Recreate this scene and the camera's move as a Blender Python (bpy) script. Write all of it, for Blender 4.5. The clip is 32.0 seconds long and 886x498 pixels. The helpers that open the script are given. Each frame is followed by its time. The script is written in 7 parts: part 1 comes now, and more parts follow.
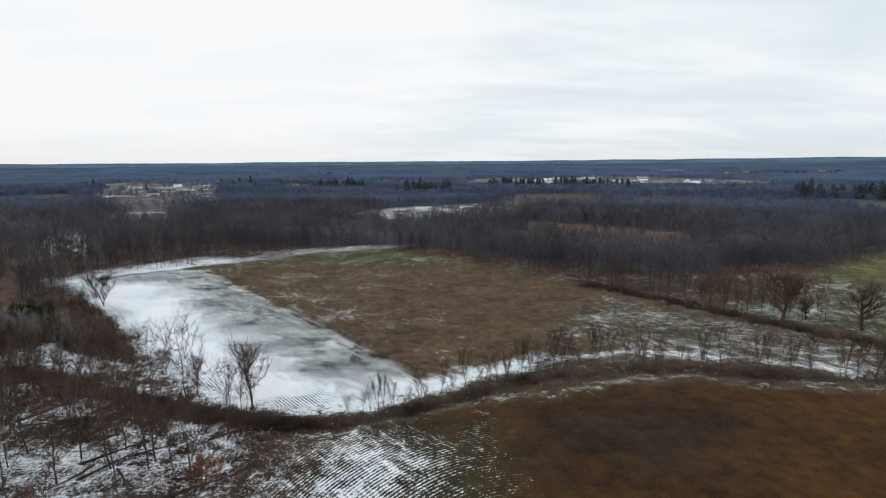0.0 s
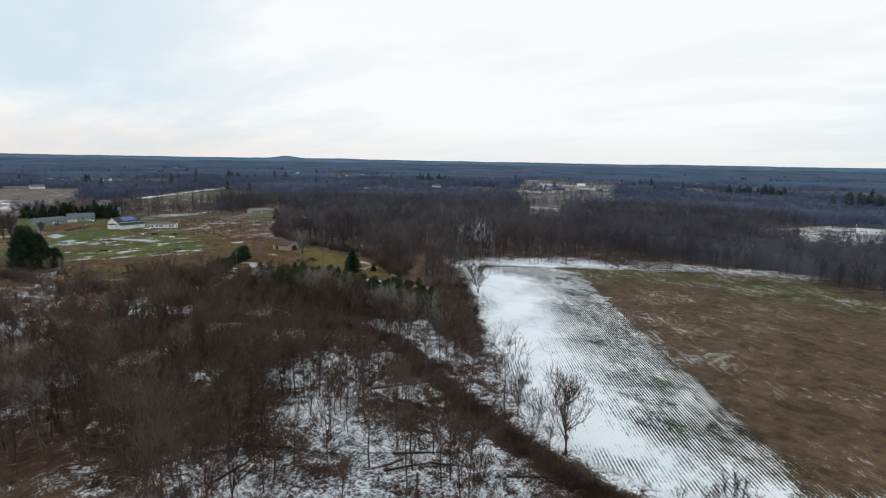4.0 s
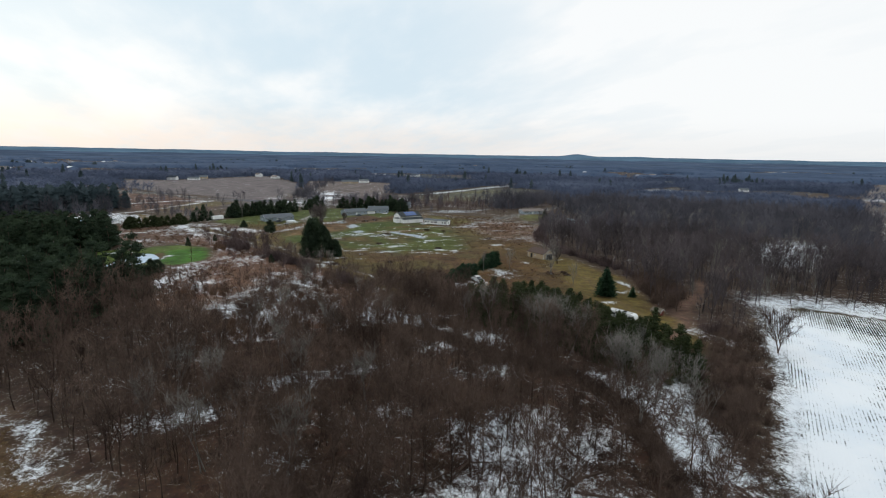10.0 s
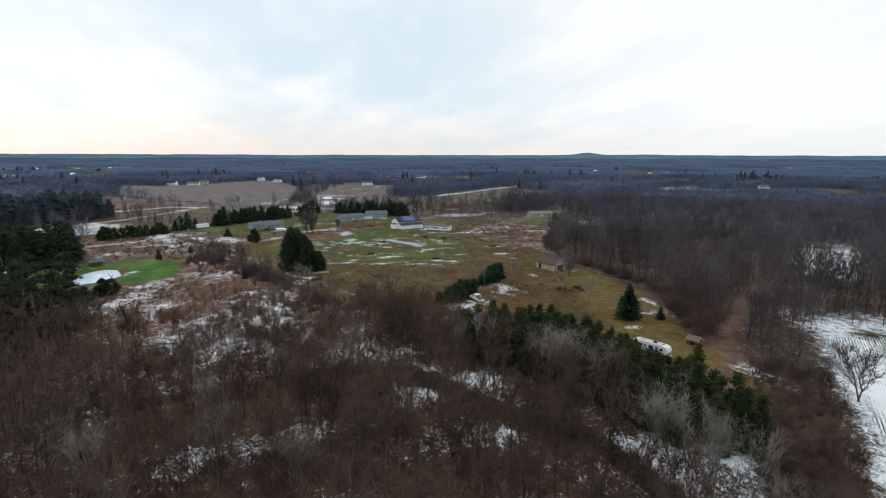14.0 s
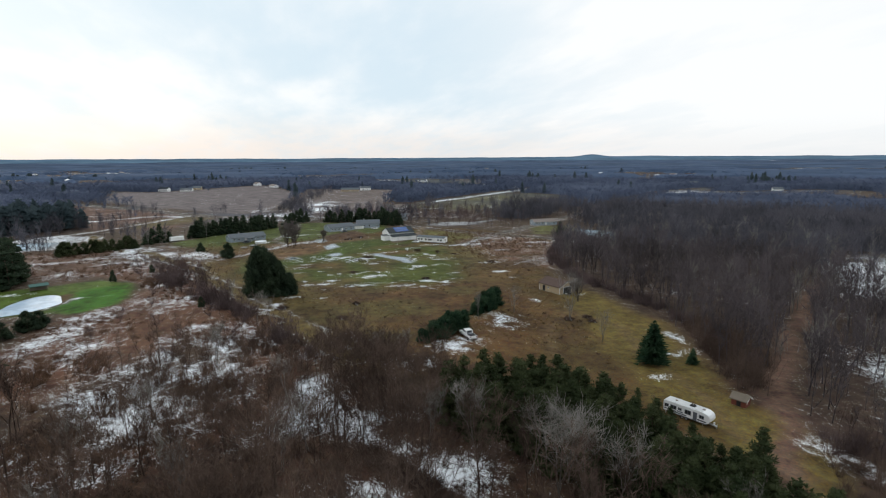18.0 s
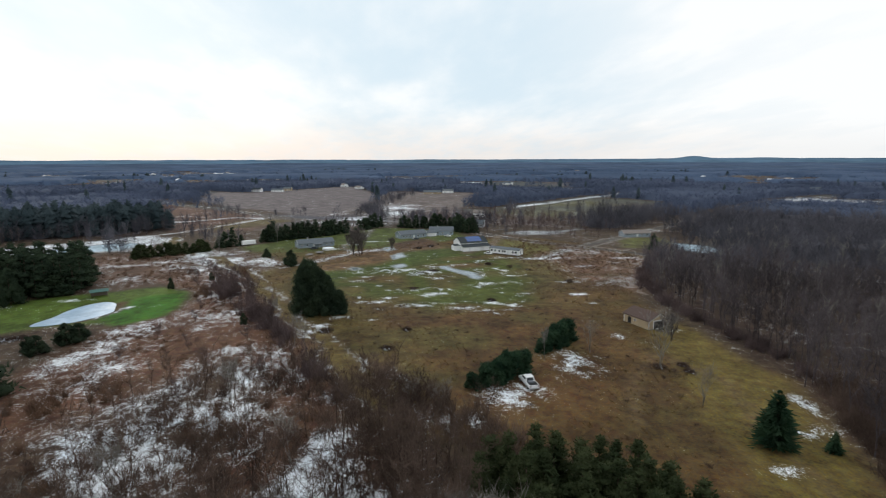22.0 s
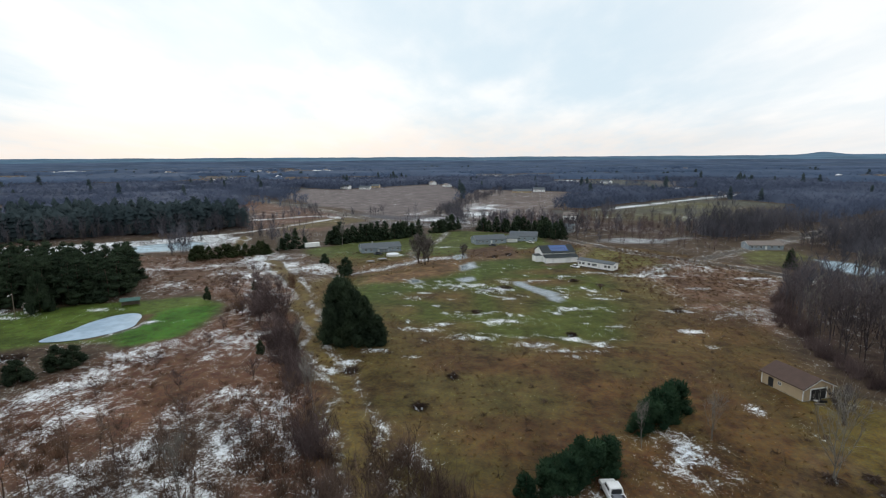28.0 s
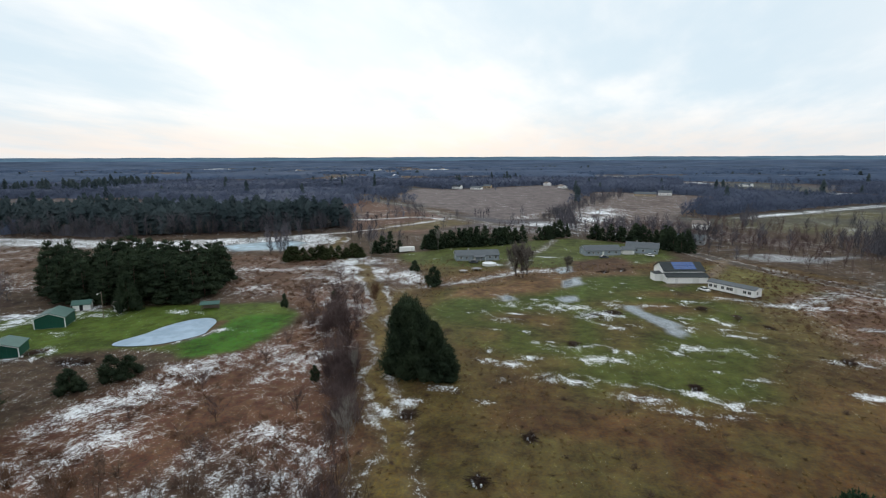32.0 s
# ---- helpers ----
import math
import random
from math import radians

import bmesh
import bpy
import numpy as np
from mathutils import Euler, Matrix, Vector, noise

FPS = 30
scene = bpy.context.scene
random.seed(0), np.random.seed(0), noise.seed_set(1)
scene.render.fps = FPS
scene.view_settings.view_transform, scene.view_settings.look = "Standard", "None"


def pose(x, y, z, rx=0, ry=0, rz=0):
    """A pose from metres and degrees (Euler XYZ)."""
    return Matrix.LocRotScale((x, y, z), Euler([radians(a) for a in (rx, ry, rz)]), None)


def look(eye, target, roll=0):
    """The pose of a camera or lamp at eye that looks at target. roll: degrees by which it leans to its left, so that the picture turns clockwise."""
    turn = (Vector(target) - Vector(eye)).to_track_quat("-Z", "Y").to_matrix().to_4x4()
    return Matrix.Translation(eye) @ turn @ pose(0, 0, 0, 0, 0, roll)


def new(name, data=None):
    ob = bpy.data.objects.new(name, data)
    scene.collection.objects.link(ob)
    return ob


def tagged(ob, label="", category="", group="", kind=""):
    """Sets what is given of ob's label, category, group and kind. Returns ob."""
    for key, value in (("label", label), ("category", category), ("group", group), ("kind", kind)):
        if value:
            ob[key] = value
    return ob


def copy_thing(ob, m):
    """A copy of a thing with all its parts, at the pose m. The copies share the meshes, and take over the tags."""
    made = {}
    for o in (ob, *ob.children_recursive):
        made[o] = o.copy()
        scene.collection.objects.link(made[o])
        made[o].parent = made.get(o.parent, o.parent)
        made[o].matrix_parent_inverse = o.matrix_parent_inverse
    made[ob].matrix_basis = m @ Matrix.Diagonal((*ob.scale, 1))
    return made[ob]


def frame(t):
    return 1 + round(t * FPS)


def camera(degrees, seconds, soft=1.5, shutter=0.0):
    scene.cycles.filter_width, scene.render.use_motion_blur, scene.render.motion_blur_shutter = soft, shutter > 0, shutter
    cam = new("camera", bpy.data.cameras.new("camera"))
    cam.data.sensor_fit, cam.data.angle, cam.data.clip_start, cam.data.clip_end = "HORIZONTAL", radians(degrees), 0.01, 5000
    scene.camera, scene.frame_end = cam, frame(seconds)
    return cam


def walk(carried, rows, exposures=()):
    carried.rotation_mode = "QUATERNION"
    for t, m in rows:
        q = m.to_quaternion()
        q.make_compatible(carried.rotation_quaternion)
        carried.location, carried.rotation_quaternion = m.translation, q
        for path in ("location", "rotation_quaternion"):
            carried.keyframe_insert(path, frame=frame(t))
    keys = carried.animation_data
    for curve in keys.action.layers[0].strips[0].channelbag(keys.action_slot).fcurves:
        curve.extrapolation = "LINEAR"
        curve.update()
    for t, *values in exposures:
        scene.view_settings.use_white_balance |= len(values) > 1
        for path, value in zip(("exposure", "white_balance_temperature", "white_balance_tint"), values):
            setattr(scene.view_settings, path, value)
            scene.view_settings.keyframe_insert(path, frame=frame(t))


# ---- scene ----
cam = camera(79.3, 32.0, 1.1, 0.22)
# seconds, x, y, z, pitch from straight down, roll, yaw
PATH = [
    (0.0, 0.00, -0.00, 47.16, 80.76, 0.45, -1.78),
    (0.5, 0.53, 3.15, 47.13, 80.84, 0.44, -1.85),
    (1.0, 1.15, 6.24, 47.10, 80.89, 0.37, 2.28),
    (1.5, 1.84, 9.27, 47.08, 80.96, -0.00, 9.85),
    (2.0, 2.45, 12.18, 47.07, 80.99, -0.35, 17.21),
    (2.5, 2.77, 14.95, 47.07, 80.95, -0.62, 24.01),
    (3.0, 2.69, 17.62, 47.10, 80.85, -0.87, 32.14),
    (3.5, 2.11, 20.16, 47.16, 80.75, -1.06, 38.61),
    (5.5, -1.85, 29.53, 47.46, 80.75, -0.90, 40.12),
    (6.0, -2.81, 31.95, 47.60, 80.74, -0.76, 40.18),
    (6.5, -3.62, 34.53, 47.81, 80.77, -0.73, 40.20),
    (7.0, -4.51, 37.17, 48.03, 80.75, -0.69, 42.93),
    (7.5, -5.70, 39.80, 48.23, 80.57, -0.92, 51.37),
    (8.0, -7.24, 42.47, 48.35, 80.31, -1.18, 61.94),
    (8.5, -9.24, 45.06, 48.40, 80.15, -1.26, 67.59),
    (9.0, -11.69, 47.49, 48.39, 80.06, -1.19, 68.60),
    (9.5, -14.43, 49.76, 48.38, 80.07, -1.13, 69.25),
    (10.0, -17.34, 51.92, 48.37, 80.03, -1.05, 69.70),
    (10.5, -20.29, 53.97, 48.39, 80.03, -0.92, 69.98),
    (11.0, -23.24, 55.92, 48.43, 80.02, -0.80, 70.15),
    (11.5, -26.27, 57.74, 48.47, 80.02, -0.66, 70.24),
    (12.0, -29.41, 59.55, 48.48, 80.04, -0.57, 70.33),
    (12.5, -32.70, 61.42, 48.41, 80.06, -0.42, 70.44),
    (13.0, -36.09, 63.38, 48.24, 80.04, -0.33, 70.51),
    (13.5, -39.47, 65.42, 48.01, 80.06, -0.18, 70.58),
    (14.0, -42.85, 67.50, 47.82, 80.11, -0.14, 70.66),
    (14.5, -46.20, 69.49, 47.70, 80.14, -0.06, 70.73),
    (16.5, -59.45, 76.92, 47.61, 80.23, 0.19, 71.01),
    (17.0, -62.82, 78.85, 47.89, 80.22, 0.35, 71.01),
    (17.5, -66.12, 80.85, 48.48, 80.24, 0.35, 71.05),
    (18.0, -69.31, 82.88, 49.31, 80.36, 0.29, 71.08),
    (18.5, -72.26, 84.82, 50.04, 80.35, 0.29, 71.11),
    (19.0, -75.07, 86.63, 50.52, 80.31, 0.37, 71.15),
    (19.5, -77.81, 88.37, 50.82, 80.34, 0.40, 71.25),
    (20.0, -80.49, 90.07, 50.96, 80.35, 0.46, 71.28),
    (20.5, -83.27, 91.79, 50.97, 80.38, 0.45, 71.34),
    (21.0, -86.09, 93.56, 50.96, 80.42, 0.43, 71.34),
    (21.5, -88.89, 95.45, 50.98, 80.48, 0.29, 75.10),
    (22.0, -91.54, 97.41, 50.96, 80.52, 0.16, 80.53),
    (22.5, -94.23, 99.29, 50.90, 80.53, 0.08, 85.27),
    (23.0, -97.17, 100.97, 50.81, 80.53, 0.03, 88.10),
    (23.5, -100.29, 102.41, 50.75, 80.52, 0.02, 89.01),
    (24.0, -103.53, 103.65, 50.73, 80.46, 0.02, 89.44),
    (24.5, -106.89, 104.78, 50.73, 80.40, 0.02, 89.67),
    (25.0, -110.25, 105.81, 50.70, 80.33, 0.01, 89.87),
    (25.5, -113.49, 106.76, 50.63, 80.32, 0.09, 89.98),
    (27.5, -126.65, 110.44, 50.14, 80.28, 0.23, 90.58),
    (28.0, -130.05, 111.27, 50.09, 80.28, 0.29, 90.65),
    (28.5, -133.63, 112.01, 50.04, 80.28, 0.36, 90.78),
    (29.0, -137.17, 112.69, 50.02, 80.24, 0.39, 90.75),
    (29.5, -140.60, 113.30, 50.02, 80.21, 0.51, 85.33),
    (30.0, -143.78, 114.00, 50.05, 80.27, 0.49, 86.21),
    (30.5, -146.86, 114.83, 50.10, 80.26, 0.43, 91.16),
    (31.0, -149.85, 115.67, 50.17, 80.26, 0.28, 97.00),
    (31.5, -152.80, 116.45, 50.25, 80.27, 0.20, 101.78),
    (32.0, -155.80, 117.11, 50.32, 80.28, 0.18, 103.12),
]
walk(cam, [(t, pose(*p)) for t, *p in PATH], [(0.0, -0.03), (5.0, -0.03), (7.0, -0.10), (8.5, -0.10), (11.0, 0.03), (32.0, 0.04)])

# ---------------------------------------------------------------- world, sun
SUN_AZ = radians(112)                                   # turned from +y towards -x
SUN_EL = radians(14)
SUN_DIR = Vector((-math.sin(SUN_AZ) * math.cos(SUN_EL), math.cos(SUN_AZ) * math.cos(SUN_EL), math.sin(SUN_EL)))


class Nodes:
    """Short writing for node trees."""

    def __init__(self, tree):
        self.tree = tree
        tree.nodes.clear()

    def add(self, kind, ins=()):
        n = self.tree.nodes.new(kind)
        for name, x in dict(ins).items():
            if isinstance(x, bpy.types.NodeSocket):
                self.tree.links.new(x, n.inputs[name])
            else:
                n.inputs[name].default_value = x
        return n

    def math(self, op, a, b=0.0, c=0.0, clamp=False):
        n = self.add("ShaderNodeMath", {0: a, 1: b, 2: c})
        n.operation, n.use_clamp = op, clamp
        return n.outputs[0]

    def vmath(self, op, a, b=(0, 0, 0)):
        n = self.add("ShaderNodeVectorMath", {0: a, 1: b})
        n.operation = op
        return n.outputs["Value"] if op in ("DOT_PRODUCT", "LENGTH", "DISTANCE") else n.outputs[0]

    def mix(self, f, a, b, blend="MIX"):
        n = self.add("ShaderNodeMix")
        n.data_type, n.blend_type = "RGBA", blend
        for i, x in ((0, f), (6, a), (7, b)):
            if isinstance(x, bpy.types.NodeSocket):
                self.tree.links.new(x, n.inputs[i])
            else:
                n.inputs[i].default_value = x if i == 0 or len(x) == 4 else (*x, 1)
        return n.outputs[2]

    def noise(self, vector, scale, detail=3.0, rough=0.55, out="Fac"):
        return self.add("ShaderNodeTexNoise", {"Vector": vector, "Scale": scale, "Detail": detail, "Roughness": rough}).outputs[out]

    def ramp(self, f, a, b, lo=0.0, hi=1.0):
        n = self.add("ShaderNodeMapRange")
        n.interpolation_type, n.clamp = "SMOOTHSTEP", True
        for name, x in (("Value", f), ("From Min", a), ("From Max", b), ("To Min", lo), ("To Max", hi)):
            if isinstance(x, bpy.types.NodeSocket):
                self.tree.links.new(x, n.inputs[name])
            else:
                n.inputs[name].default_value = x
        return n.outputs[0]

    def attribute(self, name, out="Fac"):
        n = self.add("ShaderNodeAttribute")
        n.attribute_name = name
        return n.outputs[out]


world = bpy.data.worlds.new("overcast_sky")
scene.world = world
world.use_nodes = True
n = Nodes(world.node_tree)
sky = n.add("ShaderNodeTexSky")
sky.sky_type, sky.sun_disc, sky.sun_elevation, sky.sun_rotation = "NISHITA", False, SUN_EL, -SUN_AZ
sky.air_density, sky.dust_density, sky.ozone_density = 1.0, 2.0, 1.5
way = n.add("ShaderNodeTexCoord").outputs["Generated"]
xyz = n.add("ShaderNodeSeparateXYZ", {0: way})
up = n.math("MAXIMUM", xyz.outputs["Z"], 0.0)
flat = n.add("ShaderNodeCombineXYZ", {0: n.math("DIVIDE", xyz.outputs["X"], n.math("ADD", up, 0.16)),
                                          1: n.math("DIVIDE", xyz.outputs["Y"], n.math("ADD", up, 0.16)), 2: 0.0}).outputs[0]
veil = n.add("ShaderNodeMapping", {"Vector": flat, "Rotation": (0, 0, radians(35)), "Scale": (0.55, 1.15, 1), "Location": (3.1, 1.7, 0)}).outputs[0]
big = n.noise(veil, 0.9, 4.0, 0.5)
fine = n.noise(veil, 2.6, 5.0, 0.6)
thick = n.ramp(n.math("MULTIPLY_ADD", fine, 0.3, n.math("MULTIPLY", big, 0.8)), 0.43, 0.75)
glow = n.ramp(n.vmath("DOT_PRODUCT", way, (-0.47, 0.84, 0.26)), 0.72, 1.0, 0.0, 0.85)
thick = n.math("ADD", thick, glow, clamp=True)
west = n.vmath("DOT_PRODUCT", way, tuple(Vector((SUN_DIR.x, SUN_DIR.y, 0)).normalized()))
thin = n.mix(n.ramp(west, 0.2, 0.9), (0.79, 0.88, 0.94), (0.71, 0.85, 0.95))
cloud = n.mix(thick, thin, (1.02, 1.04, 1.05))
# warm light low in the west, under the cloud deck
low = n.ramp(up, 0.0, 0.10, 1.0, 0.0)
rim = n.ramp(up, 0.0, 0.07, 1.0, 0.0)
warm = n.math("MULTIPLY", n.ramp(west, 0.25, 1.0), n.math("MULTIPLY", low, n.ramp(fine, 0.32, 0.6, 0.35, 0.8)))
cloud = n.mix(warm, cloud, (1.00, 0.88, 0.80))
cloud = n.mix(n.math("MULTIPLY", rim, 0.35), cloud, (0.80, 0.80, 0.80))
light = n.add("ShaderNodeBackground", {"Color": sky.outputs[0], "Strength": 0.004})
deck = n.add("ShaderNodeBackground", {"Color": cloud, "Strength": 0.93})
n.add("ShaderNodeOutputWorld", {0: n.add("ShaderNodeAddShader", {0: light.outputs[0], 1: deck.outputs[0]}).outputs[0]})

lamp = bpy.data.lights.new("sun", "SUN")
lamp.energy, lamp.angle, lamp.color = 0.55, radians(20), (1.0, 0.93, 0.85)
sun = new("sun", lamp)
sun.matrix_basis = look(SUN_DIR * 200, (0, 0, 0))

# ---------------------------------------------------------------- materials


def material(name, build):
    m = bpy.data.materials.new(name)
    m.use_nodes = True
    n = Nodes(m.node_tree)
    b = n.add("ShaderNodeBsdfPrincipled")
    n.add("ShaderNodeOutputMaterial", {0: b.outputs[0]})
    build(n, b)
    return m


def surface(name, colour, rough=0.8, metal=0.0, grain=8.0, vary=0.25, bump=0.15, stain=0.6, each=0.0, spec=0.4):
    """A plain surface with fine grain, larger stains and a shade of its own for each object."""
    def build(n, b):
        at = n.add("ShaderNodeTexCoord").outputs["Object"]
        small, large = n.noise(at, grain, 4.0), n.noise(at, stain, 3.0)
        k = n.math("ADD", n.math("MULTIPLY", n.math("SUBTRACT", small, 0.5), vary * 2.0), n.math("MULTIPLY", n.math("SUBTRACT", large, 0.5), vary * 2.4))
        if each:
            k = n.math("ADD", k, n.math("MULTIPLY", n.math("SUBTRACT", n.add("ShaderNodeObjectInfo").outputs["Random"], 0.5), each * 2.0))
        c = n.add("ShaderNodeHueSaturation", {"Color": (*colour, 1), "Value": n.math("ADD", k, 1.0)})
        n.tree.links.new(c.outputs[0], b.inputs["Base Color"])
        b.inputs["Roughness"].default_value, b.inputs["Metallic"].default_value = rough, metal
        b.inputs["Specular IOR Level"].default_value = spec
        if bump:
            n.tree.links.new(n.add("ShaderNodeBump", {"Height": small, "Strength": bump, "Distance": 0.03}).outputs[0], b.inputs["Normal"])
    return material(name, build)


def twig_material(name, dark, pale, scale=0.09, rough=0.9):
    """Bark or needles: shade drifts over the wood and from tree to tree."""
    def build(n, b):
        at = n.add("ShaderNodeNewGeometry").outputs["Position"]
        k = n.math("ADD", n.math("MULTIPLY", n.noise(at, scale, 3.0), 1.6), n.math("MULTIPLY", n.noise(at, 1.7, 2.0), 0.6))
        c = n.mix(n.ramp(k, 0.75, 1.45), dark, pale)
        n.tree.links.new(c, b.inputs["Base Color"])
        b.inputs["Roughness"].default_value = rough
        b.inputs["Specular IOR Level"].default_value = 0.15
        # thin twigs and needles let part of the light through
        glow = n.add("ShaderNodeBsdfTranslucent", {"Color": c})
        both = n.add("ShaderNodeMixShader", {0: 0.4, 1: b.outputs[0], 2: glow.outputs[0]})
        end = [k for k in n.tree.nodes if k.bl_idname == "ShaderNodeOutputMaterial"][0]
        n.tree.links.new(both.outputs[0], end.inputs[0])
    return material(name, build)


def ground_build(n, b):
    at = n.add("ShaderNodeTexCoord").outputs["Object"]
    tint = n.attribute("tint", "Color")
    snow = n.attribute("snow", "Fac")
    rowk = n.attribute("rows", "Fac")
    phase = n.attribute("phase", "Fac")
    wet = n.attribute("wet", "Fac")
    n20, n3, n06, n02 = n.noise(at, 0.06, 4.0), n.noise(at, 0.4, 4.0, 0.6), n.noise(at, 1.9, 3.0, 0.65), n.noise(at, 7.5, 2.0, 0.75)
    wob = n.math("MULTIPLY_ADD", n3, 0.12, phase)
    # drifts lying along the drill rows
    lie = n.add("ShaderNodeMapping", {"Vector": at, "Rotation": (0, 0, radians(-128.5))}).outputs[0]
    lie = n.add("ShaderNodeMapping", {"Vector": lie, "Scale": (0.09, 1.0, 1.0)}).outputs[0]
    drift = n.noise(lie, 1.0, 3.0, 0.6)
    row = n.math("MULTIPLY", n.math("SINE", n.math("MULTIPLY", wob, 6.2832)), n.math("MULTIPLY", rowk, n.ramp(n.noise(at, 0.13, 3.0), 0.36, 0.62, 0.45, 1.0)))
    k = n.math("ADD", n.math("MULTIPLY", n.math("SUBTRACT", n20, 0.5), 1.3), n.math("MULTIPLY", n.math("SUBTRACT", n3, 0.5), 1.3))
    k = n.math("MULTIPLY_ADD", n.math("SUBTRACT", n.noise(at, 0.16, 3.0, 0.6), 0.5), 1.5, k)
    k = n.math("ADD", k, n.math("MULTIPLY", n.math("SUBTRACT", n06, 0.5), 1.5))
    k = n.math("ADD", k, n.math("MULTIPLY", n.math("SUBTRACT", n02, 0.5), 0.8))
    k = n.math("MULTIPLY_ADD", row, 0.22, k)
    soil = n.add("ShaderNodeHueSaturation", {"Color": tint, "Value": n.math("MAXIMUM", n.math("ADD", k, 1.0), 0.35),
                                                "Saturation": n.math("MULTIPLY_ADD", n.math("SUBTRACT", n06, 0.5), 0.8, 1.0),
                                                "Hue": n.math("MULTIPLY_ADD", n.math("SUBTRACT", n3, 0.5), 0.09, 0.5)}).outputs[0]
    s = n.math("MULTIPLY", n.math("SUBTRACT", n3, 0.5), 0.75)
    s = n.math("ADD", s, n.math("MULTIPLY", n.math("SUBTRACT", n06, 0.5), 0.95))
    s = n.math("ADD", s, n.math("MULTIPLY", n.math("SUBTRACT", n02, 0.5), 1.15))
    s = n.math("MULTIPLY_ADD", s, n.math("MULTIPLY_ADD", rowk, -0.05, 1.0), snow)
    s = n.math("ADD", s, n.math("MULTIPLY", n.math("SUBTRACT", n20, 0.5), 0.6))
    s = n.math("MULTIPLY_ADD", row, 0.30, s)
    s = n.math("MULTIPLY_ADD", n.math("MULTIPLY", n.math("SUBTRACT", drift, 0.5), n.math("MULTIPLY", rowk, n.math("MULTIPLY_ADD", rowk, -1.5, 2.0))), 0.95, s)
    cover = n.math("MULTIPLY", n.ramp(s, 0.47, 0.57), n.ramp(snow, 0.02, 0.1))
    white = n.mix(n.ramp(n20, 0.35, 0.65), (0.82, 0.87, 0.92), (0.91, 0.93, 0.95))
    c = n.mix(cover, soil, white)
    n.tree.links.new(c, b.inputs["Base Color"])
    n.tree.links.new(n.math("MULTIPLY_ADD", wet, -0.75, 0.92), b.inputs["Roughness"])
    n.tree.links.new(n.math("MULTIPLY_ADD", wet, 0.35, 0.15), b.inputs["Specular IOR Level"])
    h = n.math("ADD", n.math("MULTIPLY", n06, n.math("SUBTRACT", 1.0, wet)), n.math("MULTIPLY", cover, 0.35))
    h = n.math("MULTIPLY_ADD", row, 0.25, h)
    n.tree.links.new(n.add("ShaderNodeBump", {"Height": h, "Strength": 0.5, "Distance": 0.18}).outputs[0], b.inputs["Normal"])


M_GROUND = material("winter_ground", ground_build)
M_BARK = twig_material("bare_wood", (0.054, 0.036, 0.029), (0.172, 0.121, 0.096))
# wood by distance, ever bluer: air haze is put into these bark colours
M_MIDWOOD = twig_material("hazy_mauve_wood", (0.052, 0.043, 0.046), (0.144, 0.122, 0.128), 0.03)
M_FAR = twig_material("hazy_far_wood", (0.066, 0.084, 0.132), (0.120, 0.146, 0.216), 0.006)
M_FARTHER = twig_material("hazy_farthest_wood", (0.070, 0.110, 0.188), (0.120, 0.172, 0.276), 0.004)
M_GREYWOOD = twig_material("hazy_grey_wood", (0.058, 0.056, 0.067), (0.132, 0.127, 0.147), 0.03)
M_PURPLE = twig_material("purple_twigs", (0.075, 0.054, 0.054), (0.17, 0.125, 0.12), 0.15)
M_PALE = twig_material("pale_bark", (0.16, 0.145, 0.13), (0.30, 0.28, 0.255))
M_RUST = twig_material("rust_leaves", (0.18, 0.06, 0.025), (0.34, 0.12, 0.045))
M_NEEDLE = twig_material("needles", (0.026, 0.042, 0.026), (0.052, 0.074, 0.042), 0.2)
# needles for far conifers, with distance haze put into the colour
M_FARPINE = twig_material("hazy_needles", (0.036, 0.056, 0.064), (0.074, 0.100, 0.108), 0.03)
M_PINE = twig_material("pine_needles", (0.029, 0.043, 0.018), (0.072, 0.086, 0.038), 0.2)
M_GREYTWIG = twig_material("grey_twigs", (0.085, 0.072, 0.068), (0.19, 0.165, 0.155), 0.15)
M_SPRUCE = twig_material("spruce_needles", (0.016, 0.040, 0.022), (0.045, 0.085, 0.045), 0.3)
M_BRUSH = twig_material("dry_brush", (0.085, 0.048, 0.032), (0.20, 0.125, 0.085), 0.2)
M_GRASS = twig_material("dead_grass", (0.13, 0.085, 0.04), (0.27, 0.19, 0.10), 0.3)

# ---------------------------------------------------------------- the plan


def vnoise(x, y, size, seed):
    """Smooth noise from 0 to 1 over the plan, with hills of about the given size in metres."""
    r = np.random.RandomState(seed).rand(128, 128)
    u, v = np.asarray(x, float) / size, np.asarray(y, float) / size
    i, j = np.floor(u).astype(int), np.floor(v).astype(int)
    a, b = u - i, v - j
    a, b = a * a * (3 - 2 * a), b * b * (3 - 2 * b)
    i0, i1, j0, j1 = i % 128, (i + 1) % 128, j % 128, (j + 1) % 128
    return (r[i0, j0] * (1 - a) + r[i1, j0] * a) * (1 - b) + (r[i0, j1] * (1 - a) + r[i1, j1] * a) * b


def hgt(x, y):
    """Height of the land: gentle swells near by, rising to low ridges some kilometres off."""
    x, y = np.asarray(x, float), np.asarray(y, float)
    r = np.hypot(x + 80, y - 70)
    z = (vnoise(x, y, 60, 1) - 0.5) * 0.9 + (vnoise(x, y, 17, 2) - 0.5) * 0.25
    far = np.clip((r - 2550) / 2000, 0, 1)
    z = z + far ** 1.15 * 30 + far * (vnoise(x, y, 420, 3) - 0.5) * 12
    return z


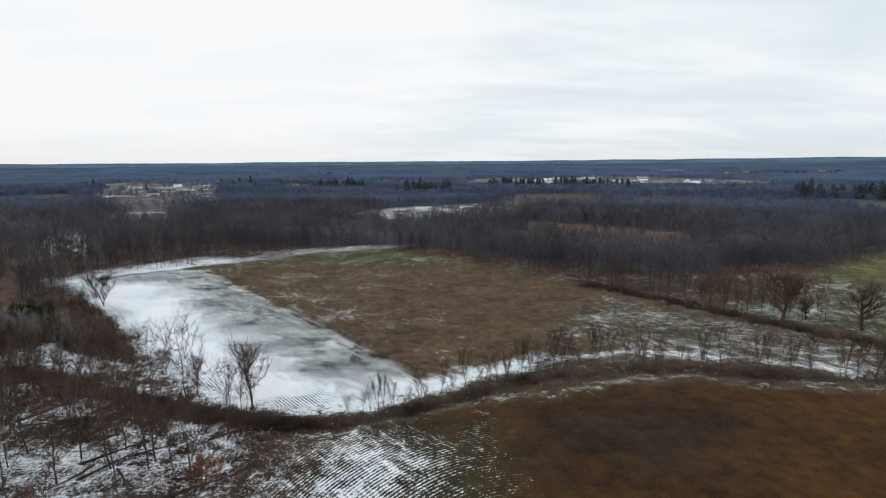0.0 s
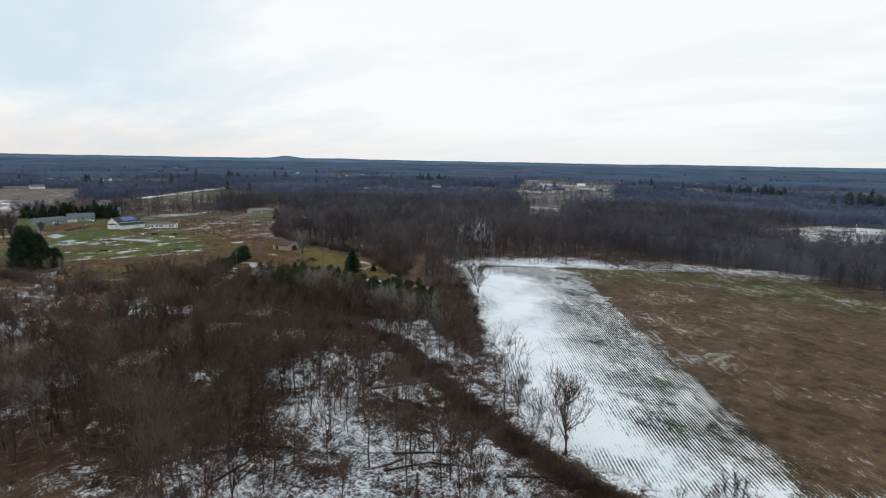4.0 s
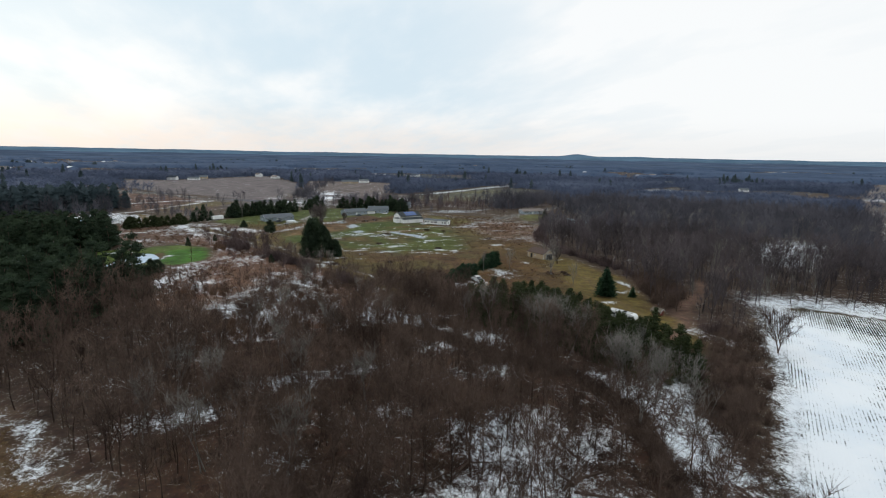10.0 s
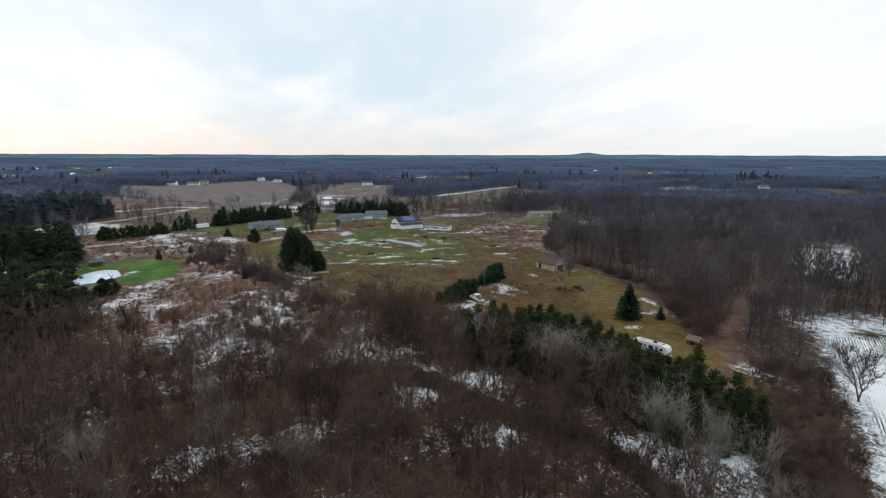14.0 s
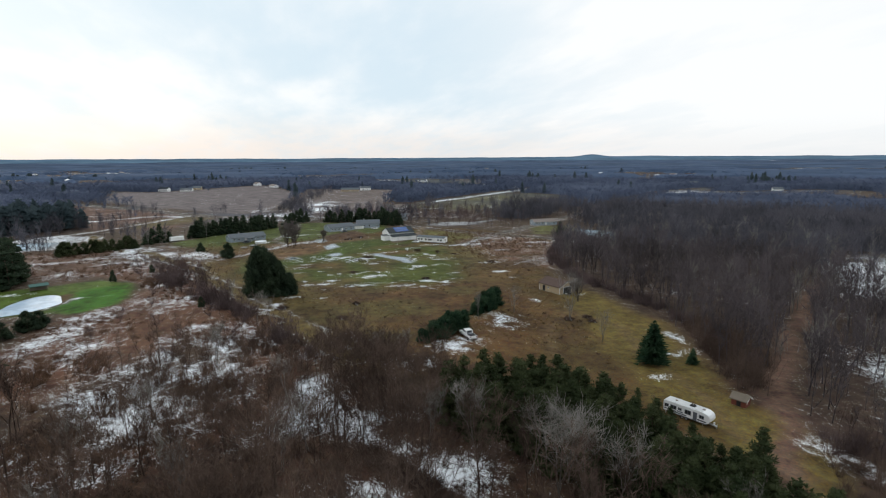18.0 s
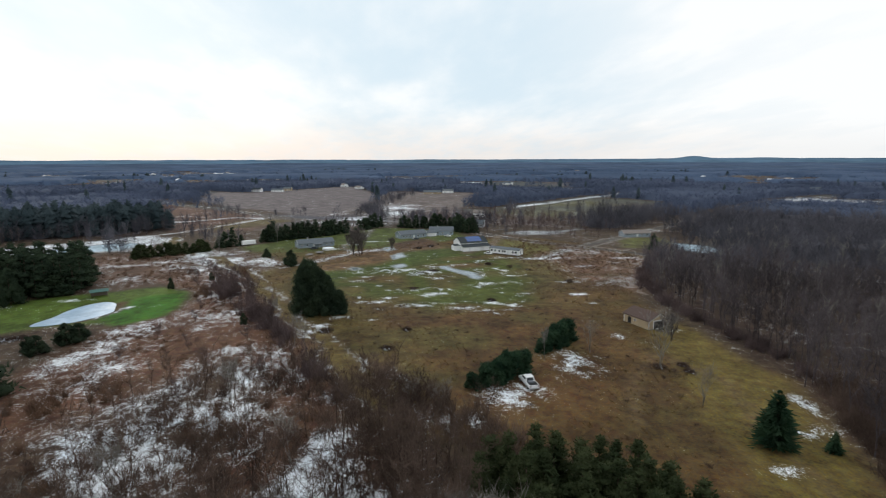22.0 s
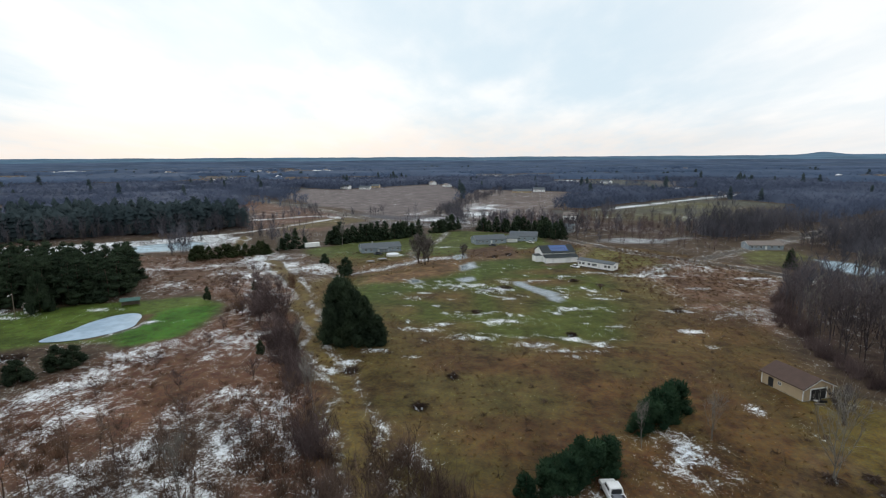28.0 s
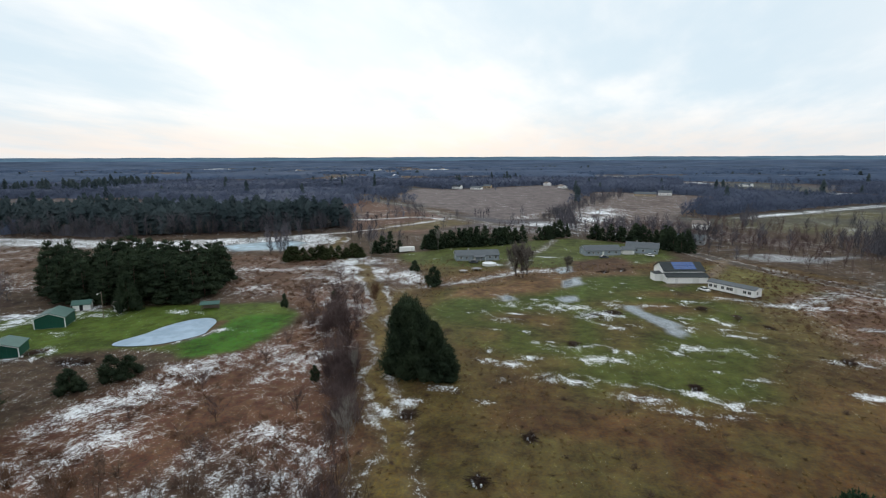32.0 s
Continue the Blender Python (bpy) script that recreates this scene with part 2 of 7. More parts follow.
def inside(x, y, poly, soft=0.0):
    """1 inside the polygon, 0 outside, over an edge softened by that many metres."""
    x, y = np.asarray(x, float), np.asarray(y, float)
    p = np.array(poly, float)
    q = np.roll(p, -1, axis=0)
    hit, best = np.zeros(x.shape, bool), np.full(x.shape, 1e9)
    for (ax, ay), (bx, by) in zip(p, q):
        cross = ((ay > y) != (by > y)) & (x < (bx - ax) * (y - ay) / (by - ay + 1e-12) + ax)
        hit ^= cross
        if soft:
            k = np.clip(((x - ax) * (bx - ax) + (y - ay) * (by - ay)) / ((bx - ax) ** 2 + (by - ay) ** 2 + 1e-9), 0, 1)
            best = np.minimum(best, np.hypot(x - ax - k * (bx - ax), y - ay - k * (by - ay)))
    if not soft:
        return hit.astype(float)
    return np.clip(0.5 + np.where(hit, best, -best) / soft, 0, 1)


def smooth_ring(poly, times=3):
    """The polygon with its corners cut again and again."""
    p = np.array(poly, float)
    for _ in range(times):
        q = np.roll(p, -1, axis=0)
        p = np.stack([p * 0.75 + q * 0.25, p * 0.25 + q * 0.75], 1).reshape(-1, 2)
    return [tuple(v) for v in p]


def near_line(x, y, line, width, soft=1.0):
    best = np.full(np.shape(x), 1e9)
    for (ax, ay), (bx, by) in zip(line, line[1:]):
        k = np.clip(((x - ax) * (bx - ax) + (y - ay) * (by - ay)) / ((bx - ax) ** 2 + (by - ay) ** 2 + 1e-9), 0, 1)
        best = np.minimum(best, np.hypot(x - ax - k * (bx - ax), y - ay - k * (by - ay)))
    return np.clip(0.5 + (width / 2 - best) / soft, 0, 1)


STUBBLE_FIELD = [(-139, 209), (-134, 227), (-116, 241), (-100, 250), (-78, 266), (-58, 278), (-33, 295), (-21, 292), (1, 274), (31, 234), (63, 190),
                 (81, 165), (104, 133), (120, 117), (100, 111), (72, 120), (47, 125), (27, 122), (12, 114), (-7, 105), (-18, 99), (-29, 99),
                 (-40, 104), (-48, 109), (-66, 127), (-85, 152), (-115, 185)]
SNOW_SIDE = [(-139, 209), (-134, 227), (-116, 241), (-100, 240), (-88, 225), (-54, 180), (-25, 145), (-8, 122), (-4, 112), (-7, 105), (-18, 97), (-29, 97), (-40, 103),
             (-48, 108), (-66, 126), (-85, 151), (-115, 184)]
SOIL_FIELD = [(-30, 40), (-24, 70), (-22, 82), (-16, 88), (-1, 94), (11, 98), (22, 102), (41, 106), (65, 105), (94, 101), (240, 92), (260, -120), (-40, -120)]
GREEN_FIELD = [(-316, 73), (-345, 72), (-384, 117), (-404, 154), (-376, 171), (-338, 176), (-298, 170), (-268, 159), (-266, 140), (-272, 118), (-298, 94)]
LAWN = [(-255, -26), (-264, -10), (-272, 2), (-269, 23), (-277, 34), (-308, 31), (-320, 18), (-313, -1), (-304, -25), (-296, -46), (-280, -56), (-262, -50)]
POND = [(-271, -4), (-275, -5), (-282, -2), (-289, -2), (-297, 1), (-301, 6), (-298, 11), (-291, 13), (-286, 15), (-280, 12), (-274, 7)]
YARDS = [(-398, 40), (-420, 30), (-470, 70), (-500, 120), (-470, 170), (-440, 172), (-416, 150), (-404, 110), (-396, 70)]
SIDE_YARD = [(-397, 172), (-420, 178), (-428, 190), (-408, 203), (-390, 216), (-368, 201), (-358, 186), (-382, 190)]
MEADOW = [(-190, 100), (-205, 96), (-228, 84), (-290, 62), (-356, 45), (-400, 30), (-420, 80), (-420, 150), (-440, 195), (-400, 232), (-348, 250), (-300, 212),
          (-271, 200), (-247, 196), (-225, 193), (-197, 198), (-168, 182), (-146, 172), (-128, 172), (-120, 160), (-140, 150), (-170, 138)]
PATH_GRASS = [(-118, 158), (-128, 172), (-146, 172), (-168, 182), (-197, 197), (-232, 196), (-250, 194), (-246, 186), (-214, 180), (-190, 170), (-165, 160), (-140, 156)]
SCRUB = [(-205, 96), (-228, 84), (-290, 62), (-356, 45), (-392, 15), (-345, -2), (-322, 22), (-308, 36), (-277, 36), (-262, 24), (-232, 14), (-205, 20), (-188, 40),
         (-160, 40), (-165, 80)]
TAN_FIELD = [(-830, -106), (-700, -28), (-640, 24), (-592, 66), (-600, 88), (-680, 106), (-860, 134), (-1060, 110), (-1150, 90), (-1060, 0), (-990, -62), (-1010, -120)]
WET_FIELD = [(-540, 130), (-640, 112), (-960, 160), (-900, 300), (-706, 230), (-640, 205), (-560, 200)]
FLOODED = [(-560, 130), (-590, 150), (-575, 205), (-520, 250), (-470, 260), (-500, 215), (-525, 180)]
FAR_GREEN = [(-590, 225), (-556, 262), (-536, 340), (-590, 410), (-680, 462), (-742, 440), (-744, 398), (-690, 322), (-640, 246)]
SNOW_STRIP = [(-414, -290), (-428, -200), (-430, -124), (-462, -70), (-484, -48), (-470, -20), (-424, -26), (-404, -70), (-400, -130), (-396, -220), (-390, -300)]
ICE = [(-425, -75), (-452, -52), (-446, -34), (-424, -36), (-412, -58)]
DARK_WOOD = [(-425, -330), (-440, -255), (-449, -155), (-466, -112), (-492, -72), (-518, -38), (-545, -56), (-545, -130), (-525, -330)]
WEST_FARM = [(-560, -62), (-806, -125), (-1000, -240), (-960, -640), (-720, -620), (-560, -330)]
SNOW_LINES = [[(-1311, -320), (-1420, -230), (-1600, -106)], [(-636, 256), (-687, 309), (-740, 372), (-860, 520), (-944, 643)], [(-1579, 262), (-1513, 350)], [(-2274, 2041), (-2229, 2094)], [(-1441, 1960), (-1316, 1998)], [(-900, -330), (-960, -240)]]
PUDDLES = [[(-312, 148), (-317, 153), (-332, 148), (-345, 141), (-344, 137), (-330, 141)], [(-379, 115), (-388, 122), (-374, 126), (-366, 119)],
           [(-340, 96), (-346, 94), (-350, 99), (-344, 101)], [(-345, 116), (-352, 114), (-356, 120), (-348, 123)], [(-402, 111), (-409, 119), (-398, 121), (-392, 113)]]
ROAD = [(-240, 352), (-310, 290), (-346, 257), (-379, 232), (-401, 213), (-435, 193), (-459, 181), (-510, 158), (-540, 110), (-556, 66), (-576, 43), (-623, 7), (-684, -38), (-775, -122), (-850, -160)]
SIDE_ROADS = [ROAD, [(-388, 234), (-420, 276), (-540, 430), (-700, 640), (-760, 900)],
              [(-96, 462), (-72, 469), (-40, 502), (-14, 535), (60, 600), (300, 640)]]
LANE = [(-196, 103), (-211, 97), (-229.5, 90.3), (-263, 78.7), (-292, 68), (-322, 55.7), (-349, 44), (-388, 26), (-420, -10), (-470, -20)]
TRACK = [(-126, 158), (-132, 166), (-147, 186), (-171, 218), (-198, 260), (-214, 290)]
CLEARINGS = [[(-246, 330), (-248, 370), (-220, 368), (-198, 316), (-182, 290), (-196, 280), (-216, 300)],
             [(-330, 560), (-272, 492), (-206, 376), (-184, 384), (-238, 500), (-258, 600), (-258, 690), (-330, 830), (-500, 1360), (-800, 1380), (-540, 900), (-390, 660)],
             [(62, 396), (80, 420), (122, 380), (176, 332), (124, 268), (104, 312), (66, 334)], [(-100, 452), (-60, 440), (-16, 414), (34, 436), (60, 500), (100, 580), (-30, 570)],
             [(90, 1010), (330, 960), (560, 880), (780, 1080), (620, 1520), (180, 1540), (60, 1260)]]
EAST_FIELD = [(94, 166), (110, 142), (126, 123), (160, 116), (300, 100), (420, 240), (300, 290), (205, 228), (146, 192)]
GRAVEL = [(-136, -40), (-119, 0), (-109, 9), (-101, 16), (-90, 25), (-80, 36), (-66, 30), (-80, 0), (-105, -40)]
VERGE = [(-150, -40), (-136, 0), (-124, 12), (-108, 19), (-94, 31), (-86, 38), (-76, 46), (-72, 40), (-90, 24), (-112, 7), (-124, -6)]
MEADOW_DRIFTS = [(-213, 152, 8, 6.5), (-198, 130, 6.5, 6), (-172, 180, 2.5, 5), (-184, 189, 5, 2), (-162, 166.5, 1.5, 2.5), (-187, 119, 3.5, 3.5), (-212, 104, 4, 3), (-124, 171, 6, 3), (-190, 112, 6, 4), (-210, 106, 5, 2.5), (-263, 146, 2, 9), (-268, 134, 2, 5), (-275, 118, 3, 7),
    (-282, 104, 2, 5), (-250, 82, 3, 3), (-256, 86, 2, 3), (-264, 92, 1.5, 4), (-232, 190, 1.5, 4), (-230, 172, 2.5, 1.5), (-222, 178, 3, 1.5)]
PASTURE_DRIFTS = [(-336, 112, 4, 13), (-328, 126, 4, 6), (-304, 152, 2.5, 8), (-330, 130, 3, 7), (-290, 128, 2, 4), (-318, 100, 2, 4), (-358, 178, 2.5, 8), (-352, 196, 3, 14), (-352, 160, 2, 6),
    (-300, 186, 2, 5), (-330, 205, 2, 6), (-292, 195, 2, 3), (-370, 228, 3, 9), (-346, 234, 2.5, 8), (-404, 84, 3, 6), (-420, 96, 3, 5), (-430, 110, 2, 9)]
POND_DRIFTS = [(-262, -16, 5, 3), (-258, -22, 4, 4), (-288, -44, 6, 8), (-296, -32, 4, 8), (-303, -6, 2, 6), (-290, 17, 1.5, 8), (-262, 30, 2.5, 10), (-272, 14, 1.5, 4), (-268, -36, 3, 4),
    (-276, -26, 2, 4), (-396, 14, 16, 7), (-378, 22, 10, 6), (-370, 46, 8, 3), (-259, -4, 3, 6), (-288, -56, 7, 5), (-283, -50, 5, 4), (-276, -48, 4, 3), (-300, -40, 4, 3)]


PINE_BELT = [(-166, 118), (-163, 132), (-156, 142), (-144, 148), (-124, 150), (-101, 143), (-104, 132), (-124, 129), (-138, 123), (-150, 116), (-160, 112)]
PINE_BLOCK = [(-301, -58), (-304, -36), (-309, -14), (-313, -6), (-330, -10), (-350, -22), (-352, -74), (-322, -82)]
PINE_GROVE = [(-204, 14), (-214, 18), (-232, 8), (-236, -14), (-226, -40), (-196, -46), (-166, -34), (-160, -10), (-166, 6), (-184, 8)]
SNOW_GLADES = [[(-190, 83), (-191, 91), (-174, 97), (-162, 94), (-163, 86), (-176, 81)], [(-164, 93), (-162, 99), (-148, 104), (-142, 100), (-152, 95)]]


EDGE_BRUSH = [(-134, 232), (-142, 206), (-118, 184), (-88, 152), (-64, 124), (-76, 122), (-94, 134), (-108, 148), (-124, 170), (-140, 190), (-146, 220)]


WOOD_WEST = [(-190, 40), (-160, 40), (-165, 82), (-205, 97), (-186, 112), (-170, 136), (-142, 142), (-116, 140), (-104, 134), (-96, 122), (-84, 118), (-74, 100), (-66, 84), (-60, 60), (-50, 40), (-62, 40), (-78, 50), (-92, 39), (-110, 23), (-126, 16), (-139, 3), (-152, -20), (-190, -40), (-200, 16)]
WOOD_THIN = [(-84, 118), (-62, 122), (-44, 105), (-26, 88), (-26, 66), (-34, 30), (-50, 40), (-60, 60), (-66, 84), (-74, 100)]
WOOD_NORTH = [(-140, 174), (-150, 175), (-158, 181), (-168, 188), (-180, 194), (-204, 200), (-260, 205), (-300, 218), (-348, 258), (-380, 330), (-420, 420), (-300, 470), (-160, 420), (-100, 440), (-30, 420), (-26, 300), (-60, 284), (-104, 256), (-140, 232), (-142, 206), (-118, 178)]
WOOD_EDGE = [(-119, 184), (-91, 151), (-68, 122), (-77, 121), (-100, 140), (-118, 168), (-126, 178)]
WOOD_EAST = [(-24, 300), (4, 278), (34, 240), (66, 196), (84, 172), (128, 214), (200, 236), (300, 300), (380, 420), (100, 480), (-24, 420)]
WOOD_ROAD = [(-420, 420), (-380, 330), (-400, 290), (-440, 330), (-490, 420), (-480, 560), (-300, 470)]
FAR_WOOD = [(-1080, -130), (-1180, -10), (-1260, 0), (-1500, 60), (-1620, -150), (-1420, -420), (-1150, -350), (-1040, -290), (-860, -190), (-1050, -200)]
WOOD_SOUTH = [(-430, -330), (-330, -140), (-300, -70), (-240, -60), (-200, -30), (-150, -40), (-140, -200), (-300, -420)]


def woods_density(x, y):
    """Trees per square metre of bare wood, and the share of conifers in it."""
    x, y = np.asarray(x, float), np.asarray(y, float)
    r = np.hypot(x + 80, y - 70)
    n = vnoise(x, y, 210, 11) * 0.65 + vnoise(x, y, 75, 12) * 0.35
    d = np.where(r > 420, np.where(n > np.where(r > 900, 0.40, 0.40), 0.03, 0.0006), 0.0)
    near = 0.0
    for poly, k in ((WOOD_WEST, 0.044), (WOOD_THIN, 0.016), (WOOD_NORTH, 0.040), (WOOD_EDGE, 0.066), (WOOD_EAST, 0.032), (WOOD_ROAD, 0.03), (FAR_WOOD, 0.03), (WOOD_SOUTH, 0.02), (DARK_WOOD, 0.046)):
        near = np.maximum(near, k * inside(x, y, poly))
    d = np.maximum(d, near)
    for poly in [STUBBLE_FIELD, SOIL_FIELD, TAN_FIELD, WET_FIELD, FLOODED, [(-430, 262), (-380, 244), (-358, 262), (-392, 300), (-430, 304)], [(-490, 195), (-480, 228), (-470, 264), (-420, 252), (-412, 214), (-450, 190)], FAR_GREEN, SNOW_STRIP, YARDS, SIDE_YARD, LAWN, GREEN_FIELD, EAST_FIELD, GRAVEL, MEADOW, SCRUB, PINE_BELT, PINE_BLOCK, PINE_GROVE, [(-182, 112), (-174, 134), (-162, 134), (-165, 118), (-162, 108)],
                 [(-176, 130), (-166, 142), (-146, 153), (-122, 157), (-98, 147), (-104, 138), (-124, 146), (-144, 144), (-156, 138), (-164, 128)], *CLEARINGS]:
        d = d * (1 - 0.997 * inside(x, y, poly))
    for line in SIDE_ROADS:
        d = d * (1 - near_line(x, y, line, 20))
    for i, line in enumerate(SNOW_LINES):
        d = d * (1 - near_line(x, y, line, 26 if i == 1 else 70))
    d = d * (1 - inside(x, y, [(-1311, -330), (-1420, -240), (-1600, -116), (-1530, -30), (-1340, -140), (-1190, -240)]))
    d = d * (1 - near_line(x, y, TRACK, 5.5)) * (1 - near_line(x, y, LANE, 9))
    d = d * (1 - 0.55 * inside(x, y, [(-150, 98), (-100, 104), (-80, 112), (-84, 122), (-98, 128), (-124, 130), (-150, 116)]))
    for poly in SNOW_GLADES:
        d = d * (1 - 0.8 * inside(x, y, poly))
    d = np.maximum(d, 0.005 * inside(x, y, CLEARINGS[0]) + 0.008 * inside(x, y, CLEARINGS[1]) * (vnoise(x, y, 40, 92) > 0.5))
    d = d * (1 - 0.45 * near_line(x, y, [(-136, 234), (-104, 260), (-60, 288), (-30, 304)], 34))
    con = (0.45 + 0.5 * vnoise(x, y, 32, 15)) * inside(x, y, DARK_WOOD) + np.where(r > 700, np.where(vnoise(x, y, 160, 14) > 0.86, 0.3, 0.004), 0.0)
    return d, np.clip(con, 0, 0.9)


def axis(lo, hi, step, end_lo, end_hi):
    """Even steps from lo to hi, then ever longer ones out to the ends."""
    mid = list(np.arange(lo, hi + 0.01, step))
    for way, end in ((-1, end_lo), (1, end_hi)):
        at, s = mid[0] if way < 0 else mid[-1], step
        while abs(at) < abs(end):
            s *= 1.036
            at += way * s
            mid = [at] + mid if way < 0 else mid + [at]
    return np.array(mid)


gx, gy = axis(-470, 130, 1.9, -4300, 4300), axis(-90, 300, 1.9, -4300, 4300)
GX, GY = np.meshgrid(gx, gy, indexing="ij")
X, Y = GX.ravel(), GY.ravel()
WX = X + (vnoise(X, Y, 14, 21) - 0.5) * 5 + (vnoise(X, Y, 5, 22) - 0.5) * 2.5
WY = Y + (vnoise(X, Y, 14, 23) - 0.5) * 5 + (vnoise(X, Y, 5, 24) - 0.5) * 2.5
RR = np.hypot(X + 80, Y - 70)
tint = np.zeros((X.size, 3))
snow, rows, phase, wet = np.zeros(X.size), np.zeros(X.size), np.zeros(X.size), np.zeros(X.size)


def lay(mask, colour, white=None):
    """Covers the masked land with a colour and, where given, a share of snow."""
    global snow
    tint[:] = tint * (1 - mask[:, None]) + np.array(colour) * mask[:, None]
    if white is not None:
        snow = snow * (1 - mask) + white * mask


one = np.ones(X.size)
lay(one, (0.105, 0.078, 0.055), 0.22)                                         # leaf litter and rough grass
# far fields: blue-grey of distance haze is put into both tints
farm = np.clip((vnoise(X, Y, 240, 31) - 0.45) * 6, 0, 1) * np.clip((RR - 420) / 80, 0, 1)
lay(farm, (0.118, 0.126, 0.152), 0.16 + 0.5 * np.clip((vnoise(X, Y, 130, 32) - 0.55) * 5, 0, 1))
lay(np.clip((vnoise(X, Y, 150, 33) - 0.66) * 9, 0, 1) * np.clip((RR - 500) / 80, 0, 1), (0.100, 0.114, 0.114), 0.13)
density = woods_density(X, Y)[0]
lay(np.clip(density / 0.02, 0, 1), (0.085, 0.060, 0.046), 0.22)
lay(near_line(WX, WY, [(-104, 258), (-60, 286), (-30, 302)], 20, 14), (0.10, 0.075, 0.058), 0.46)
lay(near_line(WX, WY, [(-140, 226), (-124, 244), (-106, 258)], 32, 16), (0.10, 0.075, 0.058), 0.62)
lay(inside(WX, WY, [(-190, 40), (-110, 30), (-62, 40), (-34, 30), (-24, 66), (-26, 90), (-48, 106), (-66, 124), (-100, 140), (-150, 120), (-190, 100)], 20), (0.105, 0.064, 0.044), 0.22 + 0.75 * np.clip(vnoise(X, Y, 11, 65) - 0.42, 0, 1) + 0.25 * (vnoise(X, Y, 30, 66) - 0.5))
lay(inside(WX, WY, [(-80, 60), (-50, 40), (-30, 40), (-26, 88), (-40, 100), (-60, 108), (-84, 100)], 14), (0.10, 0.072, 0.056), 0.52 + 0.45 * (vnoise(X, Y, 9, 67) - 0.5))
lay(inside(WX, WY, [(-112, 122), (-98, 124), (-84, 121), (-72, 122), (-84, 134), (-106, 146)], 8), (0.10, 0.074, 0.056), 0.62 + 0.4 * (vnoise(X, Y, 7, 68) - 0.5))
for poly in SNOW_GLADES:
    lay(inside(WX, WY, poly, 5), (0.10, 0.07, 0.052), 0.62 + 0.35 * (vnoise(X, Y, 5, 78) - 0.5))
lay(inside(WX, WY, [(-116, 187), (-86, 155), (-62, 125), (-74, 125), (-90, 136), (-104, 146), (-122, 168), (-128, 180)], 6), (0.085, 0.056, 0.042), 0.10)
lay(inside(WX, WY, MEADOW, 6), (0.160, 0.108, 0.045), 0.09)
lay(inside(WX, WY, MEADOW, 10) * np.clip((vnoise(X, Y, 22, 34) - 0.5) * 4, 0, 1) * 0.7, (0.120, 0.104, 0.040))
ruddy = np.clip((vnoise(X, Y, 34, 35) - 0.45) * 4, 0, 1) * inside(WX, WY, MEADOW, 10)
lay(ruddy * 0.75, (0.112, 0.066, 0.028))
lay(inside(WX, WY, [(-260, 100), (-246, 100), (-222, 138), (-224, 176), (-250, 182), (-262, 142)], 16) * (0.45 + 0.5 * vnoise(X, Y, 15, 76)), (0.100, 0.056, 0.022))
lay(inside(WX, WY, [(-196, 120), (-176, 136), (-182, 158), (-208, 166), (-214, 142)], 14) * (0.3 + 0.6 * vnoise(X, Y, 11, 77)), (0.104, 0.060, 0.025))
lay(inside(WX, WY, [(-310, 190), (-340, 250), (-440, 200), (-376, 176), (-340, 180)], 10), (0.19, 0.122, 0.080), 0.27)
lay(inside(WX, WY, [(-365, 182), (-350, 196), (-326, 207), (-296, 198), (-286, 168), (-292, 150), (-322, 154), (-350, 170)], 14), (0.150, 0.122, 0.050), 0.16)
lay(inside(WX, WY, [(-366, 197), (-392, 236), (-346, 256), (-304, 224), (-280, 208), (-290, 188), (-330, 192)], 12), (0.205, 0.130, 0.090), 0.29 + 0.26 * (vnoise(X, Y, 8, 80) - 0.5))
lay(near_line(WX, WY, [(-356, 183), (-353, 192), (-360, 204), (-376, 216)], 6, 5), (0.15, 0.12, 0.08), 0.50)
lay(inside(WX, WY, [(-188, 118), (-215, 116), (-270, 108), (-296, 120), (-286, 150), (-250, 176), (-214, 168), (-190, 150)], 24), (0.158, 0.092, 0.040), 0.08)
lay(inside(WX, WY, [(-232, 88), (-300, 64), (-318, 74), (-300, 98), (-262, 104), (-225, 100)], 8) * 0.8, (0.125, 0.098, 0.036))
dead = np.maximum(inside(WX, WY, MEADOW, 10) * (1 - inside(X, Y, YARDS, 10)), 0)
lay(dead * np.clip((vnoise(X, Y, 8, 84) * 0.6 + vnoise(X, Y, 27, 85) * 0.4 - 0.50) * 5, 0, 1) * 0.7, (0.092, 0.058, 0.028))
lay(dead * np.clip((vnoise(X, Y, 11, 86) * 0.5 + vnoise(X, Y, 36, 87) * 0.5 - 0.52) * 5, 0, 1) * 0.65, (0.120, 0.110, 0.040))
lay(inside(WX, WY, PATH_GRASS, 5), (0.180, 0.140, 0.046), 0.05)
lay(inside(WX, WY, GREEN_FIELD, 12) * np.clip(1.25 - np.abs(vnoise(X, Y, 19, 36) - 0.5) * 2.8, 0, 1), (0.096, 0.122, 0.028), 0.10 + 0.42 * np.clip(vnoise(X, Y, 12, 71) - 0.56, 0, 1))
lay(inside(WX, WY, [(-306, 78), (-352, 74), (-390, 122), (-400, 150), (-380, 160), (-340, 110)], 10) * 0.75, (0.074, 0.116, 0.024), 0.14)
lay(inside(WX, WY, [(-352, 64), (-368, 56), (-400, 98), (-410, 140), (-398, 150), (-376, 104)], 8), (0.19, 0.125, 0.07), 0.22)
lay(inside(WX, WY, YARDS, 6), (0.105, 0.135, 0.040), 0.12)
lay(inside(WX, WY, [(-412, 268), (-380, 252), (-368, 264), (-392, 292), (-412, 296)], 5), (0.135, 0.142, 0.052), 0.12)
lay(inside(WX, WY, SIDE_YARD, 6), (0.165, 0.155, 0.055), 0.08)
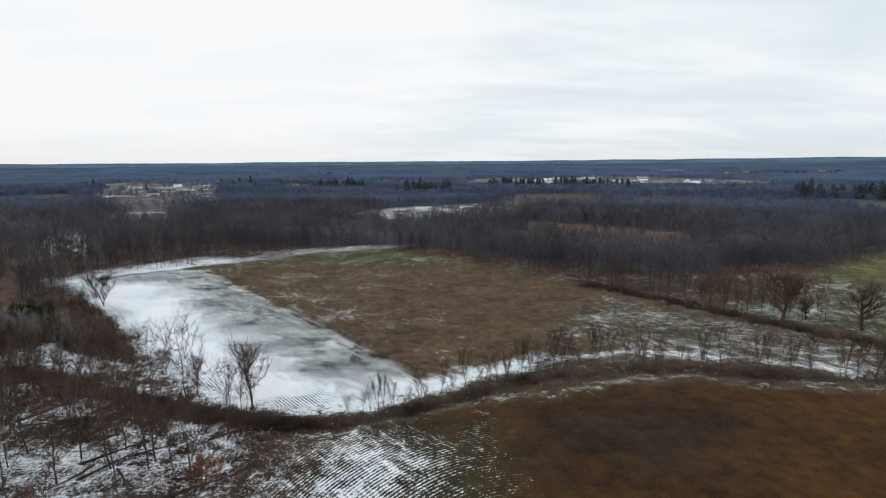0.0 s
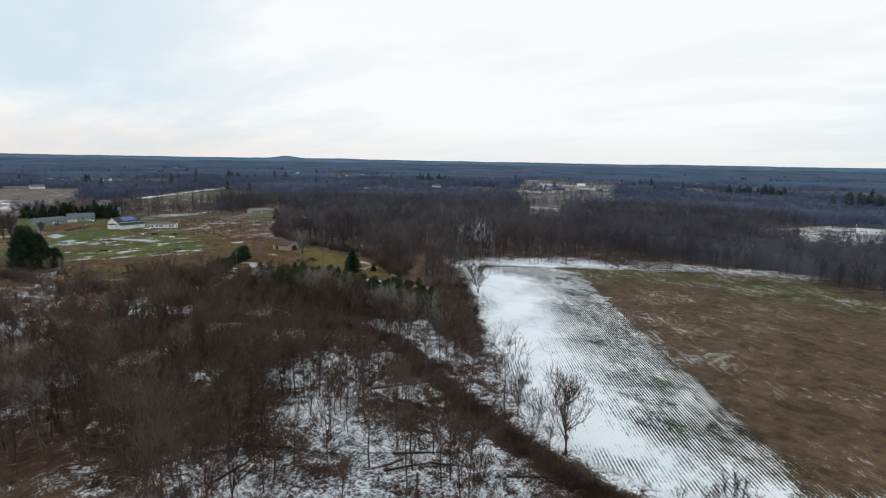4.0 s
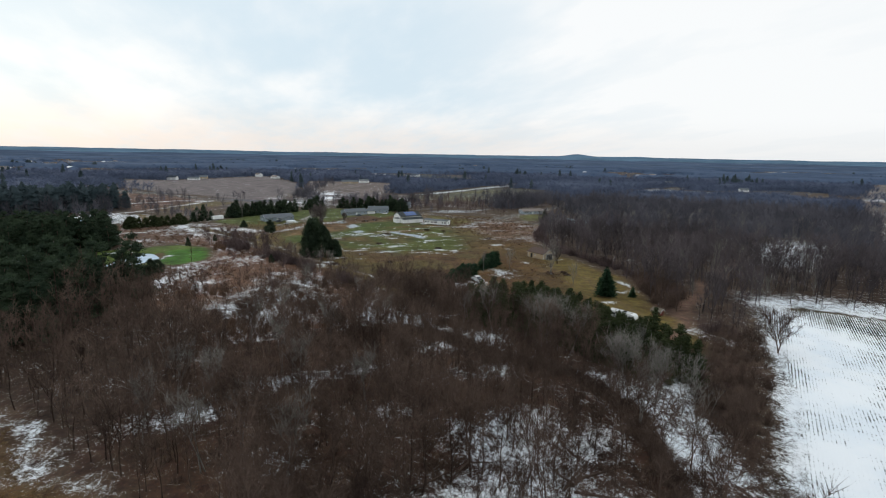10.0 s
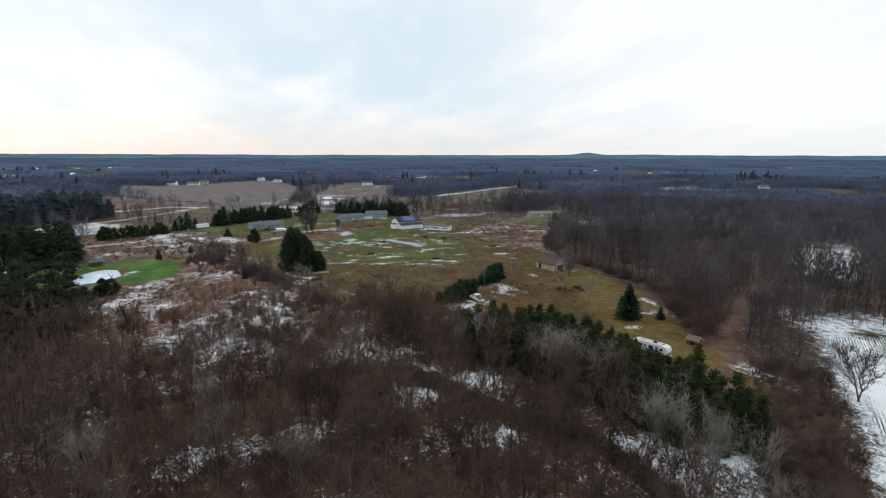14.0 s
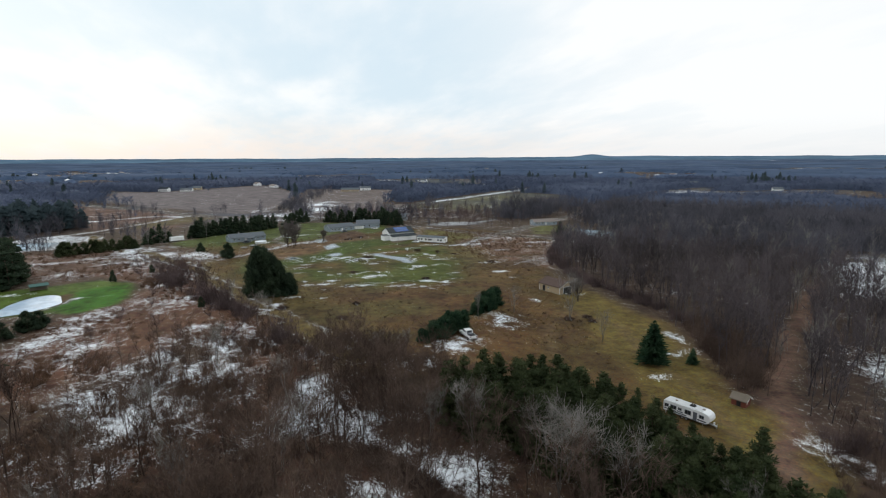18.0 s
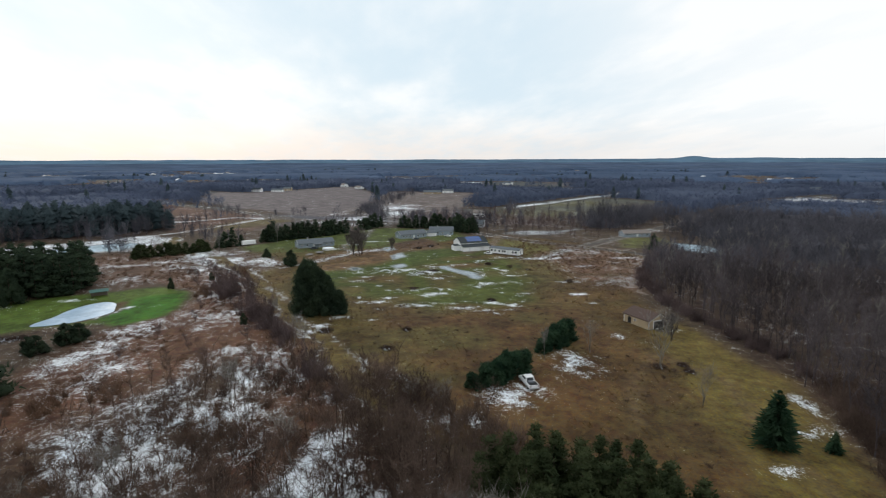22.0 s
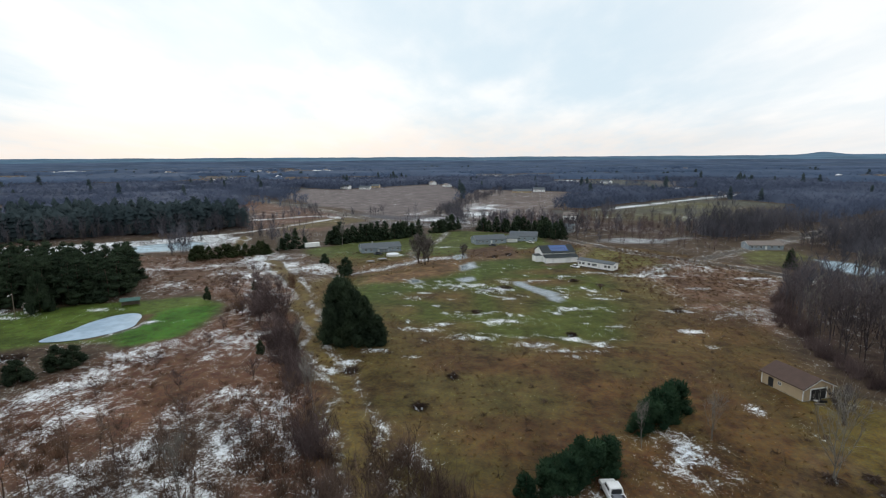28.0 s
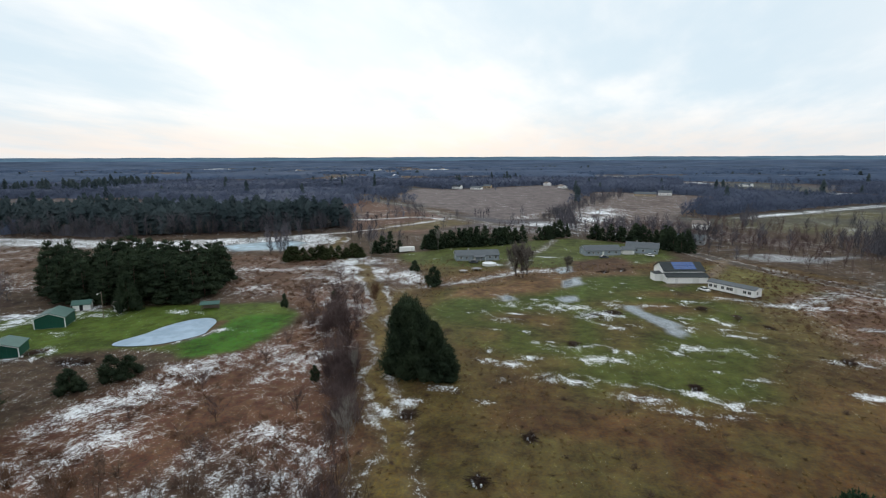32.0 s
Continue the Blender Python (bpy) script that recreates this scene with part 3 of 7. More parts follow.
lay(inside(WX, WY, [(-340, 74), (-352, 76), (-372, 96), (-386, 116), (-366, 119), (-344, 94)], 7), (0.20, 0.128, 0.068), 0.10)
lay(near_line(WX, WY, [(-352, 62), (-365, 76), (-386, 96), (-403, 113)], 5, 4), (0.16, 0.115, 0.075), 0.50)
lay(inside(WX, WY, [(-396, 118), (-420, 120), (-440, 146), (-424, 150), (-400, 146)], 6), (0.12, 0.075, 0.05), 0.10)
lay(inside(WX, WY, SCRUB, 6), (0.172, 0.095, 0.060), 0.25 + 0.16 * vnoise(X, Y, 26, 37) + 0.36 * (vnoise(X, Y, 7, 38) - 0.5))
lay(inside(WX, WY, [(-168, 44), (-196, 36), (-232, 62), (-226, 75), (-196, 80), (-172, 66)], 12), (0.12, 0.085, 0.06), 0.44 + 0.5 * (vnoise(X, Y, 8, 38) - 0.5))
lay(inside(WX, WY, [(-395, -60), (-412, -20), (-400, 10), (-345, 24), (-318, 6), (-352, -28)], 12), (0.165, 0.105, 0.075), 0.30 + 0.30 * (vnoise(X, Y, 9, 73) - 0.5))
lay(inside(WX, WY, [(-395, -200), (-400, -160), (-352, -92), (-322, -86), (-300, -96), (-330, -190)], 14), (0.150, 0.100, 0.070), 0.28 + 0.25 * (vnoise(X, Y, 12, 74) - 0.5))
lay(inside(WX, WY, [(-386, 0), (-414, 28), (-400, 44), (-364, 66), (-338, 48), (-350, 16)], 10), (0.155, 0.110, 0.085), 0.40 + 0.40 * (vnoise(X, Y, 6, 75) - 0.5))
lay(inside(WX, WY, LAWN, 3), (0.102, 0.160, 0.030), 0.10)
lay(inside(WX, WY, [(-277, 16), (-268, 24), (-278, 34), (-306, 30), (-304, 16)], 4), (0.066, 0.190, 0.020), 0.04)
lay(inside(WX, WY, STUBBLE_FIELD, 3), (0.128, 0.090, 0.055), 0.05 + 0.30 * np.clip(vnoise(X, Y, 42, 64) * 1.8 - 0.6, 0, 1) + 0.10 * np.clip((Y - 170 + X * 0.4) / 80, 0, 1))
lay(inside(WX, WY, [(-134, 222), (-78, 262), (-33, 292), (0, 270), (20, 240), (-20, 250), (-60, 248), (-100, 226)], 16), (0.095, 0.096, 0.036), 0.24)
lay(inside(WX, WY, [(34, 140), (50, 126), (100, 112), (118, 118), (84, 158), (60, 176)], 14), (0.115, 0.105, 0.068), 0.31)
lay(inside(X, Y, SNOW_SIDE, 5), (0.062, 0.064, 0.040), 0.50)
lay(inside(WX, WY, [(-136, 212), (-112, 184), (-84, 152), (-64, 127), (-46, 110), (-28, 99), (-12, 101), (-10, 108), (-34, 118), (-53, 138), (-78, 170), (-106, 208)], 18), (0.10, 0.092, 0.055), 1.0)
lay(near_line(WX, WY, [(-100, 240), (-88, 225), (-54, 180), (-25, 145), (-8, 122)], 24, 16) * inside(X, Y, SNOW_SIDE, 4), (0.056, 0.062, 0.036), 0.39)
lay(near_line(WX, WY, [(-30, 100), (-18, 100), (-7, 106), (12, 116), (27, 124)], 9, 6), (0.13, 0.115, 0.08), 0.70)
lay(near_line(WX, WY, [(27, 123), (47, 125), (72, 120), (104, 110)], 4, 3), (0.12, 0.10, 0.07), 0.50)
lay(inside(WX, WY, SOIL_FIELD, 3), (0.080, 0.038, 0.010), 0.0)
lay(inside(WX, WY, [(14, 96), (40, 104), (60, 92), (44, 70), (20, 72)], 22) * 0.8, (0.034, 0.024, 0.017), 0.0)
lay(inside(WX, WY, [(-32, 30), (-25, 72), (-16, 88), (-2, 94), (8, 90), (14, 78), (16, 50), (4, 20)], 16), (0.066, 0.054, 0.026), 0.30)
lay(inside(WX, WY, [(-30, 36), (-24, 72), (-18, 85), (-8, 86), (-4, 70), (-8, 40)], 14), (0.070, 0.062, 0.036), 0.57)
lay(near_line(WX, WY, [(-24, 62), (-22, 80), (-14, 90), (-1, 96), (22, 104), (45, 109), (66, 108), (95, 104), (240, 96)], 3.0, 3), (0.13, 0.105, 0.06), 0.42)
lay(near_line(WX, WY, [(-22, 91), (-12, 94), (0, 99), (13, 106), (25, 113), (43, 115), (68, 111), (99, 107), (240, 98)], 4.6, 4), (0.060, 0.042, 0.030), 0.17)
lay(near_line(WX, WY, [(-22, 91), (-40, 96), (-58, 104), (-84, 116), (-96, 121), (-112, 120), (-120, 112), (-150, 96)], 5, 3), (0.080, 0.047, 0.030), 0.10)
lay(near_line(WX, WY, [(-58, 107.5), (-84, 119.5), (-96, 124.5), (-112, 123.5)], 2.6, 2.5), (0.1, 0.07, 0.05), 0.70)
lay(inside(WX, WY, EAST_FIELD, 6), (0.105, 0.105, 0.056), 0.33)
lay(inside(WX, WY, [(150, 200), (220, 190), (320, 250), (240, 262), (180, 226)], 14), (0.15, 0.145, 0.06), 0.18)
lay(inside(WX, WY, VERGE, 3), (0.150, 0.098, 0.048), 0.20)
lay(near_line(WX, WY, [(-150, -26), (-139, 1), (-126, 14), (-109, 20), (-95, 32), (-88, 38), (-78, 47)], 5, 4), (0.14, 0.10, 0.07), 0.14 + 0.45 * vnoise(X, Y, 5, 82))
lay(inside(WX, WY, GRAVEL, 3), (0.118, 0.116, 0.112), 0.16)
lay(inside(WX, WY, WEST_FARM, 14) * np.clip(vnoise(X, Y, 60, 39) * 3 - 0.8, 0, 1), (0.150, 0.130, 0.132), 0.18)
lay(inside(WX, WY, [(-800, -150), (-690, -56), (-630, -6), (-560, 40), (-500, 20), (-500, -30), (-540, -50), (-600, -60), (-700, -120)], 14), (0.165, 0.098, 0.072), 0.13 + 0.2 * vnoise(X, Y, 22, 83))
lay(inside(WX, WY, [(-590, 20), (-560, 46), (-520, 20), (-500, -10), (-530, -16), (-570, 0)], 12), (0.15, 0.125, 0.060), 0.14)
lay(near_line(WX, WY, [(-562, -56), (-580, -30), (-600, -10), (-586, 14)], 7, 6), (0.2, 0.16, 0.13), 0.62)
lay(near_line(WX, WY, [(-472, -52), (-492, -30), (-516, -15), (-560, 4), (-590, 24)], 6, 5), (0.2, 0.16, 0.12), 0.52)
lay(inside(WX, WY, TAN_FIELD, 10), (0.190, 0.170, 0.178), 0.11 + 0.22 * np.clip(vnoise(X, Y * 2.5, 40, 72) - 0.45, 0, 1))
lay(inside(WX, WY, [(-594, 66), (-640, 84), (-680, 104), (-640, 100), (-600, 90)], 16), (0.2, 0.17, 0.16), 0.42)
lay(inside(WX, WY, WET_FIELD, 14), (0.188, 0.158, 0.150), 0.24)
lay(inside(WX, WY, [(-580, 112), (-660, 126), (-724, 142), (-696, 168), (-620, 158), (-570, 148)], 34), (0.2, 0.16, 0.14), 0.36 + 0.4 * vnoise(X, Y, 16, 91))
band = np.clip((vnoise(X * 0.9 + Y * 0.45, (Y * 0.9 - X * 0.45) * 0.25, 9, 69) - 0.42) * 5, 0, 1)
lay(inside(WX, WY, FLOODED, 10), (0.12, 0.09, 0.075), 0.30)
k = inside(WX, WY, [(-485, 200), (-480, 228), (-470, 262), (-440, 252), (-438, 214), (-456, 196)], 8) * band
lay(k * 0.8, (0.24, 0.27, 0.30), 0.40)
wet = np.maximum(wet, k * 0.4)
lay(inside(WX, WY, FAR_GREEN, 20) * (0.35 + 0.65 * np.clip(vnoise(X, Y, 70, 89) * 3 - 0.9, 0, 1)), (0.140, 0.136, 0.072), 0.16 + 0.2 * vnoise(X, Y, 24, 90))
lay(inside(WX, WY, SNOW_STRIP, 9), (0.16, 0.13, 0.10), 0.52)
k = np.maximum(inside(WX, WY, ICE, 6), inside(WX, WY, [(-388, 290), (-376, 304), (-356, 298), (-352, 284), (-366, 280)], 4))
lay(k, (0.46, 0.68, 0.84), 0.10)
wet = np.maximum(wet, k * 0.5)
for i, poly in enumerate(CLEARINGS):
    lay(inside(WX, WY, poly, 14), (0.15, 0.128, 0.122), 0.58 if i == 0 else 0.14 + 0.34 * vnoise(X, Y, 70, 70) if i == 4 else 0.06 + 0.48 * vnoise(X, Y * 1.6, 45, 81) if i == 1 else 0.46)
lay(inside(WX, WY, CLEARINGS[2], 20), (0.22, 0.14, 0.085), 0.18)
for line in SNOW_LINES:
    lay(near_line(WX, WY, line, 11, 8), (0.16, 0.15, 0.14), 0.36 + 0.5 * vnoise(X, Y, 45, 88))
for line in SIDE_ROADS:
    lay(near_line(X, Y, line, 10, 4), (0.17, 0.135, 0.10), 0.44)
    lay(near_line(X, Y, line, 5.5, 2.5), (0.125, 0.115, 0.105), 0.22)
lay(near_line(WX, WY, LANE, 8.5, 3), (0.15, 0.11, 0.06), 0.54)
lay(near_line(WX, WY, LANE, 4.5, 2), (0.185, 0.148, 0.070), 0.14)
lay(near_line(WX, WY, LANE[:7], 3.4, 1.6), (0.185, 0.140, 0.052), 0.06)
lay(inside(WX, WY, [(-146, 174), (-158, 181), (-170, 188), (-188, 197), (-192, 210), (-166, 205), (-152, 190)], 4), (0.085, 0.054, 0.040), 0.16)
lay(near_line(WX, WY, TRACK, 5, 3), (0.190, 0.122, 0.092), 0.06)
for side in (-0.9, 0.9):
    lay(near_line(X, Y, [(-135 + side, 160), (-150 + side, 168), (-172, 172 + side), (-196, 181 + side), (-215, 175 + side), (-200, 160 + side), (-180, 150)], 1.0, 1.2) * 0.7, (0.20, 0.145, 0.08), 0.05)
lay(near_line(X, Y, [(-376, 158), (-400, 178), (-418, 186), (-436, 192)], 5, 3), (0.25, 0.2, 0.15), 0.2)
lay(near_line(X, Y, [(-392, 96), (-408, 90), (-430, 96), (-452, 104), (-490, 110)], 4, 3), (0.20, 0.19, 0.16), 0.4)
for x, y, a, b in MEADOW_DRIFTS + PASTURE_DRIFTS + POND_DRIFTS:
    d = ((X - x) / a) ** 2 + ((Y - y) / b) ** 2
    snow = np.maximum(snow, 0.62 * np.exp(-d * 0.42) * np.clip(0.25 + 1.4 * vnoise(X, Y, 3.0, 61), 0, 1))
rng = np.random.RandomState(79)
for x, y in zip(rng.uniform(-345, -255, 84), rng.uniform(86, 182, 84)):
    if inside(np.array([x]), np.array([y]), GREEN_FIELD)[0] or rng.rand() < 0.2:
        d = ((X - x) / rng.uniform(0.7, 2.0)) ** 2 + ((Y - y) / rng.uniform(1.0, 3.2)) ** 2
        snow = np.maximum(snow, rng.uniform(0.45, 0.66) * np.exp(-d * 0.4))
streak = vnoise(X * 1.5 + Y * 0.5, Y * 1.0, 4.5, 62)                              # broken drifts lying across the pasture
pasture = np.maximum(inside(X, Y, GREEN_FIELD, 20), 0.7 * inside(X, Y, YARDS, 10))
snow = np.maximum(snow, 0.50 * np.clip((streak - 0.80) * 9, 0, 1) * pasture)
drill = vnoise((X * 0.765 + Y * 0.644) * 3.0, (X * -0.644 + Y * 0.765) * 0.5, 6, 63)     # drifts caught along the drill rows
brown = inside(X, Y, STUBBLE_FIELD, 6) * (1 - inside(X, Y, SNOW_SIDE, 6)) * np.clip(vnoise(X, Y, 40, 64) * 2.2 - 0.6, 0, 1)
snow = np.maximum(snow, 0.42 * np.clip((drill - 0.57) * 7, 0, 1) * brown)
for poly in PUDDLES:
    k = inside(WX, WY, poly, 1.2)
    lay(k, (0.22, 0.28, 0.32), 0.0)
    wet = np.maximum(wet, k)
lay(near_line(WX, WY, [(-275, 9), (-281, 14), (-288, 16.5), (-296, 13.5)], 4, 2), (0.14, 0.095, 0.05), 0.1)
lay(near_line(WX, WY, [(-276, 12), (-282, 16.5), (-289, 18.5)], 1.6, 1.6), (0.2, 0.2, 0.2), 0.7)
lay(inside(X, Y, POND, 1.5), (0.06, 0.05, 0.04), 0.0)
# drill rows: straight over the stubble, curved round the turn of the ploughed land
ux, uy = 0.783, 0.622
k = inside(X, Y, STUBBLE_FIELD)
rows, phase = np.where(k > 0, 0.5 + 0.5 * inside(X, Y, SNOW_SIDE), rows), np.where(k > 0, (X * ux + Y * uy) / 0.64, phase)
k = inside(X, Y, SOIL_FIELD)
rows, phase = np.where(k > 0, 0.55, rows), np.where(k > 0, np.hypot(X - 14, (Y - 46) * 0.8) / 0.6, phase)
k = inside(X, Y, TAN_FIELD) + inside(X, Y, WET_FIELD)
rows, phase = np.where(k > 0, 0.16, rows), np.where(k > 0, (X * 0.34 - Y * 0.94) / 9, phase)

tint *= np.array([[0.72, 0.665, 0.63]])                                       # all of it dark with winter wet
Z = hgt(X, Y)
POND = smooth_ring(POND)
dip = inside(X, Y, POND, 3.4)
Z = np.where(inside(X, Y, POND, 16) > 0, Z * (1 - inside(X, Y, POND, 16)) + float(hgt(-287, 5)) * inside(X, Y, POND, 16), Z) - dip * 1.1
ditch = near_line(X, Y, [(-22, 91), (-12, 94), (0, 99), (13, 106), (25, 113), (43, 115), (68, 111), (99, 107), (240, 98)], 3, 3)
Z = Z - ditch * 0.6
bank = near_line(X, Y, [(-342, 112), (-330, 130), (-326, 128)], 3, 3) + near_line(X, Y, [(-346, 162), (-330, 172), (-318, 178)], 2, 3)
Z = Z + bank * 0.7


def grid_mesh(name, nx, ny, x, y, z):
    """A sheet of quads over a regular grid."""
    i = np.arange(nx * ny).reshape(nx, ny)
    q = np.stack([i[:-1, :-1], i[1:, :-1], i[1:, 1:], i[:-1, 1:]], -1).reshape(-1, 4)
    return raw_mesh(name, np.stack([x, y, z], 1), q)


def raw_mesh(name, verts, faces, smooth=False):
    """A mesh straight from arrays: faces all of one corner count."""
    me = bpy.data.meshes.new(name)
    n, c = faces.shape
    me.vertices.add(len(verts))
    me.vertices.foreach_set("co", np.asarray(verts, np.float32).ravel())
    me.loops.add(n * c)
    me.loops.foreach_set("vertex_index", faces.astype(np.int32).ravel())
    me.polygons.add(n)
    me.polygons.foreach_set("loop_start", np.arange(0, n * c, c, dtype=np.int32))
    me.polygons.foreach_set("loop_total", np.full(n, c, np.int32))
    if smooth:
        me.polygons.foreach_set("use_smooth", np.ones(n, bool))
    me.update(calc_edges=True)
    return me


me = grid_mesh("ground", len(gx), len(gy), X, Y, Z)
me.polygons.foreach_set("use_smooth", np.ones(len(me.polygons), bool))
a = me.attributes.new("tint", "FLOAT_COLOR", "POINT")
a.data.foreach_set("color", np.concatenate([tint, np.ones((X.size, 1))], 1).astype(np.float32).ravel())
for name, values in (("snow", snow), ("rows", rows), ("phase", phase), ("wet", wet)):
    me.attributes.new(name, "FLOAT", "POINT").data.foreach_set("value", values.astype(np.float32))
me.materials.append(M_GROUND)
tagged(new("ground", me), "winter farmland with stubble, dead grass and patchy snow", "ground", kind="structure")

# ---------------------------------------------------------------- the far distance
# BACKDROP: two rings of hills, kilometres beyond the last fields, their haze painted as a blue glow
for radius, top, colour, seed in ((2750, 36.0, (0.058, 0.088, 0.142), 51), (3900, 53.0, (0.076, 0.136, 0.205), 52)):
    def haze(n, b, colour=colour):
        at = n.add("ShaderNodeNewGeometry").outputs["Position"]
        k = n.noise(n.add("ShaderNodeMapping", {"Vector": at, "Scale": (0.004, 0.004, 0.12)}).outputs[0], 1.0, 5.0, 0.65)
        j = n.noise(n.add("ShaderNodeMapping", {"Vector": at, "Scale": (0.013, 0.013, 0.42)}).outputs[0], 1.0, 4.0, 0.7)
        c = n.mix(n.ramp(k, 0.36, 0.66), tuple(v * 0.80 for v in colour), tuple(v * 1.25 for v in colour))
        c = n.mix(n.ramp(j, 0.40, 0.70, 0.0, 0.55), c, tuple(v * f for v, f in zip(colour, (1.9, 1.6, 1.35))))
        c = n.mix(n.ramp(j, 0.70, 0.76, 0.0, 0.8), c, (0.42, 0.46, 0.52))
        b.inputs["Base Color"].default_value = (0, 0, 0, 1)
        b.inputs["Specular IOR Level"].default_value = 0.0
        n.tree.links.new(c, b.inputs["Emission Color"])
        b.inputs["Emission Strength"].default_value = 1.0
    m = 720
    a = np.arange(m) / m * 2 * np.pi
    x, y = -80 - np.sin(a) * radius, 70 + np.cos(a) * radius
    deg = (np.degrees(a) + 180) % 360 - 180
    z = top + (vnoise(x, y, 160, seed) - 0.5) * 5 + (vnoise(x, y, 34, seed + 5) - 0.5) * 2.2
    if radius > 3000:
        z += np.exp(-((deg - 55.5) / 1.2) ** 2) * 15 + np.exp(-((deg - 49) / 7) ** 2) * 5 + np.exp(-((deg + 38) / 9) ** 2) * 5
    i = np.arange(m)
    j = (i + 1) % m
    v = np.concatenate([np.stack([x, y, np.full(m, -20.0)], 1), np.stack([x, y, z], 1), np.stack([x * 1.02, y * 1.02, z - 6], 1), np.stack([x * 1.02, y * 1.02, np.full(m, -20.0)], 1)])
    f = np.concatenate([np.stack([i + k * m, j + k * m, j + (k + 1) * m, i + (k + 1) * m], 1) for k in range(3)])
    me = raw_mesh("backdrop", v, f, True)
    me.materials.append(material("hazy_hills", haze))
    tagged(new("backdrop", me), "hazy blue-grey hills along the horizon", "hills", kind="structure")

# ---------------------------------------------------------------- trees
# A tree is first worked out as arrays of triangles; alike trees share their meshes.


class Tri:
    """Triangles gathered in arrays."""

    def __init__(self):
        self.v, self.f, self.n = [], [], 0

    def put(self, v, f):
        self.v.append(v.reshape(-1, 3)), self.f.append(f.reshape(-1, 3) + self.n)
        self.n += v.size // 3

    def arrays(self):
        return np.concatenate(self.v), np.concatenate(self.f)


def square_to(d):
    """Two unit vectors square to each direction."""
    d = d / (np.linalg.norm(d, axis=1, keepdims=True) + 1e-9)
    a = np.cross(d, np.where(np.abs(d[:, 2:]) > 0.9, [[1.0, 0, 0]], [[0, 0, 1.0]]))
    a /= np.linalg.norm(a, axis=1, keepdims=True) + 1e-9
    return a, np.cross(d, a)


def limbs(t, p, q, r0, r1, sides=3):
    """Tapered rods from p to q."""
    p, q = np.atleast_2d(p), np.atleast_2d(q)
    n = len(p)
    a, b = square_to(q - p)
    ang = np.arange(sides) * 2 * np.pi / sides
    ring = np.cos(ang)[None, :, None] * a[:, None] + np.sin(ang)[None, :, None] * b[:, None]
    r0, r1 = np.broadcast_to(r0, n)[:, None, None], np.broadcast_to(r1, n)[:, None, None]
    v = np.concatenate([p[:, None] + ring * r0, q[:, None] + ring * r1], 1)
    i = np.arange(sides)
    j = (i + 1) % sides
    f = np.concatenate([np.stack([i, j, j + sides], 1), np.stack([i, j + sides, i + sides], 1)])
    t.put(v, (np.arange(n) * 2 * sides)[:, None, None] + f[None])


def blades(t, p, q, w, rng):
    """Thin twigs or needle sprays: one slim triangle each."""
    n = len(p)
    a, b = square_to(q - p)
    k = rng.rand(n, 1) * np.pi
    s = (np.cos(k) * a + np.sin(k) * b) * np.broadcast_to(w, n)[:, None] / 2
    t.put(np.stack([p - s, p + s, q], 1), np.arange(n * 3).reshape(n, 3))


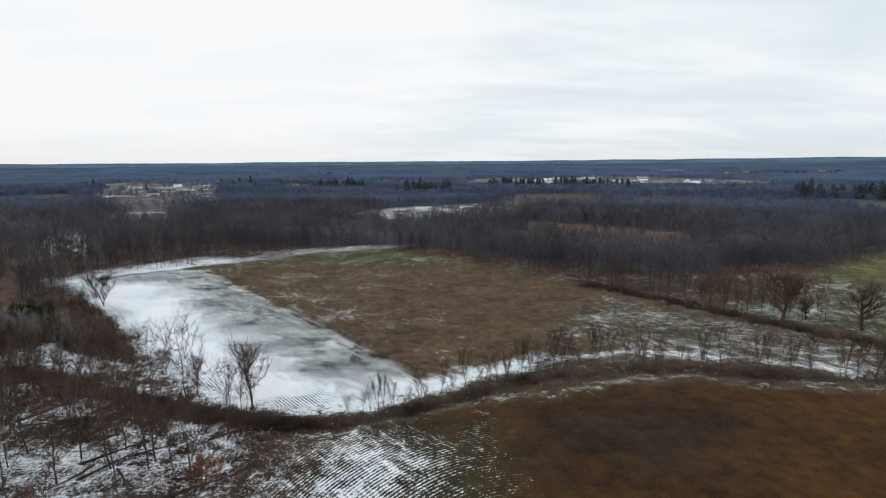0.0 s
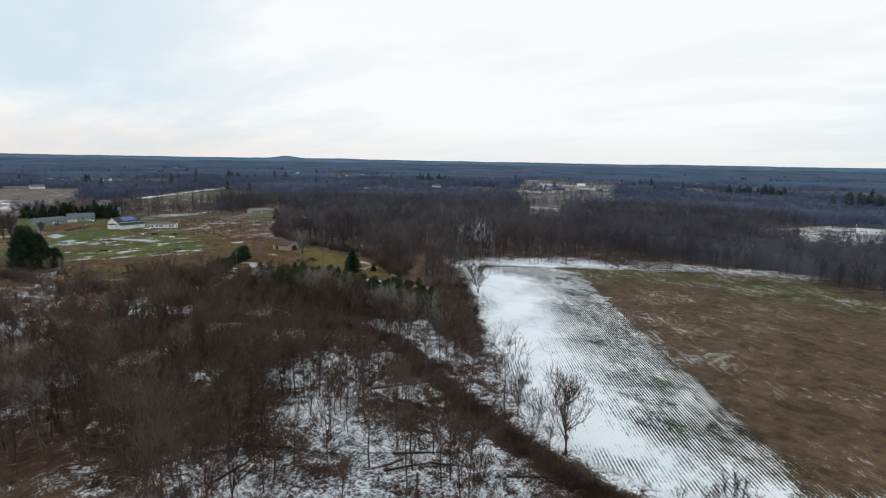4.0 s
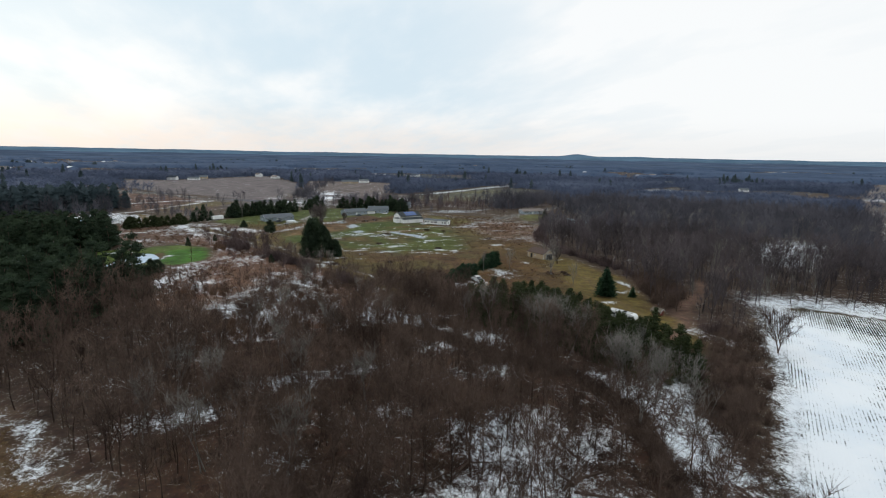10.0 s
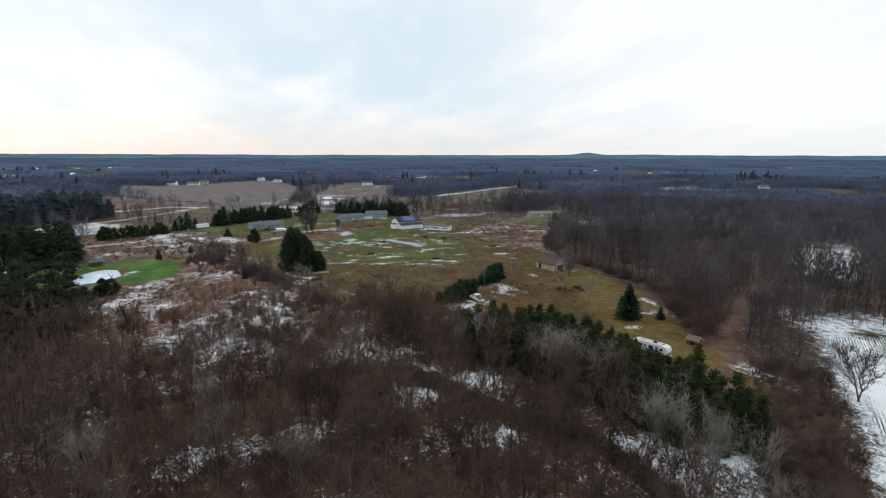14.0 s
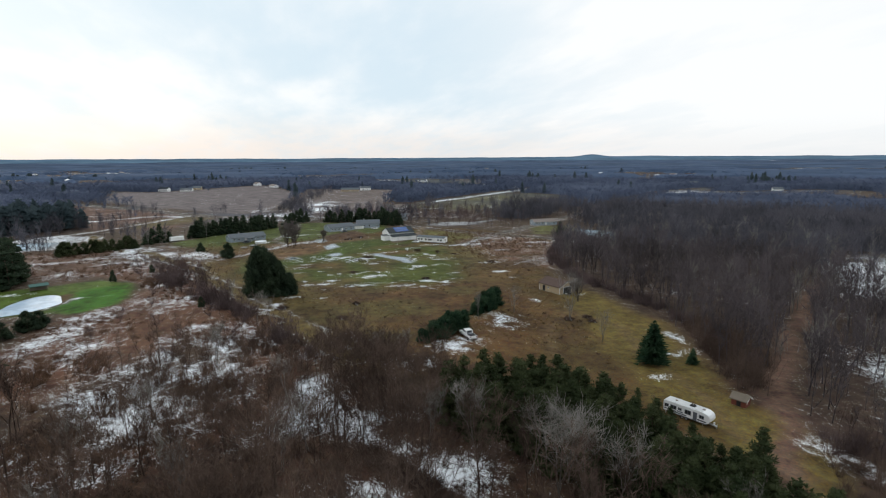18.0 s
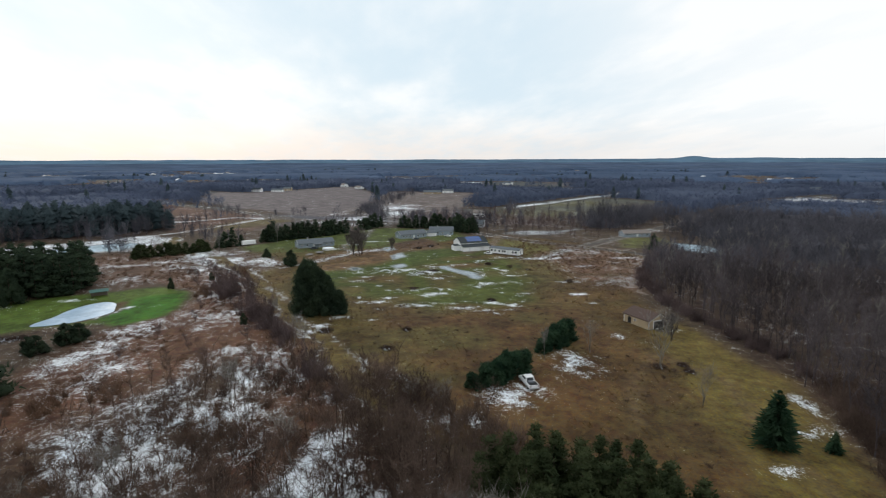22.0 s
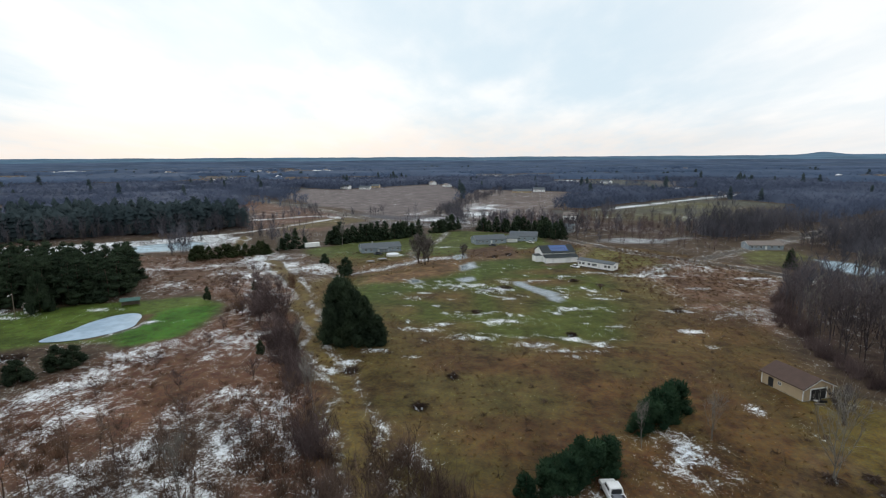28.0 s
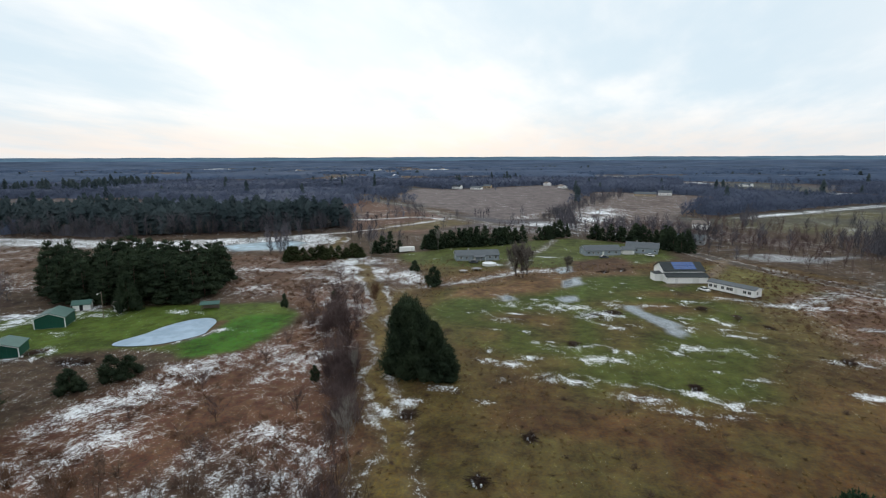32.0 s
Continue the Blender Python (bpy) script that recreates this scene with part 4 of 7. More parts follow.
def bare_tree(seed, h, spread=0.3, n_limb=12, n_twig=420, trunk_r=0.16, fork=0.35, twig=0.055, stems=1, sub=5):
    """A leafless tree: trunk, rising limbs, side branches and twigs. Gives the trunk and the crown."""
    rng = np.random.RandomState(seed)
    trunk, crown = Tri(), Tri()
    starts, ends, rad = [], [], []
    for s in range(stems):
        lean = rng.randn(2) * 0.04 * h * (1 + (stems > 1) * 2)
        pts = [np.array([0, 0, -0.25]) + np.r_[rng.randn(2) * 0.2 * (stems > 1), 0]]
        for k in (0.2, 0.42, 0.66, 0.86):
            pts.append(np.array([lean[0] * k + rng.randn() * 0.012 * h, lean[1] * k + rng.randn() * 0.012 * h, h * k]))
        pts = np.array(pts)
        r = trunk_r * np.array([1.15, 0.85, 0.62, 0.36, 0.1]) / (stems ** 0.4)
        limbs(trunk, pts[:-1], pts[1:], r[:-1], r[1:], 5 if n_limb > 9 else 3)
        for i in range(n_limb // stems):
            k = fork + (0.84 - fork) * (i + rng.rand()) / max(n_limb // stems, 1)
            x = k * 4.65 - 0.0
            j = min(int(np.searchsorted([0.2, 0.42, 0.66, 0.86], k)), 3)
            lo, hi = [0, 0.2, 0.42, 0.66][j], [0.2, 0.42, 0.66, 0.86][j]
            p = pts[j] + (pts[j + 1] - pts[j]) * (k - lo) / (hi - lo)
            az = rng.rand() * 2 * np.pi + i * 2.4
            out = spread * h * (1.15 - 0.75 * k) * (0.6 + 0.7 * rng.rand())
            rise = (1 - k) * h * (0.55 + 0.35 * rng.rand())
            mid = p + np.array([np.cos(az) * out * 0.55, np.sin(az) * out * 0.55, rise * 0.38])
            end = p + np.array([np.cos(az + rng.randn() * 0.25) * out, np.sin(az + rng.randn() * 0.25) * out, rise])
            rr = trunk_r * 0.5 * (1.1 - k)
            starts += [p, mid]
            ends += [mid, end]
            rad += [(rr, rr * 0.6), (rr * 0.6, 0.02)]
    p, q, r = np.array(starts), np.array(ends), np.array(rad)
    limbs(crown, p, q, r[:, 0], r[:, 1], 3)
    # side branches
    m = len(p) * sub
    i = rng.randint(0, len(p), m)
    s = p[i] + (q[i] - p[i]) * rng.rand(m, 1)
    d = (q - p)[i] * 0.35 + rng.randn(m, 3) * 0.075 * h + np.array([0, 0, 0.05 * h])
    e = s + d * (0.45 + 0.55 * rng.rand(m, 1))
    limbs(crown, s, e, 0.028 + 0.01 * rng.rand(m), 0.008, 3)
    # twigs
    S, E = np.concatenate([p, s]), np.concatenate([q, e])
    i = rng.randint(0, len(S), n_twig)
    k = 0.25 + 0.75 * rng.rand(n_twig, 1)
    s = S[i] + (E[i] - S[i]) * k
    d = rng.randn(n_twig, 3) * 0.055 * h + (E - S)[i] * 0.25 + np.array([0, 0, 0.035 * h])
    blades(crown, s, s + d, twig * (0.6 + 0.8 * rng.rand(n_twig)), rng)
    return trunk.arrays(), crown.arrays()


def conifer_tree(seed, h, width, n=520, base=0.08, spray=0.5, trunk_r=0.16, round_top=0.0, tip=False):
    """A pine or spruce: a trunk and whorls of needle sprays with an uneven outline."""
    rng = np.random.RandomState(seed)
    trunk, crown = Tri(), Tri()
    pts = np.array([[0, 0, -0.25], [0, 0, h * 0.5], [rng.randn() * 0.02 * h, rng.randn() * 0.02 * h, h * 0.97]])
    limbs(trunk, pts[:-1], pts[1:], np.array([trunk_r, trunk_r * 0.6]), np.array([trunk_r * 0.6, 0.02]), 5)
    u = base + (1 - base) * (1 - np.sqrt(rng.rand(n))) ** (0.8 if round_top else 1.0)
    az = rng.rand(n) * 2 * np.pi
    lobes = 1 + 0.28 * np.sin(az * 3 + seed) * np.sin(u * 9 + seed) + 0.2 * rng.randn(n)
    shape = np.clip((1 - u) / (1 - base), 0, 1)
    reach = width / 2 * (shape ** (0.85 - 0.5 * round_top)) * lobes + 0.12
    inner = reach * (0.25 + 0.55 * rng.rand(n))
    o = np.stack([np.cos(az), np.sin(az), np.zeros(n)], 1)
    p = o * inner[:, None] + np.stack([np.zeros(n), np.zeros(n), u * h], 1)
    q = o * reach[:, None] + np.stack([rng.randn(n) * 0.2, rng.randn(n) * 0.2, u * h + rng.randn(n) * 0.03 * h + (0.05 * round_top - 0.01) * h], 1)
    blades(crown, p, q, spray * (0.6 + 0.9 * rng.rand(n)), rng)
    # dense heart, so that little light comes through
    m = n // 3
    u = base + (1 - base) * (1 - np.sqrt(rng.rand(m)))
    az = rng.rand(m) * 2 * np.pi
    o = np.stack([np.cos(az), np.sin(az), np.zeros(m)], 1)
    rr = (width / 2 * np.clip(1 - u, 0, 1) ** 0.7 * 0.7)[:, None]
    p = np.stack([np.zeros(m), np.zeros(m), u * h], 1) + o * rr * 0.05
    blades(crown, p, p + o * rr + np.array([0, 0, 0.04 * h]), spray * 1.8, rng)
    if tip:
        k = np.arange(8) / 8 * 2 * np.pi
        p = np.stack([np.cos(k) * 0.3, np.sin(k) * 0.3, np.full(8, h * 0.9)], 1)
        blades(crown, p, np.tile([[0, 0, h]], (8, 1)), 0.3, rng)
    return trunk.arrays(), crown.arrays()


GOLD = (1 + 5 ** 0.5) / 2
ICO_V = np.array([(-1, GOLD, 0), (1, GOLD, 0), (-1, -GOLD, 0), (1, -GOLD, 0), (0, -1, GOLD), (0, 1, GOLD), (0, -1, -GOLD), (0, 1, -GOLD), (GOLD, 0, -1), (GOLD, 0, 1), (-GOLD, 0, -1), (-GOLD, 0, 1)]) / 1.902
ICO_F = np.array([(0, 11, 5), (0, 5, 1), (0, 1, 7), (0, 7, 10), (0, 10, 11), (1, 5, 9), (5, 11, 4), (11, 10, 2), (10, 7, 6), (7, 1, 8),
                  (3, 9, 4), (3, 4, 2), (3, 2, 6), (3, 6, 8), (3, 8, 9), (4, 9, 5), (2, 4, 11), (6, 2, 10), (8, 6, 7), (9, 8, 1)])


def cores(t, c, size, rng):
    """Uneven solid hearts of foliage clumps."""
    n = len(c)
    v = c[:, None] + ICO_V[None] * np.broadcast_to(size, n)[:, None, None] * (0.8 + 0.4 * rng.rand(n, 12, 1)) * [[[1, 1, 0.8]]]
    t.put(v, (np.arange(n) * 12)[:, None, None] + ICO_F[None])


def clumped_pine(seed, h, width, lumps, each, spray, base=0.1, trunk_r=0.2, top=0.75):
    """A pine whose needles sit in rounded clumps, so that the crown billows."""
    rng = np.random.RandomState(seed)
    trunk, crown = Tri(), Tri()
    pts = np.array([[0, 0, -0.25], [0, 0, h * 0.5], [rng.randn() * 0.02 * h, rng.randn() * 0.02 * h, h * 0.93]])
    limbs(trunk, pts[:-1], pts[1:], np.array([trunk_r, trunk_r * 0.6]), np.array([trunk_r * 0.6, 0.03]), 5)
    u = base + (1 - base) * ((np.arange(lumps) + rng.rand(lumps)) / lumps) ** (1.25 if top < 1 else 0.9) * (1.0 if top < 1 else 0.9)
    size = width * 0.235 * (1.2 - 0.5 * u) * (0.75 + 0.5 * rng.rand(lumps))
    reach = np.clip(width / 2 * np.clip(1.02 - u, 0, 1) ** (1 - top * 0.62) - size * 0.35, 0, None) * (0.55 + 0.5 * np.sqrt(rng.rand(lumps)))
    az = np.arange(lumps) * 2.4 + rng.randn(lumps) * 0.5
    c = np.stack([np.cos(az) * reach, np.sin(az) * reach, u * h * 0.94], 1)
    limbs(trunk, np.stack([c[:, 0] * 0, c[:, 1] * 0, c[:, 2] * 0.86], 1), c, trunk_r * 0.2, 0.02, 3)
    cores(crown, c, size * 0.6, rng)
    n = lumps * each
    i = np.repeat(np.arange(lumps), each)
    d = rng.randn(n, 3)
    d /= np.linalg.norm(d, axis=1, keepdims=True)
    d[:, 2] = np.abs(d[:, 2]) * 1.1 - 0.3
    s = size[i][:, None]
    start = c[i] + d * s * (0.45 + 0.5 * rng.rand(n, 1))
    way = d * 0.5 + rng.randn(n, 3) * 0.45 + np.array([0, 0, 0.35])
    blades(crown, start, start + way * s * 0.42, spray * (0.6 + 0.8 * rng.rand(n)), rng)
    return trunk.arrays(), crown.arrays()


def spindle(seed, h, spread, n, w):
    """A far tree: a stem and a fan of slim branches."""
    rng = np.random.RandomState(seed)
    t = Tri()
    limbs(t, np.array([[0, 0, -0.3]]), np.array([[0, 0, h * 0.7]]), 0.16, 0.06, 3)
    u = 0.10 + 0.64 * rng.rand(n)
    az = rng.rand(n) * 2 * np.pi
    p = np.stack([np.zeros(n), np.zeros(n), u * h], 1) + rng.randn(n, 3) * [[0.06 * h, 0.06 * h, 0]]
    out = spread * h * (0.5 + 0.6 * rng.rand(n))
    q = p + np.stack([np.cos(az) * out, np.sin(az) * out, h * (0.12 + 0.3 * rng.rand(n))], 1)
    q[:, 2] = np.minimum(q[:, 2], h * (0.85 + 0.2 * rng.rand(n)))
    blades(t, p, q, w * (0.6 + 0.8 * rng.rand(n)), rng)
    return t.arrays()


def cone(seed, h, width, n, w, full=1.0):
    """A far conifer: ragged tiers one above the other, with sprays breaking the outline."""
    rng = np.random.RandomState(seed)
    t = Tri()
    bulk = (0.26 + 0.34 * rng.rand()) * full
    lean = rng.randn(2) * 0.03 * h
    for k in (0.02, 0.16, 0.30, 0.44, 0.58, 0.72):
        m = 8
        a = (np.arange(m) + rng.rand(m) * 0.7) * 2 * np.pi / m
        r = width * 0.5 * (1.0 - k) ** bulk * (0.55 + 0.65 * rng.rand(m))
        ring = np.stack([np.cos(a) * r + lean[0] * k, np.sin(a) * r + lean[1] * k, np.full(m, k * h) + rng.rand(m) * 0.1 * h], 1)
        tip = np.array([[lean[0] * k + rng.randn() * 0.2, lean[1] * k + rng.randn() * 0.2, min(k + 0.30, 1.0) * h]])
        i = np.arange(m)
        t.put(np.concatenate([ring, tip]), np.stack([i, (i + 1) % m, np.full(m, m)], 1))
    u = 0.05 + 0.9 * rng.rand(n)
    az = rng.rand(n) * 2 * np.pi
    o = np.stack([np.cos(az), np.sin(az), np.zeros(n)], 1)
    up = np.stack([np.zeros(n), np.zeros(n), u * h], 1)
    reach = (width / 2 * (1 - u) ** bulk)[:, None]
    blades(t, o * reach * 0.4 + up, o * reach * (0.9 + 0.4 * rng.rand(n, 1)) + up + [[0, 0, 0.05 * h]], w * (0.6 + 0.8 * rng.rand(n)), rng)
    return t.arrays()


def whole(parts):
    (v, f), (w, g) = parts
    return np.concatenate([v, w]), np.concatenate([f, g + len(v)])


def plant(templates, x, y, seed, low=0.8, high=1.2, size=1.0):
    """Stands templates on the land at all those places; gives one array of triangles."""
    rng = np.random.RandomState(seed)
    x, y = np.asarray(x, float), np.asarray(y, float)
    z, pick, ang = hgt(x, y), rng.randint(0, len(templates), len(x)), rng.rand(len(x)) * 2 * np.pi
    s = (low + (high - low) * rng.rand(len(x))) * size
    V, F, n = [], [], 0
    for k, (v, f) in enumerate(templates):
        i = np.where(pick == k)[0]
        if not len(i):
            continue
        c, d = np.cos(ang[i])[:, None], np.sin(ang[i])[:, None]
        w = np.stack([(v[:, 0] * c - v[:, 1] * d) * s[i][:, None] + x[i][:, None], (v[:, 0] * d + v[:, 1] * c) * s[i][:, None] + y[i][:, None],
                      v[:, 2][None] * s[i][:, None] + z[i][:, None]], -1)
        V.append(w.reshape(-1, 3))
        F.append((f[None] + (np.arange(len(i)) * len(v))[:, None, None]).reshape(-1, 3) + n)
        n += len(i) * len(v)
    return np.concatenate(V), np.concatenate(F)


def stuff(name, arrays, mat, label, category):
    me = raw_mesh(name, *arrays)
    me.materials.append(mat)
    return tagged(new(name, me), label, category, kind="stuff")


def tree_thing(name, arrays, mats, label, category, group=""):
    """A tree that stands alone: an empty at its foot with trunk and crown."""
    root = tagged(new(name), label, category, group)
    for part_name, (v, f), m in zip(("trunk", "crown"), arrays, mats):
        me = raw_mesh(part_name, v, f)
        me.materials.append(m)
        new(part_name, me).parent = root
    return root


def stand(root, x, y, turn=0.0, size=1.0, wide=1.0, sink=0.0):
    root.matrix_basis = Matrix.LocRotScale((x, y, float(hgt(x, y)) - sink), Euler((0, 0, turn)), (size * wide, size * wide, size))
    return root


def another(root, x, y, turn=0.0, size=1.0, wide=1.0):
    c = copy_thing(root, Matrix())
    return stand(c, x, y, turn, size, wide)


# where trees stand, thinned from an uneven grid
WAY = [(0, 0), (3, 20), (-3, 34), (-28, 58), (-60, 78), (-95, 98), (-125, 110), (-156, 117)]


def way_off(x, y):
    best = np.full(np.shape(x), 1e9)
    for (ax, ay), (bx, by) in zip(WAY, WAY[1:]):
        k = np.clip(((x - ax) * (bx - ax) + (y - ay) * (by - ay)) / ((bx - ax) ** 2 + (by - ay) ** 2), 0, 1)
        best = np.minimum(best, np.hypot(x - ax - k * (bx - ax), y - ay - k * (by - ay)))
    return best


def scatter(lo, hi, step, seed, thin=1.0):
    """Places in the ring between two distances from the flight, one per cell, kept by the wood's density."""
    rng = np.random.RandomState(seed)
    r = hi + 170
    n = int(2 * r / step)
    i, j = np.meshgrid(np.arange(n), np.arange(n), indexing="ij")
    x, y = (-80 - r + (i + rng.rand(n, n)) * step).ravel(), (70 - r + (j + rng.rand(n, n)) * step).ravel()
    d = way_off(x, y)
    k = (d >= lo) & (d < hi) & (np.hypot(x, y) < 4300)
    # nothing far behind the whole flight comes into view
    k &= ~((y < -120) & (x > -150)) & ~((x > 330) & (y < 120)) & ~((x > 0) & (y < 60))
    x, y = x[k], y[k]
    dens, con = woods_density(x, y)
    keep = rng.rand(len(x)) < dens * step * step * thin
    x, y, con = x[keep], y[keep], con[keep]
    return x, y, rng.rand(len(x)) < con


BARE = [bare_tree(100 + i, 13.5 + 3 * (i % 4), 0.22 + 0.03 * (i % 3), 10, 430, 0.16, 0.2, 0.075, 1, 4) for i in range(8)]
NEAR = [whole(bare_tree(150 + i, 13.5 + 2.5 * (i % 4), 0.24, 9, 300, 0.17, 0.2, 0.08, 1, 3)) for i in range(8)]
MID = [whole(bare_tree(200 + i, 12.5 + 1.8 * (i % 4), 0.26, 5, 195, 0.15, 0.14, 0.105, 1, 1)) for i in range(8)]
LOW = [spindle(300 + i, 12.5 + 1.7 * (i % 4), 0.25, 32, 0.28) for i in range(8)]
FAR = [spindle(400 + i, 11 + 1.6 * (i % 4), 0.3, 12, 0.62) for i in range(6)]
PINE = [conifer_tree(500 + i, 14 + 2 * (i % 3), 5.6, 620, 0.12, 0.55) for i in range(5)]
PINE_MID = [cone(600 + i, 13 + 1.3 * (i % 4), 6.4 + 0.9 * (i % 3), 64, 0.9, 0.62) for i in range(8)]
PINE_FAR = [cone(650 + i, 13 + 2 * (i % 3), 7.0, 14, 2.2) for i in range(6)]

# the trees beside and below the flight, each a thing of its own
x, y, c = scatter(0, 66, 3.0, 71)
models = [tree_thing("bare_tree", BARE[i], (M_BARK, M_BARK), "leafless grey-brown woodland tree standing over patchy snow", "tree", "bare trees of the wood") for i in range(8)]
rng = random.Random(5)
order = sorted(range(len(x)), key=lambda i: float(way_off(x[i:i + 1], y[i:i + 1])[0]))
single, rest = order[:300], order[300:]
stature = 1 - 0.52 * inside(x, y, EDGE_BRUSH)                      # younger growth along the snowy field
for k, i in enumerate(single):
    if k < 8:
        stand(models[k], x[i], y[i], rng.random() * 6.3, rng.uniform(0.52, 0.88) * stature[i])
    else:
        another(models[rng.randrange(8)], x[i], y[i], rng.random() * 6.3, rng.uniform(0.52, 0.88) * stature[i])
stuff("woodland", plant(NEAR, x[rest], y[rest], 3, 0.5, 0.86, stature[rest]), M_BARK, "leafless wood of grey-brown trees beside the fields", "woodland")
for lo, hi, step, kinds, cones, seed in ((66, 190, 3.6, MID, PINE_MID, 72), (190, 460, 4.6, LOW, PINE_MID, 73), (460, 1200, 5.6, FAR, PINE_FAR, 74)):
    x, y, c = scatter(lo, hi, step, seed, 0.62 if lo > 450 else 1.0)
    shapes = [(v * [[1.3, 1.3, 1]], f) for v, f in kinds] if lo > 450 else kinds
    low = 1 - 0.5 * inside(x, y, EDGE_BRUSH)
    # farther rings take the bark colours with more haze painted in
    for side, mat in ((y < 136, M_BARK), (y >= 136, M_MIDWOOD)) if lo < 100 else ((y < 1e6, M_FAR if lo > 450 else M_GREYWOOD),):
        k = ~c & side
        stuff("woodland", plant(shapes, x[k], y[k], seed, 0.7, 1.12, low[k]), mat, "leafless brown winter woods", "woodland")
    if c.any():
        # conifers of the outer rings use the haze-tinted needles
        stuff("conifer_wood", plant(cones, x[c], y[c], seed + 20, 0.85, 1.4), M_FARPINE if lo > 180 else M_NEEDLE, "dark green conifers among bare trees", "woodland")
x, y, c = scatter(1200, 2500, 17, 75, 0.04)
# the farthest trees carry the strongest haze blue in their colour
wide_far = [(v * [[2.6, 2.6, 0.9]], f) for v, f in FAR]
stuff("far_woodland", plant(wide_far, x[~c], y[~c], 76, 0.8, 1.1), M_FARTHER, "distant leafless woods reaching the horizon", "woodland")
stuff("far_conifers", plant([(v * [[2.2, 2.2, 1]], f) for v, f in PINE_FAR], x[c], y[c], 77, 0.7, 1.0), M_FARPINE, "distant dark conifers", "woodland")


def canopy(lo, hi, step, height, mat, seed):
    """The closed mass of twigs in the woods' heart, uneven on top and falling to the ground at its edges."""
    rng = np.random.RandomState(seed)
    r = hi + 170
    n = int(2 * r / step)
    i, j = np.meshgrid(np.arange(n), np.arange(n), indexing="ij")
    cx, cy = -80 - r + (i + 0.5) * step, 70 - r + (j + 0.5) * step
    d = way_off(cx, cy)
    k = (d >= lo - step) & (d < hi + step) & ~((cy < -120) & (cx > -150)) & ~((cx > 330) & (cy < 120)) & ~((cx > 0) & (cy < 60))
    wood = np.zeros((n, n), bool)
    wood[k] = woods_density(cx[k], cy[k])[0] > 0.012
    heart = wood.copy()
    e = 2 if step < 8 else 1
    for a in range(-e, e + 1):
        for b in range(-e, e + 1):
            heart &= np.roll(wood, (a, b), (0, 1))
    m = n + 1
    full = np.zeros((m, m), int)
    for a in (0, 1):
        for b in (0, 1):
            full[a:a + n, b:b + n] += heart
    x = -80 - r + (np.arange(m)[:, None] + rng.uniform(-0.35, 0.35, (m, m))) * step
    y = 70 - r + (np.arange(m)[None] + rng.uniform(-0.35, 0.35, (m, m))) * step
    top = height * (0.45 + 0.35 * vnoise(x, y, 23, seed) + 0.35 * rng.rand(m, m))
    z = hgt(x, y) + np.where(full == 4, top, -0.4)
    at = np.arange(m * m).reshape(m, m)
    q = np.stack([at[:-1, :-1], at[1:, :-1], at[1:, 1:], at[:-1, 1:]], -1)[heart]
    used, q = np.unique(q, return_inverse=True)
    v = np.stack([x, y, z], -1).reshape(-1, 3)[used]
    stuff("woodland_canopy", (v, q.reshape(-1, 4)), mat, "closed grey twig canopy of leafless woods", "woodland")


# canopy colours hold more painted haze the farther out
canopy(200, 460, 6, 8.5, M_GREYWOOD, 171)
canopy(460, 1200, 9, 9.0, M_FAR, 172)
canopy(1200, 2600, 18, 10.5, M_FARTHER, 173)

# ---------------------------------------------------------------- surfaces of made things
M_WHITE = surface("white_siding", (0.87, 0.87, 0.86), 0.6, grain=5, vary=0.06)
M_GREY = surface("grey_siding", (0.34, 0.36, 0.38), 0.65, grain=5, vary=0.12)
M_BLUEGREY = surface("blue_grey_siding", (0.26, 0.31, 0.35), 0.65, grain=5, vary=0.12)
M_TAN = surface("tan_siding", (0.44, 0.34, 0.22), 0.7, grain=6, vary=0.14)
M_BROWN_ROOF = surface("brown_shingles", (0.085, 0.052, 0.042), 0.85, grain=9, vary=0.2)
M_DARK_ROOF = surface("dark_shingles", (0.030, 0.038, 0.042), 0.8, grain=9, vary=0.2)
M_GREY_ROOF = surface("grey_shingles", (0.115, 0.130, 0.144), 0.8, grain=9, vary=0.18)
M_GREEN_WALL = surface("green_metal_wall", (0.012, 0.085, 0.060), 0.45, 0.1, grain=4, vary=0.12)
M_GREEN_ROOF = surface("green_metal_roof", (0.055, 0.130, 0.110), 0.45, 0.2, grain=4, vary=0.15)
M_RV_ROOF = surface("chalky_roof_sheet", (0.56, 0.57, 0.57), 0.7, grain=4, vary=0.12)
M_TRIM = surface("white_trim", (0.75, 0.75, 0.74), 0.5, grain=9, vary=0.06)
# black for dark parts; on doorways it stands in for the shade inside
M_DARK = surface("black_and_doorway_shade", (0.012, 0.012, 0.013), 0.7, grain=4, vary=0.2)
M_RED = surface("red_brown_boards", (0.16, 0.045, 0.028), 0.8, grain=7, vary=0.25)
M_PALE_ROOF = surface("weathered_pale_roof", (0.22, 0.185, 0.165), 0.85, grain=6, vary=0.2)
M_PAINT = surface("white_car_paint", (0.82, 0.82, 0.82), 0.3, grain=3, vary=0.08, bump=0.02, spec=0.5)
M_DARK_PAINT = surface("dark_car_paint", (0.05, 0.06, 0.08), 0.3, grain=3, vary=0.1, bump=0.02, spec=0.5)
M_TYRE = surface("rubber", (0.02, 0.02, 0.02), 0.85)
M_STEEL = surface("steel", (0.45, 0.46, 0.47), 0.4, 0.8)
M_STRIPE = surface("grey_decal", (0.13, 0.14, 0.16), 0.5, vary=0.1)
M_STONE = surface("concrete", (0.36, 0.35, 0.33), 0.9, grain=5, vary=0.2)
M_WOOD = surface("weathered_boards", (0.16, 0.13, 0.10), 0.85, grain=10, vary=0.25)
